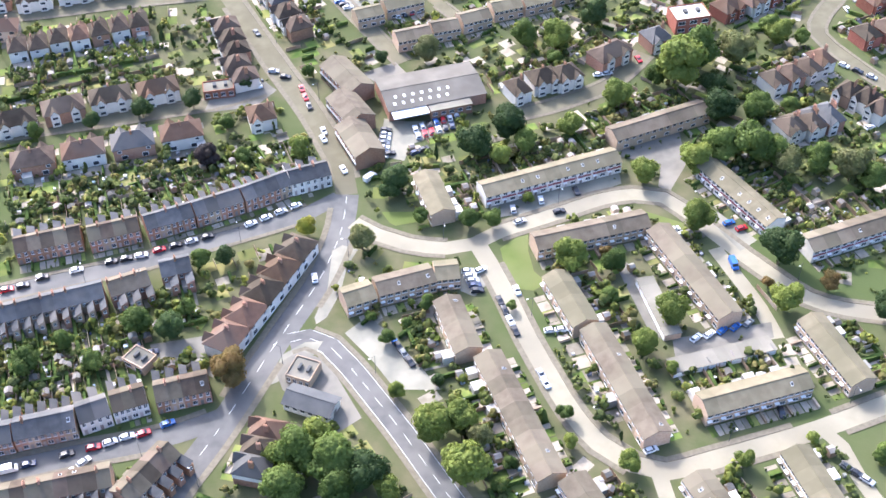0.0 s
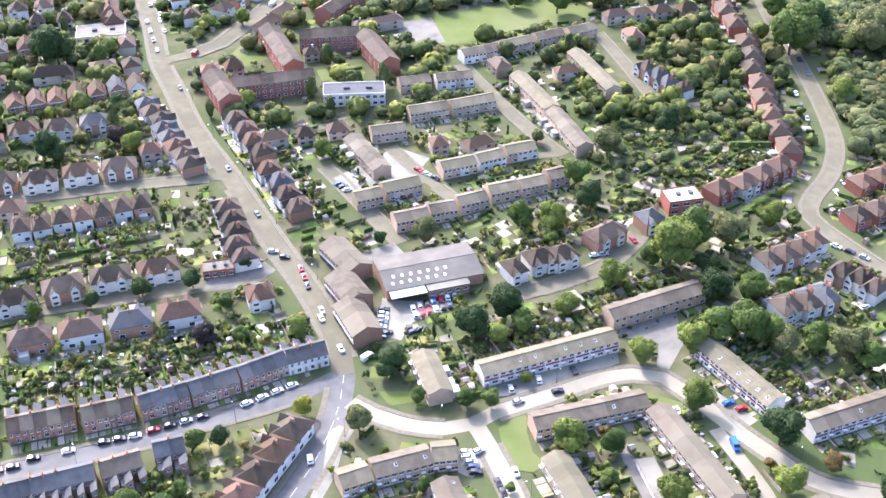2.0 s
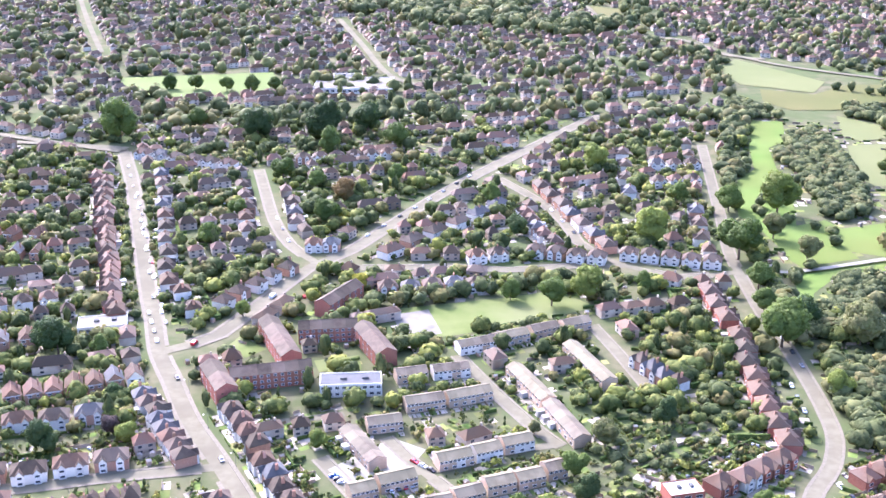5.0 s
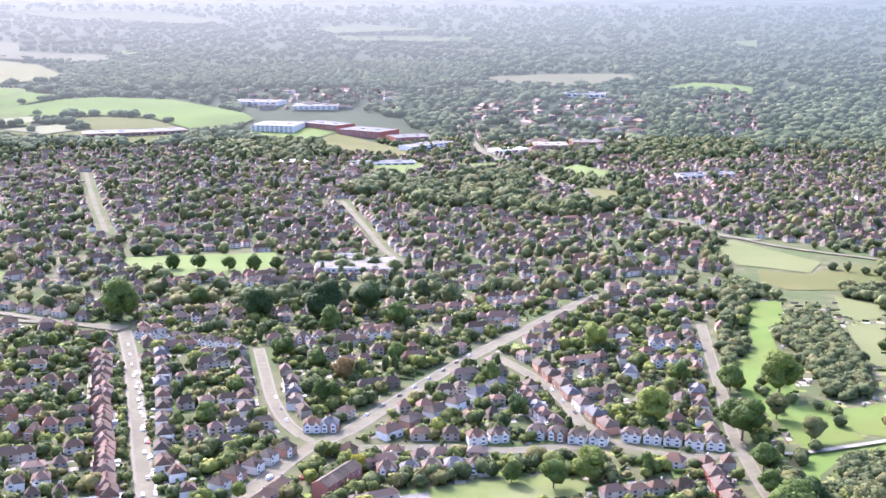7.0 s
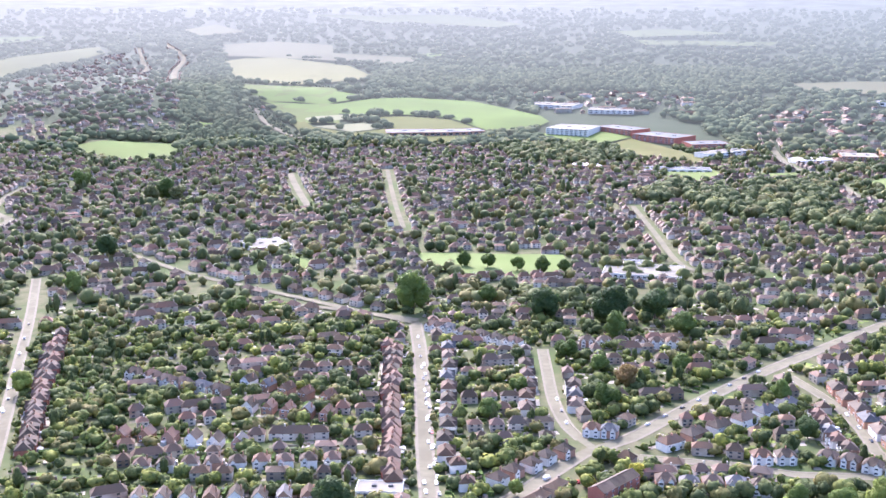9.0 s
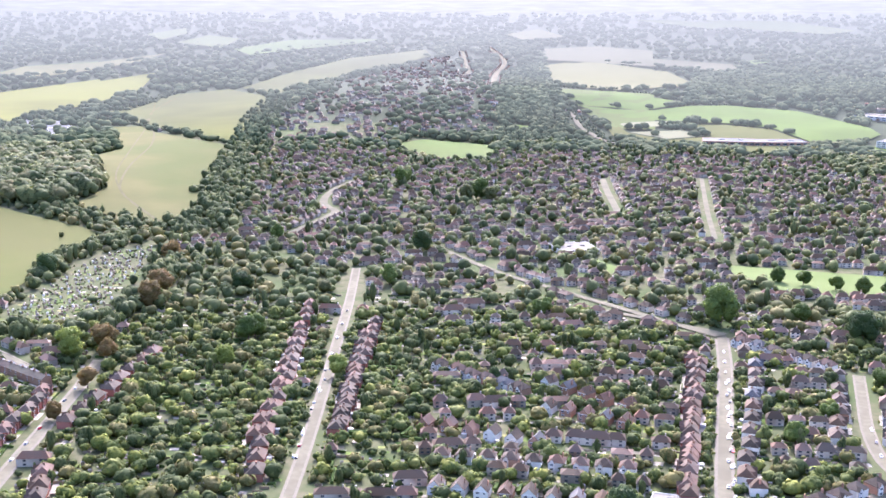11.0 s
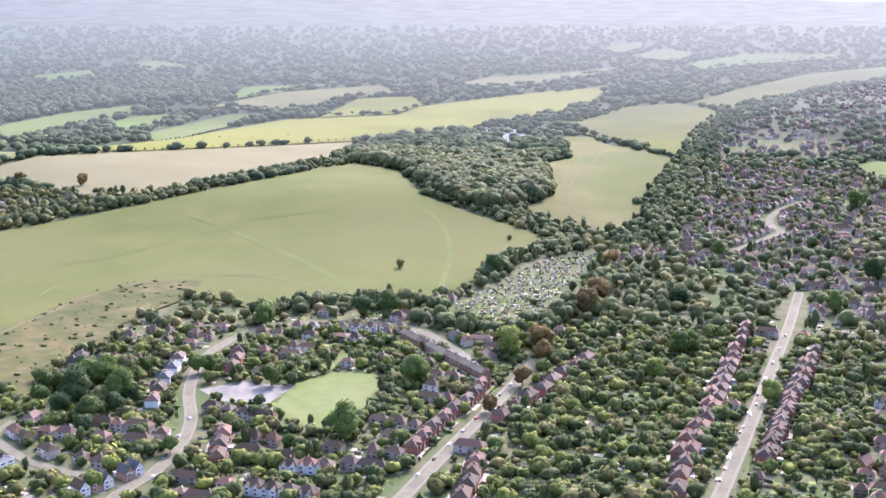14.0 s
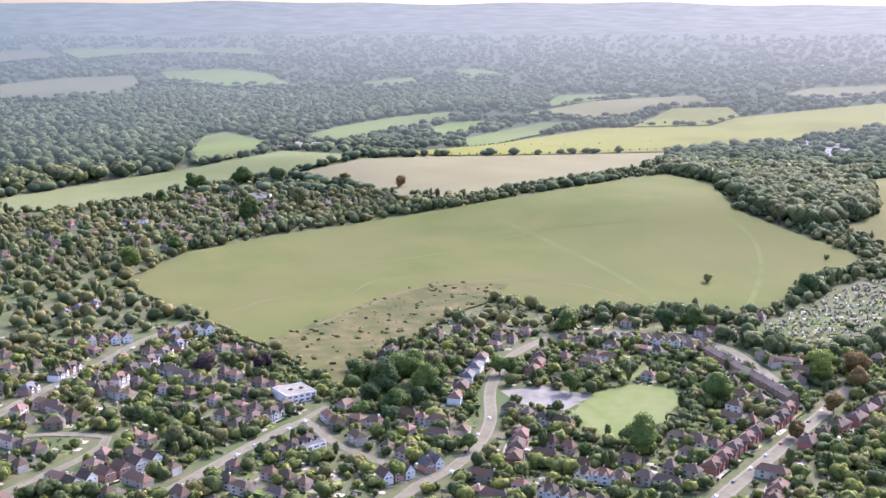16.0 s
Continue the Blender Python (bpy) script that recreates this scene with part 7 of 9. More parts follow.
for x, y, h, tone, tall in ((65.4, 598.3, 19, 0, 0), (42.5, 606.5, 12.8, 0, 0), (180.8, 545.3, 28.1, 0, 0), (198.4, 569.7, 19.7, 1, 0), (188.6, 622.4, 18.3, 0, 0), (192.3, 490.8, 14.7, 2, 0),):
    tree(x, y, h, tone, tall)
for x, y, h, tone, tall in ((222.5, 547.9, 25.6, 3, 0), (74.4, 443.2, 14.9, 3, 0), (104.4, 464.9, 13.5, 1, 0), (86.5, 606.3, 21.9, 2, 0), (131.7, 393.4, 11.3, 0, 0), (44.3, 455.8, 7.2, 3, 0),):
    tree(x, y, h, tone, tall)
for x, y, h, tone, tall in ((120.4, 618.2, 12.6, 0, 0), (-44, 622.4, 10.6, 6, 0), (-106.6, 584.2, 10.1, 2, 0), (-52, 444.3, 9.5, 2, 0), (58.5, 421.2, 12.9, 0, 0),):
    tree(x, y, h, tone, tall)
for x, y, h, tone, tall in ((-65.1, 781, 18.5, 4, 0), (-73.1, 735, 19, 0, 0), (-84.3, 899.4, 23, 0, 0), (-149.4, 943.3, 29.3, 1, 0), (-144.6, 694.6, 16.9, 0, 0), (-114.7, 832.5, 18.9, 0, 0),):
    tree(x, y, h, tone, tall)
for x, y, h, tone, tall in ((-94.8, 942.3, 34.1, 1, 0), (-32.6, 918.9, 23.4, 0, 0), (121.4, 853.9, 22.9, 2, 0), (136.9, 694.7, 26.5, 2, 0), (188.2, 668.9, 29.7, 0, 0), (203.6, 760.5, 21, 0, 0),):
    tree(x, y, h, tone, tall)
for x, y, h, tone, tall in ((235.9, 754.6, 31.9, 2, 0), (185.7, 550.2, 24, 0, 0), (183.6, 590.5, 15.6, 0, 0), (-202.4, 542.2, 17.7, 1, 0), (-264.9, 942.7, 34.2, 0, 0), (39.7, 775.8, 16, 0, 0),):
    tree(x, y, h, tone, tall)
for x, y, h, tone, tall in ((53.4, 712.8, 14.8, 1, 0), (220.3, 706.7, 18.3, 3, 0), (230.3, 666.7, 17.5, 3, 0), (-58.2, 963.3, 28.6, 1, 0), (-87.1, 809.5, 15.9, 0, 0), (-29.6, 822.9, 16.1, 0, 0),):
    tree(x, y, h, tone, tall)
for x, y, h, tone, tall in ((172.7, 782.2, 15.6, 0, 0), (-135.6, 750.1, 13.4, 0, 0), (-207.2, 983.3, 19.4, 0, 0), (-261.8, 1122.4, 16.5, 0, 0), (-236.3, 1119.9, 17.5, 0, 0), (-205, 1115.2, 17.4, 0, 0),):
    tree(x, y, h, tone, tall)
for x, y, h, tone, tall in ((-180.1, 1115.3, 17.3, 0, 0), (-158.3, 1117.9, 16.2, 0, 0),):
    tree(x, y, h, tone, tall)
for x, y, h, tone, tall in ((-902.9, 785.4, 24.3, 1, 0), (-574.3, 497.2, 13.4, 4, 0), (-604, 554, 16.8, 4, 0), (-467.1, 665.3, 17.5, 2, 0), (-580.7, 703.1, 23.3, 0, 0), (-588.3, 386.8, 26.3, 0, 0),):
    tree(x, y, h, tone, tall)
for x, y, h, tone, tall in ((-654.5, 493.1, 25.2, 0, 0), (-598.4, 351.8, 11.6, 0, 0), (-828.8, 596, 24.9, 0, 0), (-841.8, 573.8, 21.8, 1, 0), (-873.2, 492.8, 19.4, 0, 0), (-748.2, 782.8, 26.5, 4, 0),):
    tree(x, y, h, tone, tall)
for x, y, h, tone, tall in ((-722.9, 742, 26.4, 4, 0), (-660.3, 626.7, 24.2, 4, 0), (-637.8, 605.5, 18.9, 4, 0), (-667.6, 596.4, 26.6, 2, 0), (-834.1, 888.8, 26, 4, 0), (-785.1, 304.8, 29.5, 0, 0),):
    tree(x, y, h, tone, tall)
for x, y, h, tone, tall in ((-765.7, 278.5, 28.5, 1, 0), (-753.3, 306.1, 24.2, 0, 0), (-727.7, 273.3, 19.2, 0, 0), (-781.1, 380.9, 16.9, 0, 0), (-719.8, 409.4, 17.8, 0, 0), (-778.6, 389.1, 15.2, 0, 0),):
    tree(x, y, h, tone, tall)
for x, y, h, tone, tall in ((-553.1, 641.6, 18.2, 2, 0), (-815.3, 1044.3, 19, 0, 0),):
    tree(x, y, h, tone, tall)
for x, y, h, tone, tall in ((-989, 725.7, 11.6, 3, 0), (-1037.4, 926.3, 7.8, 3, 0), (-872.3, 169, 20, 5, 0), (-859.1, 212.6, 17.2, 5, 0), (-719.9, 119.4, 15.8, 3, 0), (-1912.3, 368.9, 34.2, 0, 0),):
    tree(x, y, h, tone, tall)
for x, y, h, tone, tall in ((-1935.7, 514.3, 33.2, 1, 0), (-1933, 454.6, 39.2, 0, 0), (-1894.4, 623.2, 22.8, 4, 0), (-1821.6, 699.6, 22.3, 4, 0), (-1700.8, 486.4, 29.1, 3, 0), (-1572.2, 376, 34.9, 0, 0),):
    tree(x, y, h, tone, tall)
for x, y, h, tone, tall in ((-1768.5, 288.8, 25.8, 1, 0), (-1299.6, 175.1, 29.4, 2, 0), (-1386.4, 240.6, 23, 0, 0), (-1427.9, 117.6, 20.5, 1, 0), (-760.5, 111.7, 15.1, 0, 0), (-640, 290.6, 12.5, 0, 0),):
    tree(x, y, h, tone, tall)
for x, y, h, tone, tall in ((-612.7, 230.2, 13, 2, 0),):
    tree(x, y, h, tone, tall)
for x, y, h, tone, tall in ((-692.6, 831.7, 20.9, 1, 0), (-734.4, 754.2, 22.5, 0, 0), (-585.3, 923.4, 21.1, 0, 0), (-638.5, 1073.4, 26.7, 1, 0), (-907.2, 1469.9, 30.2, 0, 0), (-755.4, 1391.3, 25.9, 3, 0),):
    tree(x, y, h, tone, tall)
for x, y, h, tone, tall in ((-749, 1418.7, 29.6, 0, 0), (-721.8, 1402.9, 24.2, 3, 0), (-407.2, 890.8, 19, 0, 0), (-361.5, 710.2, 11.6, 1, 0), (-380.9, 633.4, 10.8, 0, 0), (-582.7, 714.4, 19.7, 0, 0),):
    tree(x, y, h, tone, tall)

for x, y, h, tone, tall in ((-809.4, 277, 17, 0, 0), (-821.7, 304.7, 18, 1, 0), (-783.6, 307.8, 17, 0, 0), (-815.5, 338.3, 15, 3, 0), (-755.3, 264.7, 16, 1, 0), (-733.1, 278, 17, 0, 0), (-734.8, 295.9, 15, 1, 0), (-785.3, 262, 14, 0, 0), (-785.3, 332.7, 14, 0, 0), (-787.8, 283.9, 16, 1, 0), (-754.4, 292.8, 15, 3, 0), (-809.3, 352.6, 13, 0, 0), (-709.7, 262.8, 13, 1, 0), (-728.5, 248.9, 12, 0, 0), (-748.7, 312.7, 14, 1, 0),):
    tree(x, y, h, tone, tall, 1.15)

# cars
cars_along((-64.4, 284.1), (-50.2, 293), 4, (0, 0, 0, 0))
cars_along((-107.6, 266.4), (-98.4, 269.2), 3, (2, 2, 0))
cars_along((-93, 271.8), (-78.1, 277.9), 4, (5, 2, 1, 2))
cars_along((-138.2, 254), (-133.6, 255.7), 2, (5, 2))
cars_along((-128.3, 259.4), (-118.1, 262.6), 2, (2, 0))
cars_along((-104.7, 190.6), (-97.8, 192.9), 2, (2, 5))
cars_along((-93.5, 194.6), (-89.1, 196.5), 2, (0, 0))
cars_along((-84.7, 197.6), (-78.4, 201), 2, (5, 4))
cars_along((-119.6, 185.5), (-114.5, 187.3), 2, (0, 6), 0, 0)
cars_along((-102.9, 184.2), (-99.4, 188), 2, (0, 1))
cars_along((-43.3, 329.1), (-35, 311.9), 2, (0, 0))
cars_along((-65.7, 371.2), (-60.7, 367.4), 2, (1, 2), 0.6)
cars_along((-53.7, 359.7), (-50, 348.7), 3, (5, 5, 2))
cars_along((-73.1, 368.6), (-70.4, 362.4), 2, (5, 0))
cars_along((-41.1, 258.5), (-41.3, 259.5), 1, (0,))
cars_along((-43.5, 333.7), (-42.7, 331.7), 1, (1,))
cars_along((-20.7, 334.1), (-21.5, 319), 7, (2, 1, 0, 3, 0, 6, 1), 1.57)
cars_along((-10, 334.7), (5.2, 342.7), 7, (0, 1, 2, 4, 5, 0, 1), 1.3)
cars_along((-8.9, 330.7), (3.5, 336.6), 6, (1, 5, 5, 0, 2, 6), 1.3)
cars_along((-9.8, 321.1), (-6.8, 323), 2, (6, 2))
cars_along((17.7, 248.2), (21.9, 235.6), 4, (2, 2, 0, 2))
cars_along((28.6, 218.5), (29.7, 215), 2, (1, 0), 0.1)
cars_along((32.8, 235.6), (36.2, 236), 2, (0, 0))
cars_along((57.4, 191.1), (59.2, 191.9), 1, (0,))
cars_along((7.9, 261.2), (10.8, 252.7), 5, (0, 0, 1, 6, 2), 1.3)
cars_along((23.8, 290.7), (33.5, 295.3), 2, (1, 0), 1.2)
cars_along((46, 299.8), (46.5, 297.8), 1, (2,))
cars_along((39.4, 289.5), (41.2, 290), 1, (2,))
cars_along((76.9, 280.3), (79, 278.1), 2, (0, 1), 1.2)
cars_along((95.7, 283.4), (99.4, 280.7), 2, (4, 5), 1)
cars_along((93.6, 263.7), (94.1, 260.6), 1, (4,), 0, 0)
cars_along((76.6, 232.3), (93.6, 238.2), 5, (0, 0, 4, 4, 3), 0.4)
cars_along((96.4, 203.9), (96.5, 201.5), 1, (2,))
cars_along((-15.4, 232.5), (-10.1, 223.5), 4, (4, 2, 3, 2))
cars_along((110.4, 184.8), (114.7, 180.7), 3, (3, 2, 1))
cars_along((-87.7, 227.6), (-86.6, 228), 1, (6,))
cars_along((77.2, 377.9), (78, 375.2), 1, (5,))
cars_along((25.8, 284.5), (26.9, 285.1), 1, (1,))
cars_along((23.2, 252.6), (23.7, 250.6), 1, (0,))
cars_along((60.6, 367.8), (64, 368.5), 2, (0, 1))
cars_along((-26, 256.4), (-26, 255.6), 1, (1,))
cars_along((11.9, 261.7), (13.4, 262.7), 1, (0,))
cars_along((156.6, 334.3), (158.6, 335.3), 1, (0,))
cars_along((-24.9, 318), (-18.9, 320.5), 2, (1, 2))
cars_along((-25.4, 307.3), (-21.6, 311.8), 1, (0,), 0, 0)
cars_along((-92.5, 433.7), (-91.1, 430.9), 1, (3,))
cars_along((-127.3, 510), (-125.9, 507), 1, (2,))
cars_along((-75.2, 397.8), (-73.9, 395.3), 1, (3,))
cars_along((-159.4, 588.1), (-147, 552.4), 4, (1, 0, 3, 1))
cars_along((-43, 420.8), (-39.1, 416.2), 3, (4, 2, 0), 1.2)
cars_along((-18.4, 409.4), (-10.2, 413.8), 4, (0, 2, 5, 1), 1.4)
cars_along((-9.2, 432.1), (-1.8, 425.1), 3, (5, 0, 2))
cars_along((168.2, 412.4), (170.4, 403.6), 2, (0, 2))
cars_along((156.8, 373.1), (165.6, 365.4), 3, (0, 2, 1))
cars_along((173.8, 514.1), (172.2, 476.5), 4, (2, 0, 3, 1))
cars_along((-75.5, 610.4), (-69.5, 614.4), 3, (5, 0, 2), 1.3)
cars_along((-93.5, 610.6), (-91.4, 615.4), 1, (0,), 0, 0)
cars_along((-216, 797.5), (-147.4, 575.5), 11, (0, 1, 2, 0, 3, 0, 5, 1, 2, 0, 3))
cars_along((-194.8, 723.6), (-162.1, 610.3), 4, (2, 0, 1, 3))
cars_along((-44.7, 712.1), (25.6, 841.6), 8, (0, 1, 2, 0))
cars_along((-108.3, 745.6), (-95.4, 701.8), 3, (0, 2, 1))
cars_along((80.6, 762.5), (91.2, 716.8), 3, (0, 1, 2))
cars_along((183.5, 570.2), (184.8, 522.9), 4, (1, 0, 2, 3))
cars_along((-126.5, 548.6), (-125.3, 553.4), 1, (5,), 0, 0)
cars_along((-515.6, 390.2), (-610.8, 549), 8, (0, 2, 0, 1, 5, 0, 3, 0))
cars_along((-424.4, 564.1), (-492.8, 698.1), 7, (0, 2, 1, 0, 3, 0, 5))
cars_along((-398.9, 523.6), (-418.4, 556.4), 3, (2, 5, 0))
cars_along((-400.9, 524), (-564.2, 819.4), 9, (0, 1, 2, 0, 3, 0))
cars_along((-239.6, 866.2), (-152.7, 589.5), 12, (0, 1, 2, 0, 3, 0))
cars_along((-610.1, 265.8), (-690.4, 328.9), 4, (0, 2, 1, 0))
cars_along((-690.1, 152.5), (-735.3, 210.3), 5, (0, 1, 2, 0))
cars_along((-883.8, 60.2), (-987.4, 143.5), 7, (0, 1, 0, 2, 3))



# ---- single buildings ----
def quad_frame(a, b, c):
    """Pose and size of a building from three corners of its plan: a to b along its length, b to c its depth."""
    u, w = Vector((b[0] - a[0], b[1] - a[1])), Vector((c[0] - b[0], c[1] - b[1]))
    m = ((a[0] + c[0]) / 2, (a[1] + c[1]) / 2)
    n = abs(u.x * w.y - u.y * w.x) / u.length
    for p in np.linspace(-0.5, 0.5, 9):
        for q in np.linspace(-0.5, 0.5, 9):
            take(m[0] + u.x * p + w.x * q, m[1] + u.y * p + w.y * q, 3, 4)
    return spot(m[0], m[1], math.atan2(u.y, u.x)), u.length, n


def workshop(a, b, c):
    m, w, d = quad_frame(a, b, c)
    base = tagged(new("workshop"), "brick workshop with a wide corrugated roof and rooflights", "workshop")
    part("wall", gable_walls(w, d, 4.6, 6.4, BRICK), base)
    part("roof", gable_roof(w, d, 4.6, 6.4, ASBESTOS, 0.3, 0.3), base)
    k = 1.8 / (d / 2)
    for i in range(7):
        for y in (-d * 0.36, -d * 0.2):
            x = -w / 2 + w * (0.08 + 0.09 * i) + (1.2 if y > -d * 0.3 else 0)
            z = 6.4 + y * k + 0.2
            v = [(x - 0.5, y - 0.7, z - 0.7 * k + 0.02), (x + 0.5, y - 0.7, z - 0.7 * k + 0.02), (x + 0.5, y + 0.7, z + 0.7 * k + 0.02), (x - 0.5, y + 0.7, z + 0.7 * k + 0.02)]
            v += [(p, q, r - 0.2) for p, q, r in v]
            part("rooflight", mesh("rooflight", v, [(0, 1, 2, 3), (0, 4, 5, 1), (1, 5, 6, 2), (2, 6, 7, 3), (3, 7, 4, 0)], FRAME), base, "milky white rooflight")
    part("canopy", boxes("canopy", FRAME, (-w * 0.48, -w * 0.12, -d / 2 - 4.5, -d / 2, 3.9, 4.3)), base, "white flat canopy over the entrance")
    part("entrance", boxes("entrance", GLASS, (-w * 0.4, -w * 0.2, -d / 2 - 0.06, -d / 2 + 0.05, 0.1, 3.4)), base, "dark open workshop doorway")
    part("office", boxes("office", BRICK, (-w * 0.1, w * 0.32, -d / 2 - 4.0, -d / 2, 0, 4.2)), base, "brick office annexe")
    part("office_roof", boxes("office_roof", FLATROOF, (-w * 0.1 - 0.2, w * 0.32 + 0.2, -d / 2 - 4.2, -d / 2 - 0.05, 4.204, 4.4)), base, "flat felt roof of the office")
    for i in range(5):
        window(base, -w * 0.06 + i * w * 0.085, -d / 2 - 4.0, 2.6, 1.8, 1.3)
    base.matrix_basis = m


def slab(name, a, b, c, h, wall, roof, label, category, storeys=2, bays=6, kerb=0.5, windows=True):
    """A flat-roofed block with a parapet and rows of windows."""
    m, w, d = quad_frame(a, b, c)
    base = tagged(new(name), label, category)
    v, f = [], []
    box(v, f, -w / 2, w / 2, -d / 2, d / 2, 0, h)
    part("wall", mesh("wall", v, f, wall), base)
    part("roof", boxes("roof", roof, (-w / 2 + 0.3, w / 2 - 0.3, -d / 2 + 0.3, d / 2 - 0.3, h + 0.004, h + 0.12)), base)
    part("parapet", boxes("parapet", wall, (-w / 2, w / 2, -d / 2, -d / 2 + 0.28, h, h + kerb), (-w / 2, w / 2, d / 2 - 0.28, d / 2, h, h + kerb),
                          (-w / 2, -w / 2 + 0.28, -d / 2 + 0.28, d / 2 - 0.28, h, h + kerb), (w / 2 - 0.28, w / 2, -d / 2 + 0.28, d / 2 - 0.28, h, h + kerb)), base)
    for box_x in (-w * 0.12, w * 0.24):
        part("roof_plant", boxes("roof_plant", METAL, (box_x - w * 0.05, box_x + w * 0.05, -1.0, 1.1, h + 0.12, h + 1.2)), base, "grey plant housing on the roof")
    if windows:
        for s in range(storeys):
            for i in range(bays):
                x = -w / 2 + (i + 0.5) * w / bays
                window(base, x, -d / 2, (s + 0.55) * h / storeys, w / bays * 0.6, h / storeys * 0.5)
    base.matrix_basis = m
    return base


def hall(a, b, c):
    m, w, d = quad_frame(a, b, c)
    base = tagged(new("community_hall"), "low hall with a pale grey metal roof and white walls", "hall")
    part("wall", gable_walls(w, d, 3.4, 5.0, RENDER), base)
    part("roof", gable_roof(w, d, 3.4, 5.0, METAL, 0.6, 0.5), base)
    for i in range(6):
        window(base, -w / 2 + (i + 0.5) * w / 6, -d / 2, 1.9, 1.4, 1.3)
    part("door", boxes("door", DOOR, (w / 2 - 0.05, w / 2 + 0.06, -0.9, 0.9, 0.05, 2.2)), base)
    base.matrix_basis = m


def street_lamp(x, y, turn):
    if "lamp" in DONE:
        copy_thing(DONE["lamp"], spot(x, y, turn)).matrix_basis = spot(x, y, turn)
        return
    base = tagged(new("street_lamp"), "tall grey steel street lamp with a short arm", "street lamp", "street lamps")
    v, f = [], []
    for z, r in ((0, 0.11), (1.2, 0.1), (1.25, 0.07), (8, 0.05)):
        v += [(r * math.cos(k * 0.7854), r * math.sin(k * 0.7854), z) for k in range(8)]
    f += [(8 * j + k, 8 * j + (k + 1) % 8, 8 * j + 8 + (k + 1) % 8, 8 * j + 8 + k) for j in range(3) for k in range(8)]
    part("pole", mesh("pole", v, f, METAL), base)
    arm = part("arm", boxes("arm", METAL, (0, 1.6, -0.04, 0.04, 7.9, 7.98)), base)
    part("lantern", boxes("lantern", FRAME, (1.5, 2.1, -0.13, 0.13, 7.84, 8.0)), arm, "pale flat lantern")
    base.matrix_basis = spot(x, y, turn)
    DONE["lamp"] = base


for q, width, far, pavement, up, name in [r for r in ROADS if r[2] < 420 and r[3] > 1.5]:
    for i in range(4, len(q) - 1, 6):
        (ax, ay), (bx, by) = q[i], q[i + 1]
        L = math.hypot(bx - ax, by - ay) or 1
        o = width / 2 + pavement * 0.8
        x, y = ax - (by - ay) / L * o, ay + (bx - ax) / L * o
        if math.hypot(x, y) < 520 and not taken(x, y) & 12:
            street_lamp(x, y, math.atan2(by - ay, bx - ax) - 1.5708)

# PLACED
workshop((-19.3, 339.9), (16.7, 350.9), (9.9, 371))
hall((-46.1, 206.3), (-32.5, 201), (-29.7, 207.6))
slab("annexe", (-46.2, 216.3), (-38.9, 213.5), (-36.2, 221.1), 3.2, BRICK_TAN, FLATROOF, "flat-roofed grey annexe beside the hall", "annexe", 1, 4)
slab("white_flats", (-55.1, 490.1), (-25.6, 492.1), (-26.6, 504.5), 6.5, RENDER, METAL, "white modern flats with a flat roof and parapet", "flats", 2, 9)
slab("office_block", (-189.7, 559.5), (-164.7, 564.9), (-169.7, 579.4), 4, RENDER, FLATROOF, "low white flat-roofed building on the main road", "building", 1, 7)
slab("yard_building", (-93.5, 222.1), (-86.6, 217.8), (-86.9, 225.4), 3, BRICK_TAN, FLATROOF, "flat-roofed store behind the terrace", "store", 1, 2)
slab("side_building", (-89.9, 353.3), (-78.5, 355.7), (-80, 362.2), 3.5, BRICK_RED, FLATROOF, "low brick side building with a flat roof", "building", 1, 4)
slab("extended_house", (92.9, 395.3), (107.4, 398.6), (107.5, 409.1), 6.5, BRICK_RED, RENDER, "house with bright red walls under a pale roof", "house", 2, 3)
slab("school", (-116.1, 1110.2), (-38.8, 1110), (-46.2, 1160.1), 5, RENDER, FLATROOF, "low pale school with flat white roofs", "school", 1, 14)
slab("school_wing", (-103.7, 1160.3), (-74.9, 1160.2), (-76, 1178.7), 5, RENDER, METAL, "white school wing with a metal roof", "school", 1, 6)
slab("campus_block", (-362.7, 2334.8), (-275.2, 2316.5), (-280, 2407.9), 14, RENDER, FLATROOF, "tall pale campus block with bands of windows", "campus block", 4, 9)
slab("campus_block", (-267.5, 2400.5), (-186.4, 2338), (-186.2, 2410), 12, BRICK_RED, METAL, "long campus range with a grey roof", "campus block", 3, 8)
slab("campus_block", (-176.1, 2276.4), (-90.4, 2220.3), (-93.7, 2303.4), 12, BRICK_RED, METAL, "long campus range with a grey roof", "campus block", 3, 8)
slab("campus_block", (-81.8, 2137.6), (-14, 2166.6), (-19.8, 2222.5), 12, BRICK_RED, METAL, "long campus range with a grey roof", "campus block", 3, 8)
slab("campus_block", (-52.7, 2020.9), (22.5, 2104.8), (17.7, 2148.1), 9, RENDER, FLATROOF, "white campus building with a flat roof", "campus block", 2, 8)
slab("campus_shed", (-691.6, 2217.9), (-597, 2249.5), (-592.3, 2318.7), 8, BRICK, METAL, "dark long shed with a grey roof", "shed", 1, 8)
slab("campus_shed", (-586.1, 2249.9), (-492.8, 2302.5), (-520.7, 2353.5), 8, BRICK, METAL, "dark long shed with a grey roof", "shed", 1, 8)
slab("campus_block", (-511.7, 2937.6), (-386.9, 2910.3), (-397.6, 2992.7), 9, RENDER, FLATROOF, "white flat-roofed campus buildings beyond the town", "campus block", 2, 8)
slab("campus_block", (-347.4, 2818.2), (-238.1, 2822.6), (-244.6, 2900.1), 9, RENDER, FLATROOF, "white flat-roofed campus buildings beyond the town", "campus block", 2, 8)
slab("store", (353.9, 3214.3), (471.1, 3181.1), (480.6, 3279.8), 10, RENDER, METAL, "large white warehouse with a flat roof", "warehouse", 1, 8)
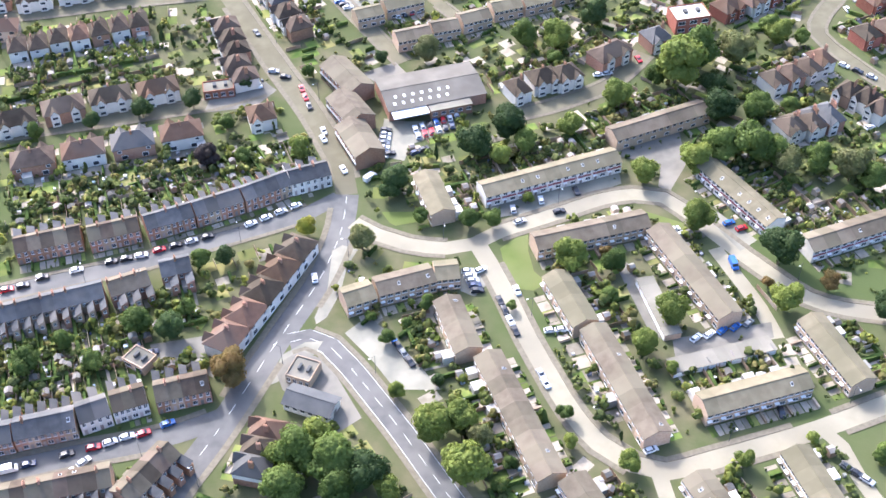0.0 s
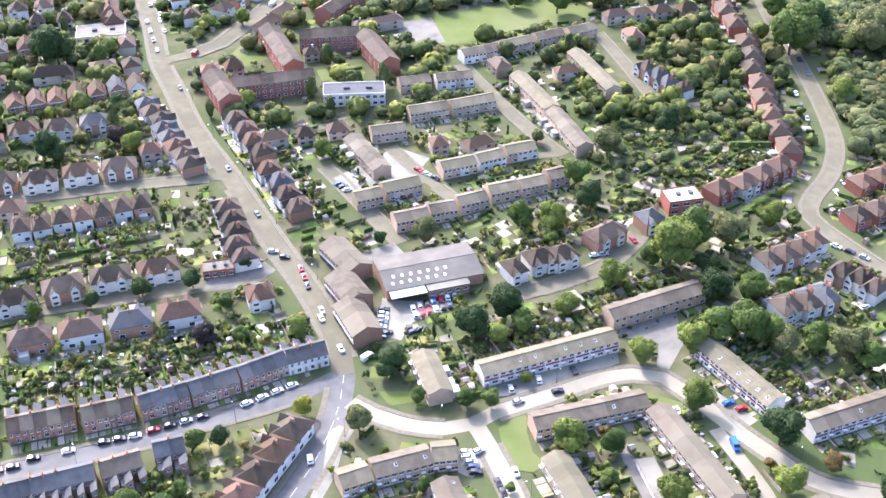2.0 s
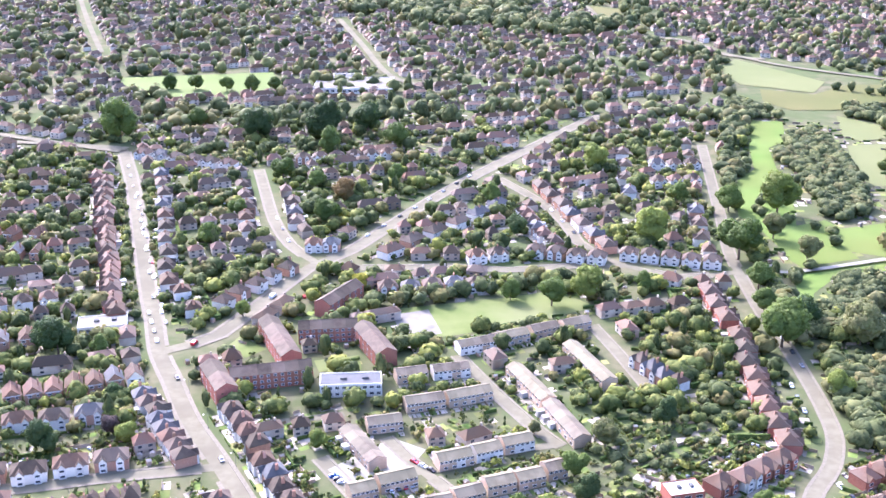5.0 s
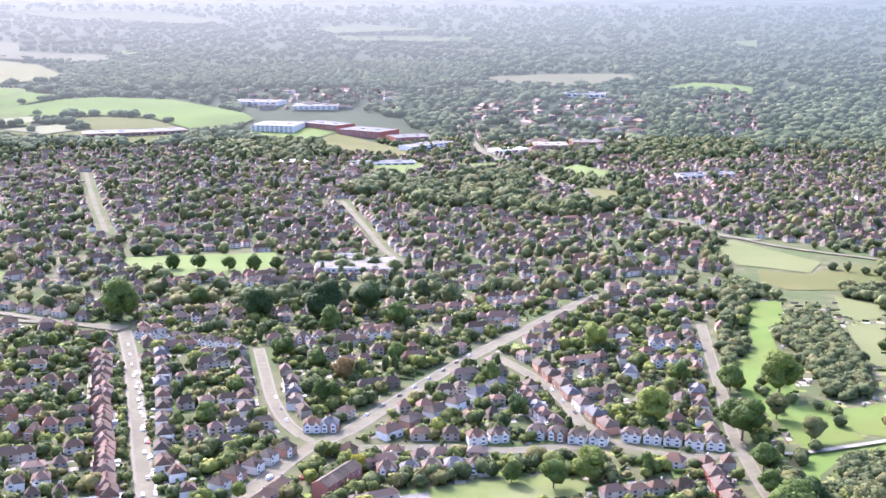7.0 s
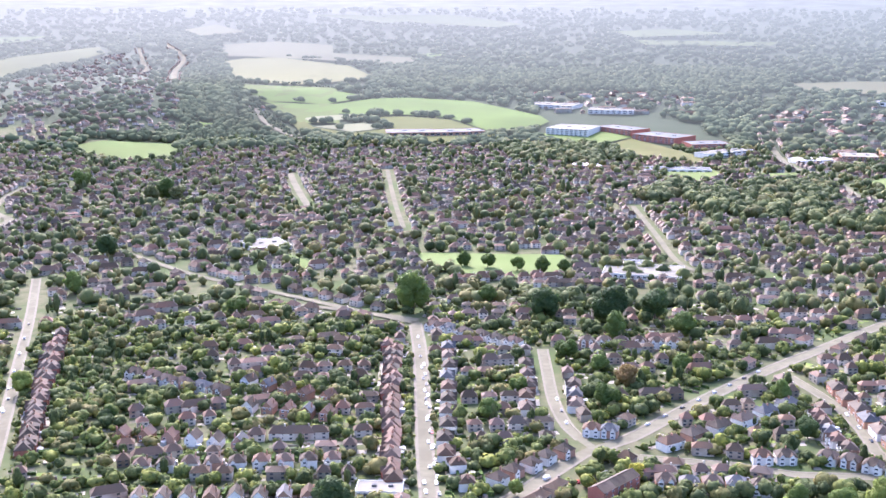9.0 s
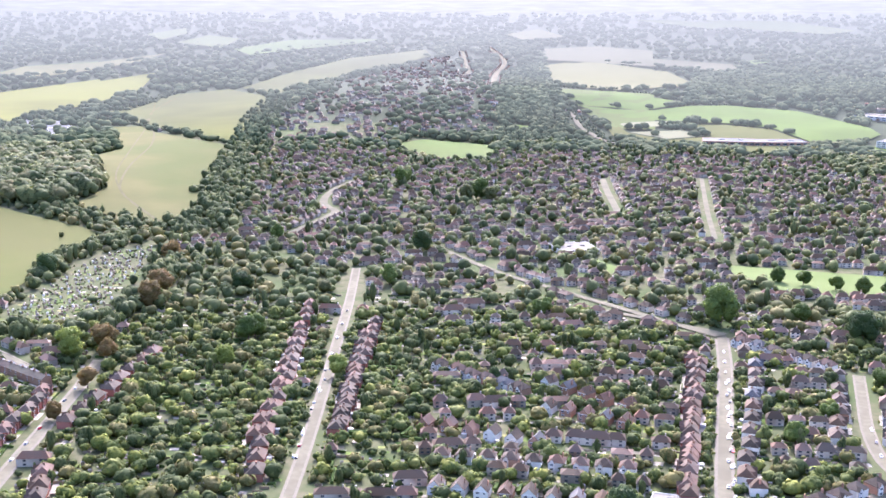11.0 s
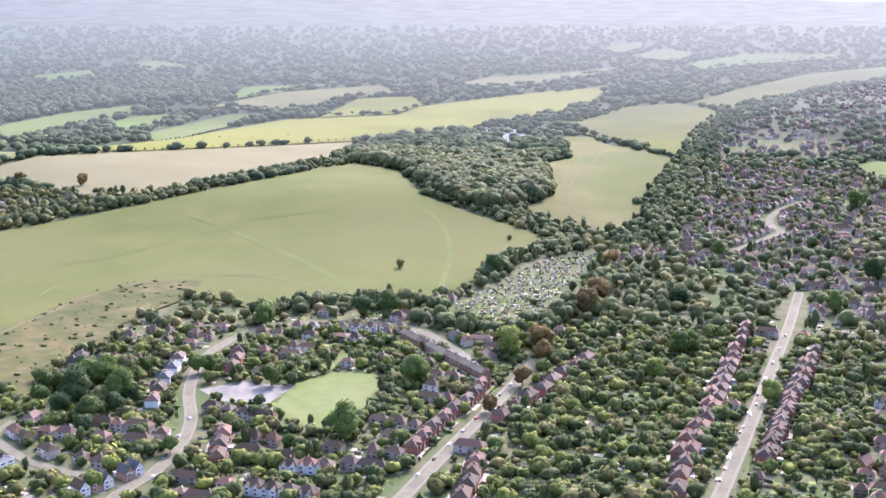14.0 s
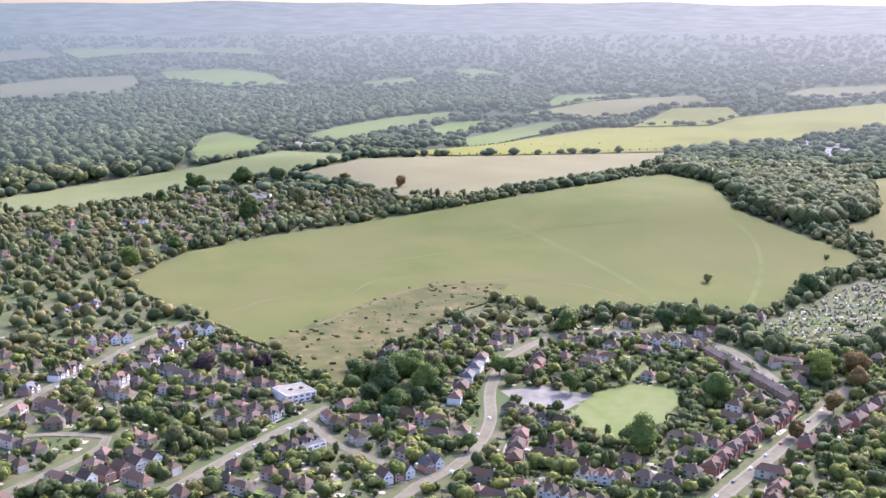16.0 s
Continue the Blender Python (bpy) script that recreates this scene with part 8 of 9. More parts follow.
slab("office_block", (171.5, 2035), (231.6, 2036.7), (238, 2093.9), 12, BRICK, FLATROOF, "grey office block with rows of windows", "offices", 3, 7)
slab("office_block", (243.2, 2094.7), (294.8, 2096.1), (302.7, 2153.8), 11, BRICK, FLATROOF, "grey office block with rows of windows", "offices", 3, 6)
slab("low_store", (100.1, 2002), (156.6, 2034.5), (154.5, 2074.5), 6, RENDER, RENDER, "white flat-roofed store beside the road", "store", 1, 6)
slab("low_store", (360.9, 1712.6), (451.8, 1737.5), (459.8, 1769.5), 7, RENDER, METAL, "white and grey retail shed", "store", 1, 8)
slab("low_store", (-254.9, 1865.2), (-204.6, 1866.4), (-208.2, 1900.2), 5, BRICK_RED, RENDER, "low building with a white roof", "store", 1, 6)
slab("low_store", (-139.1, 1848.2), (-34.9, 1863.9), (-35.5, 1897.6), 5, RENDER, METAL, "low white building with a metal roof", "store", 1, 8)
slab("low_store", (-502.8, 1126.2), (-470.6, 1156.4), (-489.7, 1202), 5, RENDER, FLATROOF, "low building with white roof planes", "building", 1, 6)
slab("low_store", (-2025.1, 1723.7), (-1972.9, 1790), (-2111.8, 1934.5), 4, RENDER, METAL, "white buildings among the trees", "building", 1, 6)
slab("chapel", (-1902.2, 1676.1), (-1875.4, 1710.1), (-1964.8, 1800.2), 4, RENDER, METAL, "white buildings among the trees", "building", 1, 4)
slab("villa", (-774.7, 203.2), (-778.8, 226.6), (-805.8, 233.4), 6, RENDER, FLATROOF, "large cream villa with a flat roof", "house", 2, 5)
slab("villa", (-669.7, 183.7), (-677.4, 203.8), (-695.7, 206.4), 5, RENDER, METAL, "white flat-roofed building among the houses", "building", 2, 4)
slab("farm", (-1777.6, 425.8), (-1764, 456.7), (-1826.1, 475), 5, RENDER, METAL, "white farm building among trees", "building", 1, 4)
slab("farm", (-2524.9, 711.8), (-2464.4, 785.5), (-2671.2, 851.8), 5, BRICK, FLATROOF, "farm buildings beside the field", "farm", 1, 5)


finish_roads()
finish_gardens()

# ---- town beyond the streets that can be told apart: houses and trees in bulk ----
def far_houses(name, items, label):
    v, f, s = [], [], []
    for x, y, turn, w, d, h, top in items:
        b = len(v)
        k = lift(x, y)
        c, e = math.cos(turn), math.sin(turn)

        def q(p, r, z):
            return ((p * c - r * e) * k + x * k, (p * e + r * c) * k + y * k, 265 * (1 - k) + z * k)

        X, Y = w / 2, d / 2
        v += [q(-X, -Y, 0), q(X, -Y, 0), q(X, Y, 0), q(-X, Y, 0), q(-X, -Y, h), q(X, -Y, h), q(X, Y, h), q(-X, Y, h)]
        f += [(b, b + 1, b + 5, b + 4), (b + 1, b + 2, b + 6, b + 5), (b + 2, b + 3, b + 7, b + 6), (b + 3, b, b + 4, b + 7)]
        s += [0] * 4
        o, r = 0.4, X - Y * 0.8
        v += [q(-X - o, -Y - o, h - 0.1), q(X + o, -Y - o, h - 0.1), q(X + o, Y + o, h - 0.1), q(-X - o, Y + o, h - 0.1), q(-r, 0, top), q(r, 0, top)]
        f += [(b + 8, b + 9, b + 13, b + 12), (b + 9, b + 10, b + 13), (b + 10, b + 11, b + 12, b + 13), (b + 11, b + 8, b + 12)]
        s += [1] * 4
        v += [q(r - 0.4, -0.5, top - 1.2), q(r + 0.4, -0.5, top - 1.2), q(r + 0.4, 0.5, top - 1.2), q(r - 0.4, 0.5, top - 1.2),
              q(r - 0.4, -0.5, top + 1.1), q(r + 0.4, -0.5, top + 1.1), q(r + 0.4, 0.5, top + 1.1), q(r - 0.4, 0.5, top + 1.1)]
        f += [(b + 14, b + 15, b + 19, b + 18), (b + 15, b + 16, b + 20, b + 19), (b + 16, b + 17, b + 21, b + 20), (b + 17, b + 14, b + 18, b + 21), (b + 18, b + 19, b + 20, b + 21)]
        s += [0] * 5
        # window bands
        for yy, sg in ((-Y - 0.04, -1), (Y + 0.04, 1)):
            for zz in (1.5, 4.0):
                for xx in (-X * 0.5, X * 0.5):
                    n = len(v)
                    v += [q(xx - 0.9, yy, zz - 0.6), q(xx + 0.9, yy, zz - 0.6), q(xx + 0.9, yy, zz + 0.6), q(xx - 0.9, yy, zz + 0.6)]
                    f.append((n, n + 1, n + 2, n + 3) if sg < 0 else (n + 3, n + 2, n + 1, n))
                    s.append(2)
    tagged(new(name, mesh(name, v, f, [FAR_WALL, FAR_ROOF, GLASS], s)), label, "houses", kind="stuff")


STREETS = []
# long gardens between the avenues, with no houses in them
mark([(-636.6, 590.2), (-692.8, 721.9), (-802.3, 870.8), (-863, 975.3), (-729.3, 970.3), (-663.6, 955.4), (-521.8, 688.6), (-436.9, 525.2), (-393.5, 458.4), (-472.5, 390.9), (-566.9, 511.4)], 32)
mark([(-551.3, 843.4), (-513, 876.4), (-435.1, 763), (-375.2, 617.6), (-328.8, 513.7), (-348, 497.3), (-442, 649.9)], 32)
OUTER = [  # built-up land beyond the rows of streets, with the spacing of its houses
    ([(-1910.5, 2507), (-2407.5, 3530.6), (-2683.7, 4320.4), (-3188.8, 5647.9), (-2184.1, 3960.8), (-1861.6, 3612.3), (-1472.4, 2895.3), (-1087.9, 2122.3), (-1228, 2094.9), (-1253.1, 2004.2), (-1081.3, 1695.1), (-1078.6, 1432.2), (-1090.2, 1308.3), (-1151.9, 1368.5), (-1516.9, 1913.1)], 30),
    ([(60.2, 2963.8), (559.1, 3259.2), (417.4, 2221.6), (305.2, 2022.9), (164.9, 1955), (136.7, 2294.7), (74.4, 2439.5)], 42),
    ([(661.8, 3132.2), (938.1, 3390.9), (615.1, 2195.8), (556.5, 2239.6)], 30),
    ([(284.9, 1821.3), (548.3, 1948.7), (409.9, 1436.7), (326.6, 1484.5), (288.1, 1633.4)], 24),
    ([(-601.7, 3431.7), (-135.5, 3571.1), (-98.1, 2790.3), (-273.4, 2839), (-453.8, 2740.4)], 48),
    ([(-820, 1844.7), (-628.9, 1941.2), (-566.8, 1746.1), (-711.1, 1613.9)], 28),
    ([(-1707.8, 56.2), (-1762.5, 184), (-1852.2, 342.6), (-1887.3, 510.5), (-1769.3, 610.5), (-1683.4, 694.4), (-1626.6, 560.9), (-1549.1, 417.7), (-1427.8, 268.5), (-1304.3, 165.7), (-1269.3, 99.2), (-1238.4, 35.8)], 40),
]


def bend(u, v):
    return 9 * math.sin(u / 110 + v)


def town():
    g = random.Random(21)
    homes, shrubs = [], [[], [], [], []]
    # houses along every road still free at its sides
    for q, width, far, *_ in ROADS:
        for side in (1, -1):
            left = 6.0
            for i in range(1, len(q)):
                (ax, ay), (bx, by) = q[i - 1], q[i]
                L = math.hypot(bx - ax, by - ay)
                left -= L
                if left > 0 or L < 0.5:
                    continue
                o = side * (width / 2 + 11)
                x, y = bx - (by - ay) / L * o, by + (bx - ax) / L * o
                if math.hypot(x, y) > 430 and not any(taken(x + p, y + r) for p in (-6, 0, 6) for r in (-6, 0, 6)):
                    homes.append((x, y, math.atan2(by - ay, bx - ax), g.uniform(9, 14), g.uniform(7.5, 9), g.uniform(4.8, 5.6), g.uniform(7.8, 9.2)))
                    take(x, y, 6, 4)
                    left = g.uniform(14, 19)
    # the rest of the town: rows of houses facing one another over side streets, long gardens behind
    for turn, west in ((0.3, False), (0.56, True)):
        c, e = math.cos(turn), math.sin(turn)
        for v in np.arange(-400, 2700, 1.0):
            r = v % 66 if v < 1100 else v % 48
            if r not in (0, 24):
                continue
            u = -1300.0
            while u < 1900:
                u += g.uniform(11.5, 15) if v < 1100 else g.uniform(9.5, 12.5)
                w = v + bend(u, v - r) + g.uniform(-1.5, 1.5)
                x, y = u * c - w * e, u * e + w * c
                d, a = math.hypot(x, y), math.degrees(math.atan2(-x, y))
                if (x < -300) != west or not 430 < d < 2150 or not -32 < a < 100 or (a > 36 and d > (1000 + 9 * max(0, 62 - a) if a > 43 else 2150)):
                    continue
                if g.random() < 0.24 + 0.2 * noise.noise(Vector((x * 0.008, y * 0.008, 0))) or any(taken(x + p, y + q) for p in (-5, 0, 5) for q in (-5, 0, 5)):
                    continue
                homes.append((x, y, turn + g.uniform(-0.1, 0.1), g.choice((7.5, 9, 10, 11, 12.5, 19)), g.uniform(6.5, 8.5), g.uniform(4.4, 5.6), g.uniform(7.2, 9.2)))
                take(x, y, 5, 4)
                if r == 0:
                    q = [(u + p, v + 12 + bend(u + p, v) + o) for p, o in ((-7.5, -2.6), (7.5, -2.6), (7.5, 2.6), (-7.5, 2.6))]
                    q = [(p * c - o * e, p * e + o * c) for p, o in q]
                    if not any(taken(*p) & 7 for p in q):
                        STREETS.append((q, 0.14 if d < 900 else 0.7))
    for poly, gap in OUTER:
        for x in np.arange(min(q[0] for q in poly), max(q[0] for q in poly), gap):
            for y in np.arange(min(q[1] for q in poly), max(q[1] for q in poly), gap * 1.5):
                px, py = x + g.uniform(-0.4, 0.4) * gap, y + g.uniform(-0.5, 0.5) * gap
                if inside(px, py, poly) and not taken(px, py) & 3 and g.random() < 0.7:
                    big = gap > 40 and g.random() < 0.5
                    homes.append((px, py, g.choice((0.3, 0.5, 1.9)) + g.uniform(-0.1, 0.1), g.uniform(26, 50) if big else g.uniform(10, 18), g.uniform(12, 18) if big else g.uniform(8, 10), g.uniform(6, 11) if big else g.uniform(5, 6), 11.5 if big else g.uniform(8, 9.5)))
                    take(px, py, 6, 4)
    v, f = [], []
    for i, (q, up) in enumerate(STREETS):
        f.append(tuple(range(len(v), len(v) + 4)))
        v += [lay(*p, up + 0.005 * (i % 2)) for p in q]
        for k in range(5):
            take(q[0][0] + (q[2][0] - q[0][0]) * k / 4, q[0][1] + (q[2][1] - q[0][1]) * k / 4, 2, 1)
    structure("side_streets", v, f, ASPHALT_PALE, "narrow side streets between the rows of houses", "road")
    far_houses("town_houses", homes, "red-tiled and white suburban houses in close rows")
    # shrubs and trees in the gardens
    for x, y, r in SPOTS:
        if not taken(x, y) & 4 and not (on_road(x, y) if math.hypot(x, y) < 520 else taken(x, y) & 1):
            shrubs[g.choice((0, 0, 1, 1, 2, 3))].append((x, y, r * g.uniform(1.2, 1.9), r * g.uniform(1.3, 2.0)))
    zones = ((0, 480, 4.9, (0.8, 1.0, 1.3, 1.6, 2.0, 2.6, 3.2)), (480, 1000, 6.9, (1.0, 1.4, 1.8, 2.2, 2.6, 3, 3.6, 4.2, 5, 5.6)), (1000, 2300, 11.5, (4, 5, 5.5, 6.5, 8)))
    for lo, hi, gap, radii in zones:
        for x in np.arange(-2000 if hi > 1000 else -hi, min(hi, 950), gap):
            for y in np.arange(-60, min(hi, 2200), gap):
                px, py = x + g.uniform(-0.7, 0.7) * gap, y + g.uniform(-0.7, 0.7) * gap
                d = math.hypot(px, py)
                a = math.degrees(math.atan2(-px, py))
                if not lo <= d < hi or not -34 < a < 102 or taken(px, py) & 23 or g.random() < (0.12 if d < 480 else 0.2 if d < 1000 else 0.48 if a > 62 else 0.36):
                    continue
                r = g.choice(radii)
                if any(taken(px + p * r, py + q * r) & 1 for p, q in ((1, 0), (-1, 0), (0, 1), (0, -1))):
                    continue
                if g.random() < 0.1 and r > 1.4:
                    shrubs[1].append((px, py, r * 2.4, r * 0.9))
                    continue
                shrubs[g.choice((0, 1, 2, 3, 3) if a > 62 and d > 900 else (0, 0, 1, 1, 2, 3))].append((px, py, r * g.uniform(1.3, 1.9), r * g.uniform(1.5, 2.1)))
    for k, n in enumerate(("green", "dark_green", "light_green", "olive")):
        label = n.replace("_", " ")
        parts = [[], [], []]
        for i in shrubs[k]:
            d = math.hypot(i[0], i[1])
            parts[2 if d >= 1000 else 1 if d >= 480 and i[3] > 3.5 else 0].append(i)
        thicket("garden_shrubs", parts[0], label + " garden shrubs and small trees", 11, 0.36, THICK[k], "shrubs", 3, True)
        thicket("garden_trees", parts[1], label + " trees and tall shrubs of the gardens", 24, 0.19, THICK[k], "trees", 3)
        thicket("town_trees", parts[2], label + " trees between the far houses", 5, 0.2, (WOODLAND + [THICK[3]])[k], "trees", 1)


WOODS = []


def wood(poly, h=11, gap=8):
    WOODS.append((poly, h * (1.5 if h > 8 else 1), gap * (1.9 if h > 8 else 1.2)))
    mark(poly, 8)


def belt(p, h=10, gap=7, wide=6):
    """A line of trees or a hedge."""
    for i, (x, y) in enumerate(resample(p, gap * 1.2)):
        BELT.append((x + rnd.uniform(-wide, wide) / 2, y + rnd.uniform(-wide, wide) / 2, h * rnd.uniform(0.7, 1.25), h * rnd.uniform(0.75, 1.1)))
        take(x, y, wide / 2 + 1, 8)


BELT = []
CAMPUS = [(-519.6, 3047.9), (-356.3, 3071.6), (-99.6, 2653.5), (-1.5, 2229.7), (-43.2, 1942.8), (-172.5, 1999.4), (-289.5, 2129.8), (-369.5, 2228.1)]  # open ground round the campus


def finish_woods():
    g = random.Random(5)
    store = [[], [], []]
    for poly, h, gap in WOODS:
        x = min(q[0] for q in poly)
        while x < max(q[0] for q in poly):
            y = min(q[1] for q in poly)
            while y < max(q[1] for q in poly):
                px, py = x + g.uniform(-0.4, 0.4) * gap, y + g.uniform(-0.4, 0.4) * gap
                if inside(px, py, poly) and not any(inside(px, py, k) for k in FAR_LANES) and not any(taken(px + p * h * 0.3, py + q * h * 0.3) & 7 for p, q in ((0, 0), (1, 0), (-1, 0), (0, 1), (0, -1))):
                    k = h * g.uniform(0.75, 1.2)
                    store[g.choice((0, 0, 1, 1, 1, 2))].append((px, py, k, k * g.uniform(1.0, 1.4)))
                y += gap
            x += gap
    for b in BELT:
        store[g.choice((0, 1, 1))].append(b)
    # trees beyond 2250 m take the leaves with painted haze glow
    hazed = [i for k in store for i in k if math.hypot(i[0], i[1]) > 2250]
    thicket("far_woodland", hazed, "mixed woods and tree belts beyond the down with painted haze", 5, 0.18, HAZE_TREES, "woodland", 1)
    for k, n in enumerate(("mixed green", "dark green", "olive")):
        store[k] = [i for i in store[k] if math.hypot(i[0], i[1]) <= 2250]
        thicket("woodland", store[k], n + " trees of woods and tree belts on the down", 30, 0.17, WOODLAND[k], "woodland", 3)
    # countryside beyond: woods and hedges far off, haze painted in as glow
    far = [[], []]
    polys = FAR_FIELDS + FAR_LANES + [CAMPUS]
    for _ in range(30000):
        a = g.uniform(-26, 95)
        d = 1 / g.uniform(1 / 40000, 1 / 1900)
        x, y = -d * math.sin(radians(a)), d * math.cos(radians(a))
        if taken(x, y) or any(inside(x, y, p) for p in polys):
            continue
        if g.random() < 0.7 and any(inside(x, y, p) for p, _ in OUTER):
            continue
        w = noise.noise(Vector((x * 0.0022, y * 0.0022, 3.1)))
        if w < -0.42 or (a < 38 and d < 2150):
            continue
        h = g.uniform(11, 18) * (1 + max(0, d - 2600) / 5500)
        far[w > 0.1].append((x, y, h, h * g.uniform(1.1, 1.9)))
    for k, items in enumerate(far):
        thicket("far_woods", items, "trees and hedgerows of the far plain with painted haze", 2, 0.2, HAZE_TREES, "woodland", 1)



# woods and belts on the down
belt([(-905.7, 768.4), (-937.6, 819.8), (-964.6, 886.4), (-960.5, 945.7)], 12, 7, 14)
belt([(-899.5, 498.6), (-912.6, 547.9), (-897.8, 581.9), (-883.1, 615.9), (-852.8, 632.2), (-813.5, 646.2)], 14, 7, 14)
belt([(-775.3, 618.8), (-735.1, 624), (-713.9, 650.8), (-720.2, 704), (-748.9, 768.8), (-820.9, 875.5)], 15, 8, 26)
belt([(-742, 431.9), (-751.3, 468.3), (-729.1, 496.3), (-679.5, 488), (-636.8, 457.1), (-617.5, 424.3), (-606.6, 385.5), (-629.4, 365.1)], 8, 7, 8)
wood([(84.5, 518.6), (106.8, 550.9), (139.5, 550.7), (148, 512.1), (137, 477.9), (110.1, 462.4), (96.4, 457.4), (86.8, 478.2)], 4, 9)
wood([(79.3, 462.5), (110.1, 462.4), (139.6, 477.9), (142.2, 457.1), (102.6, 424.4), (57.1, 424.6)], 4, 9)
belt([(-192.7, 1028.5), (-147.2, 998.7), (-107, 999.1), (-67.3, 1009.5), (-26.9, 1020), (14, 1000.4)], 14, 10, 30)
belt([(-22.6, 599.2), (9.4, 609.5), (42.4, 619.2), (77.1, 636.1), (92.8, 627.4), (102.5, 602.6)], 9, 6, 8)
belt([(-1229.7, 155.5), (-1100.5, 182.7), (-975.7, 209.5), (-884.5, 235.2), (-781.8, 249.8)], 5, 6, 5)

wood([(-1800.1, 1190.7), (-1658.7, 1221.3), (-1486.8, 1142.6), (-1330.8, 1077.9), (-1227.3, 1053.4), (-1214.1, 1110.5), (-1294.8, 1244.3), (-1418.3, 1343.9), (-1528.5, 1427.8), (-1709.9, 1500.5), (-1850.6, 1563.1), (-1959.1, 1569.5), (-1929.9, 1465.6), (-1931.7, 1370.1), (-1909.5, 1276.7)], 15, 10)
wood([(-1609.8, 1479.5), (-1608, 1589.7), (-1734.3, 1693.5), (-1806.3, 1688.7), (-1796.3, 1639.1)], 15, 10)
belt([(-1744.4, 952.4), (-1790.2, 1029.2), (-1799.8, 1088.4), (-1803, 1146.2), (-1806.3, 1206.8), (-1773.9, 1256.9), (-1695.4, 1260.9)], 13, 8, 26)
belt([(-1407.4, 268), (-1464.3, 334.2), (-1490.8, 401.7), (-1516.4, 456.8), (-1565.9, 539.8), (-1573.9, 613.1), (-1592.6, 694), (-1672.8, 829.1), (-1734.1, 945.6), (-1776, 1036.5), (-1821, 1134.3), (-1850.1, 1239.7)], 13, 8, 26)
belt([(-1192.7, 1064.4), (-1091.9, 1032.9), (-1017.9, 1021.2), (-941.3, 1022.1), (-906.8, 1004.4)], 11, 6, 12)
belt([(-1992.5, 1601.1), (-2100.3, 1792.6), (-2160.2, 1972.9), (-2178.8, 2129.2), (-2248.4, 2306.3), (-2501, 2719.8), (-2777.9, 3331.7), (-2999.3, 3972.4), (-3330.1, 4879.5), (-3730, 6257.7)], 13, 9, 40)
belt([(-2057.1, 1656.6), (-2187.7, 1867.7), (-2243.6, 2049.4), (-2253.8, 2202.7)], 13, 9, 30)
belt([(-2085.1, 1998.3), (-1873.3, 1920.8), (-1655.9, 1835.6), (-1477.4, 1755)], 8, 6, 8)
belt([(-942.5, 1035.7), (-1115.6, 1286.3), (-1403.2, 1683.6), (-1813.2, 2258.8), (-2051.7, 2638.4)], 14, 8, 50)
belt([(-910.9, 1024.3), (-1082.3, 1279.5), (-1328.7, 1634.7), (-1699.3, 2164.3), (-1967.2, 2581.3)], 14, 8, 50)
belt([(-2103, 2704.3), (-2222.9, 3036), (-2504.2, 3672), (-2665.2, 4157.7), (-2808.6, 4666.4)], 14, 9, 60)
belt([(-2341, 886.6), (-2259.7, 984.8), (-2220.8, 1099.9), (-2191.6, 1221.5), (-2182.3, 1357.7), (-2162.3, 1461.9)], 5, 14, 3)
belt([(-2406.9, 1162.8), (-2386.7, 1240.3), (-2333.3, 1359.7), (-2325.2, 1476.9), (-2318.4, 1663.2), (-2281, 1817.6)], 4, 20, 3)
belt([(-2402.1, 1046.8), (-2430.9, 1174.4), (-2586, 1359.5), (-2748.6, 1618.2)], 5, 9, 3)
belt([(-2082.9, 564.2), (-2196.9, 664.5), (-2338.4, 808.2), (-2367.9, 883.7)], 5, 9, 3)
belt([(-2617.2, 1140.5), (-2862.6, 1365.4), (-3060.7, 1608.3)], 8, 8, 30)
belt([(-2833.4, 1613.5), (-2970.9, 1806.4), (-2762.2, 1771.2)], 10, 9, 40)
belt([(-3288.3, 2106.8), (-3417.8, 2304.4), (-3479.8, 2465.7)], 9, 9, 30)
belt([(-3319.9, 2376.1), (-3378.1, 2537), (-3201.2, 2497.5)], 10, 9, 40)
belt([(-3219.8, 2594.7), (-3109.4, 2564.3), (-3050.8, 2562.2)], 10, 9, 30)
belt([(-2752.5, 1792.7), (-2749.6, 1893.7), (-2730.1, 2033.6)], 9, 24, 6)
belt([(-2734.4, 916.1), (-2813.1, 1050.4), (-2911.4, 1168.7)], 7, 8, 24)
belt([(-2533.3, 945.6), (-2599, 1072.7), (-2705.3, 1210.5)], 8, 8, 24)
belt([(-2380.6, 525.4), (-2507.4, 629.4), (-2599.2, 732.9), (-2694.9, 788.2)], 8, 8, 30)
wood([(-1973.4, 67.8), (-2151, 267.3), (-2272.8, 423), (-2346.9, 448.6), (-2622.3, 492.4), (-2952.8, 581.6), (-3060.2, 708.6), (-2722.8, 725.9), (-2915.4, 822.9), (-3106.9, 1008.2), (-3383.8, 1282.8), (-3544.9, 1544.9), (-3517.9, 1804.9), (-3823.9, 2031.9), (-4213.7, 2259.4), (-4685, 2317.5), (-4792, 2088.4), (-4398, 1668.1), (-4611.5, 1401.6), (-4896.8, 1091), (-5343.4, 908.3), (-4835.5, 723.4), (-4425.7, 405.5), (-4146.1, 162.4)], 15, 18)
belt([(-1682.5, 55.1), (-1734.3, 118.2), (-1779.5, 185.9), (-1846.1, 279.4), (-1952.9, 361.9)], 9, 9, 40)
belt([(-1892.1, 331.9), (-1918.2, 440.6), (-1958.1, 530), (-1856.5, 580.4), (-1747, 661), (-1717.3, 728.3)], 9, 9, 30)
belt([(-1503.9, 47.3), (-1589.9, 99.9), (-1611.7, 159.6), (-1656.4, 233.7), (-1715.3, 291.5)], 9, 10, 50)
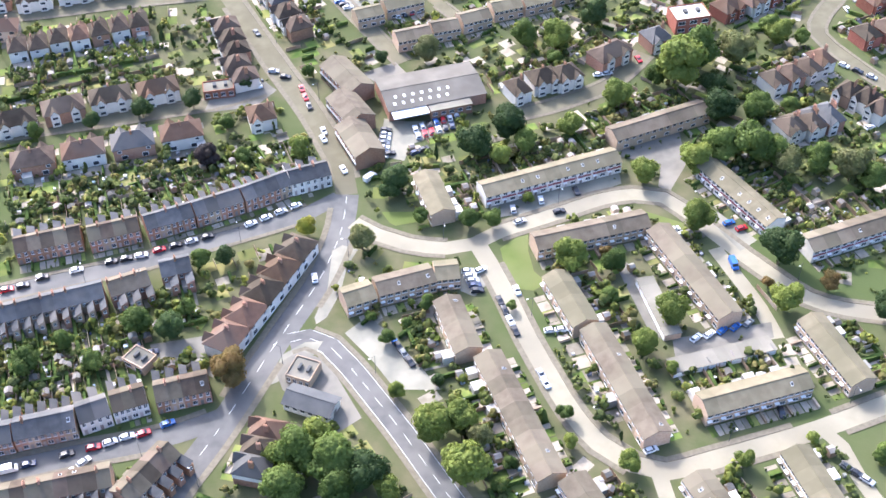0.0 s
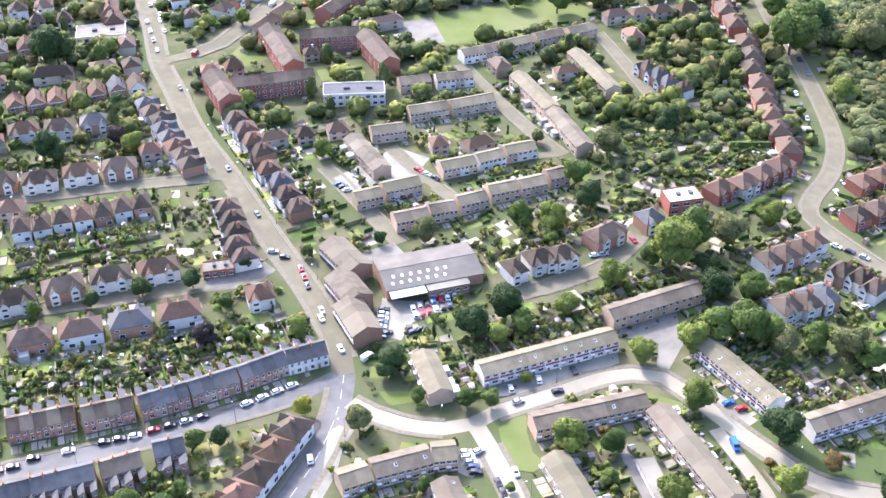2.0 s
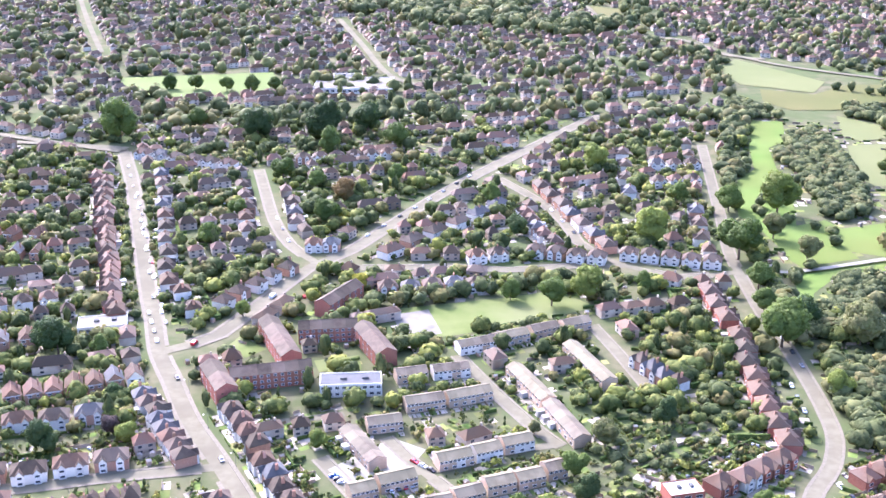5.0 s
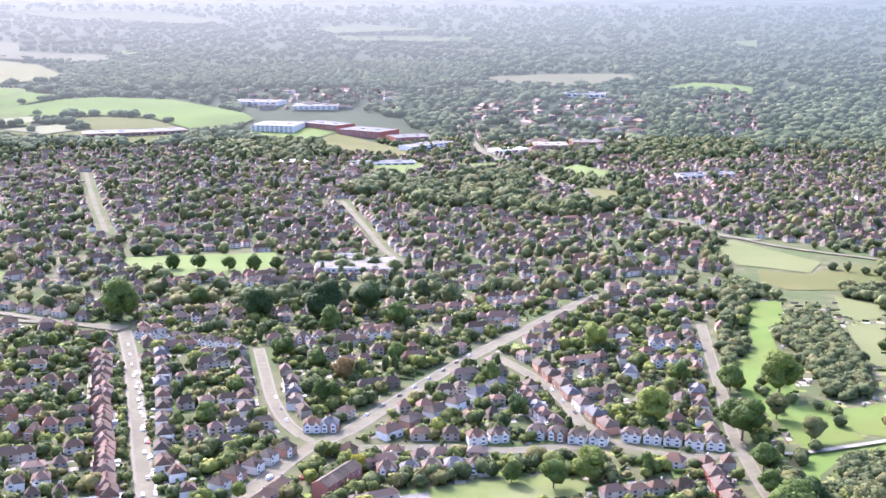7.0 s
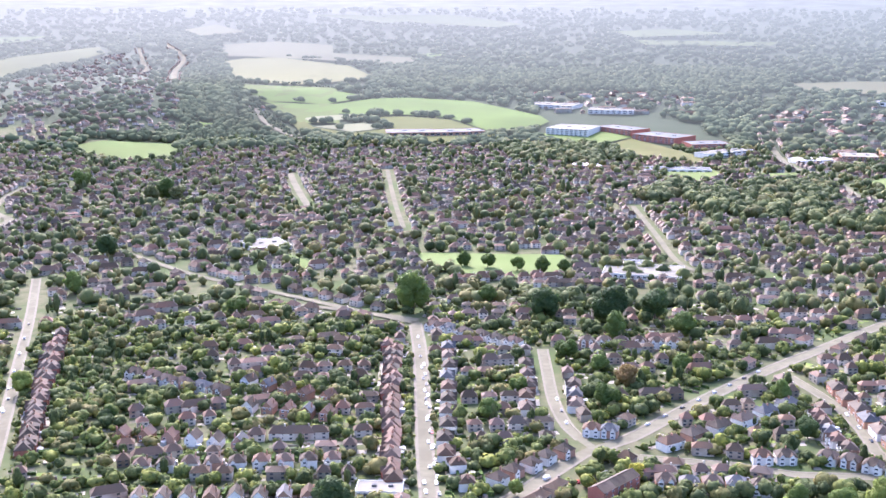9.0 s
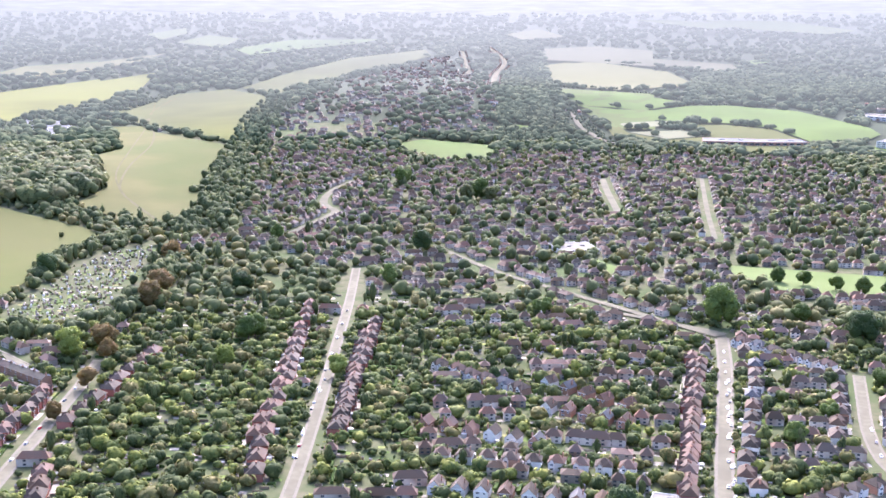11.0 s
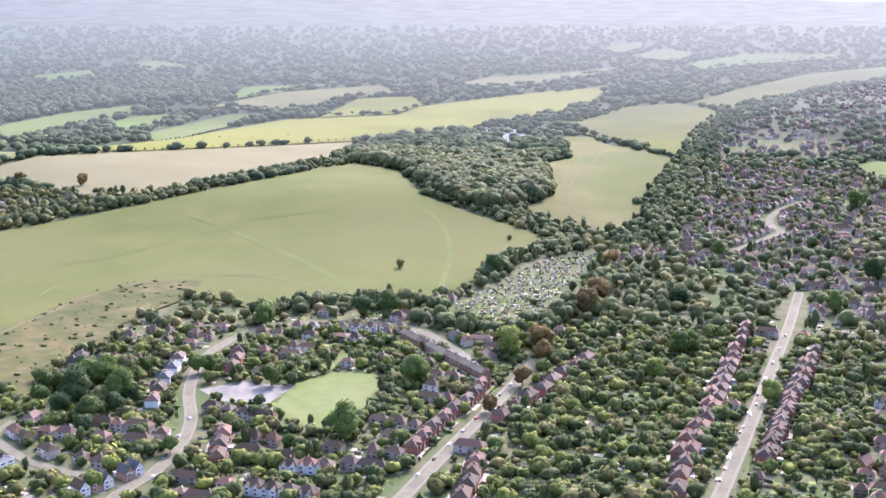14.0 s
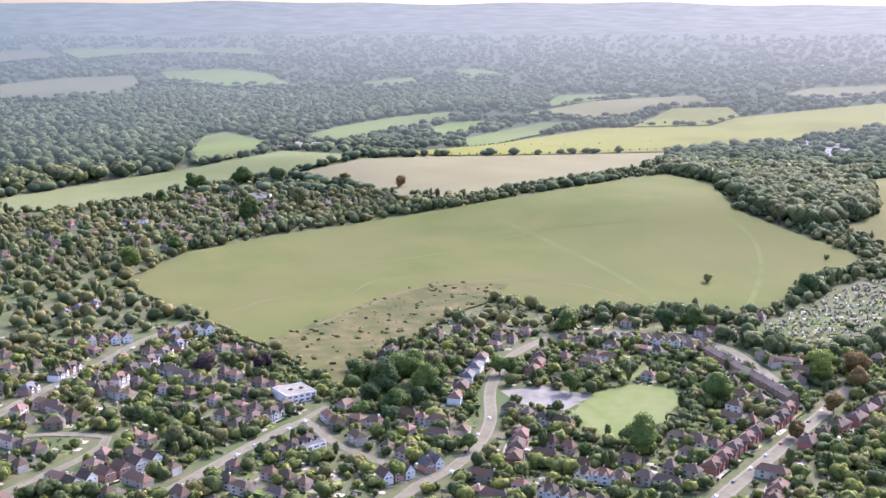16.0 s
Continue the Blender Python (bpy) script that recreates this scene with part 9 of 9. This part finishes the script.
belt([(-1382, 66.2), (-1395.8, 117.1), (-1447.9, 175.3), (-1502.6, 246.6), (-1411.5, 258.4)], 9, 9, 30)
belt([(-1269.3, 99.2), (-1345.7, 149.4), (-1344.2, 193.5), (-1370.5, 243.9)], 8, 10, 30)
belt([(-1295.9, 38.3), (-1311.8, 73.6), (-1257.2, 92.4)], 9, 9, 20)
belt([(-1576.1, 297.6), (-1601.7, 382.6), (-1559.8, 453.4), (-1616.2, 557.3), (-1634.7, 655.5)], 7, 9, 30)
belt([(-1467.3, 276.3), (-1515.2, 346.1), (-1542.8, 432.1)], 12, 9, 30)
wood([(12.5, 1624.6), (30.2, 1760.5), (108.3, 1781.8), (146.3, 1718.7), (128.9, 1545), (142.1, 1482.8), (237.6, 1502.3), (220.5, 1433.2), (142.7, 1412.8), (76, 1454.9), (-24.7, 1496.3), (-73.7, 1589.8), (-100.2, 1636.1), (-58.8, 1721.2)], 11, 11)
wood([(-138.2, 1606.4), (-95.2, 1689.2), (-59.5, 1738), (-73.7, 1589.8), (-94.2, 1540.7)], 10, 10)
wood([(-445.5, 2109.6), (-336.5, 2158.8), (-185, 2143.4), (-169.3, 1962.7), (-260.4, 1915.4), (-360.8, 1938.4)], 10, 10)
wood([(-1401.4, 4370.2), (-1340.8, 4877.5), (-826.6, 4467.5), (-626.3, 4617.6), (-191, 4989.7), (178.5, 4637.6), (142.7, 3661), (-130.2, 3437.2), (-375.3, 3534.4), (-586.9, 3549), (-932.3, 3381.6), (-1116.5, 3589.3)], 12, 14)
wood([(549.7, 3295.3), (667, 3514), (537.1, 2677.1), (599.1, 2136.7), (557.7, 1983.7), (429, 1933.8), (309.5, 1987.3), (252.9, 1911.7), (153.9, 1932.9), (326.5, 2101.8), (423.2, 2196.4)], 9, 12)
belt([(-1589.2, 3592.1), (-1395.3, 3596.7), (-1041.1, 3237.2), (-892.8, 3121.1)], 9, 9, 20)
belt([(-1470, 3300), (-1169, 2712.5), (-935.3, 2304.1), (-806.6, 2062.7), (-702.6, 2009.6), (-673, 2080.1)], 9, 9, 30)
belt([(-101.1, 2154.3), (-25.4, 2018.2), (33.7, 2025.7)], 9, 9, 30)
belt([(123, 1882.4), (177.7, 1790.3), (223.3, 1675.4)], 10, 9, 40)
belt([(272, 1734.1), (280.2, 1632.5), (254.8, 1476)], 10, 9, 40)
belt([(-1242.3, 1987), (-1220.5, 2059.9), (-1124.8, 2050.8), (-1038.4, 2038.6)], 12, 8, 20)
belt([(-1190.8, 1905.3), (-1096.3, 1783.7), (-1010.7, 1727.5), (-916.1, 1781.4)], 10, 8, 10)
wood([(-1391.2, 2737.3), (-1414.5, 2946.7), (-1152.5, 2646.2), (-980.2, 2312.1), (-896.9, 2067.9), (-957.5, 1958.9), (-1034.3, 2042.2)], 10, 11)
wood([(-2071.6, 4062.4), (-2542.1, 5521.5), (-1767, 3894.4), (-1214.8, 2787.3), (-1456.9, 3034.2), (-1715.6, 3388.1)], 10, 13)
wood([(-3802.8, 6448), (-5879.7, 11101.2), (-4833.2, 10465.7), (-2890.1, 6127.6), (-2839.5, 5684.9), (-3708.4, 7250), (-3905, 7063.7), (-3060.4, 5480.7)], 11, 16)
wood([(213.6, 875.8), (239.7, 891.5), (243.3, 860.8), (217.8, 818), (215.1, 772.8), (206.4, 737.4), (215, 726.2), (204.6, 679.4), (185, 679.4), (188.5, 710), (198.1, 743), (207.3, 818)], 8, 6)
wood([(279.9, 1080.3), (303.7, 1047.7), (310.6, 1006.8), (270.7, 959.4), (258.5, 921), (241, 915.9), (248.2, 977.7)], 8, 6)
wood([(302.2, 959.5), (326.9, 968.7), (331.5, 907.9), (320.5, 861), (314.2, 804.8), (298.8, 748.9), (267.8, 737.4), (269.2, 766.7), (272.7, 804.7), (276.4, 860.9), (271.7, 883.7)], 8, 6)
wood([(377.4, 1048), (422.5, 1058.9), (396.5, 987.6), (374.1, 1007)], 8, 6)
wood([(184.5, 584.5), (207.6, 588.3), (227.2, 600), (238, 633.2), (270.8, 642), (234.3, 541.8), (212.8, 555.5), (184.8, 541.9)], 8, 6)
wood([(191.6, 516.2), (204.2, 528.8), (227.3, 522.4), (197.5, 440.6), (179.1, 436), (188.9, 481.4)], 8, 6)
wood([(184.1, 633.2), (196.6, 642), (202.9, 616.2), (201.5, 600), (185.6, 577), (181.1, 608)], 8, 6)
belt([(226.3, 754.7), (247.8, 804.7), (268.1, 831.9), (272.5, 818.1)], 7, 7, 14)
belt([(226.4, 726.2), (243.1, 731.8), (255, 720.8), (255.8, 699.5)], 8, 8, 12)
belt([(259.9, 1291.9), (291.8, 1292.1), (319.3, 1247)], 9, 9, 20)
belt([(403.5, 1127.6), (416.3, 1115.6), (434.6, 1092.3)], 9, 8, 16)
belt([(211, 633.2), (226.5, 651)], 8, 8, 8)

# tussocks and thorn bushes on the rough bank
BANK = [(-949.2, 238), (-1020.3, 327.6), (-1079.3, 401.2), (-1107.9, 469.6), (-1071.6, 532), (-1013.1, 490.6), (-991.8, 450), (-956.3, 393.9), (-914.1, 365.8), (-858.9, 294.2), (-794.7, 254), (-861.7, 247.5)]
for _ in range(900):
    x, y = rnd.uniform(-1110, -790), rnd.uniform(235, 535)
    if inside(x, y, BANK):
        k = rnd.choice((1.6, 1.8, 2.0, 2.4, 3.2))
        BELT.append((x, y, k, k * rnd.uniform(0.9, 1.6)))

town()
finish_woods()
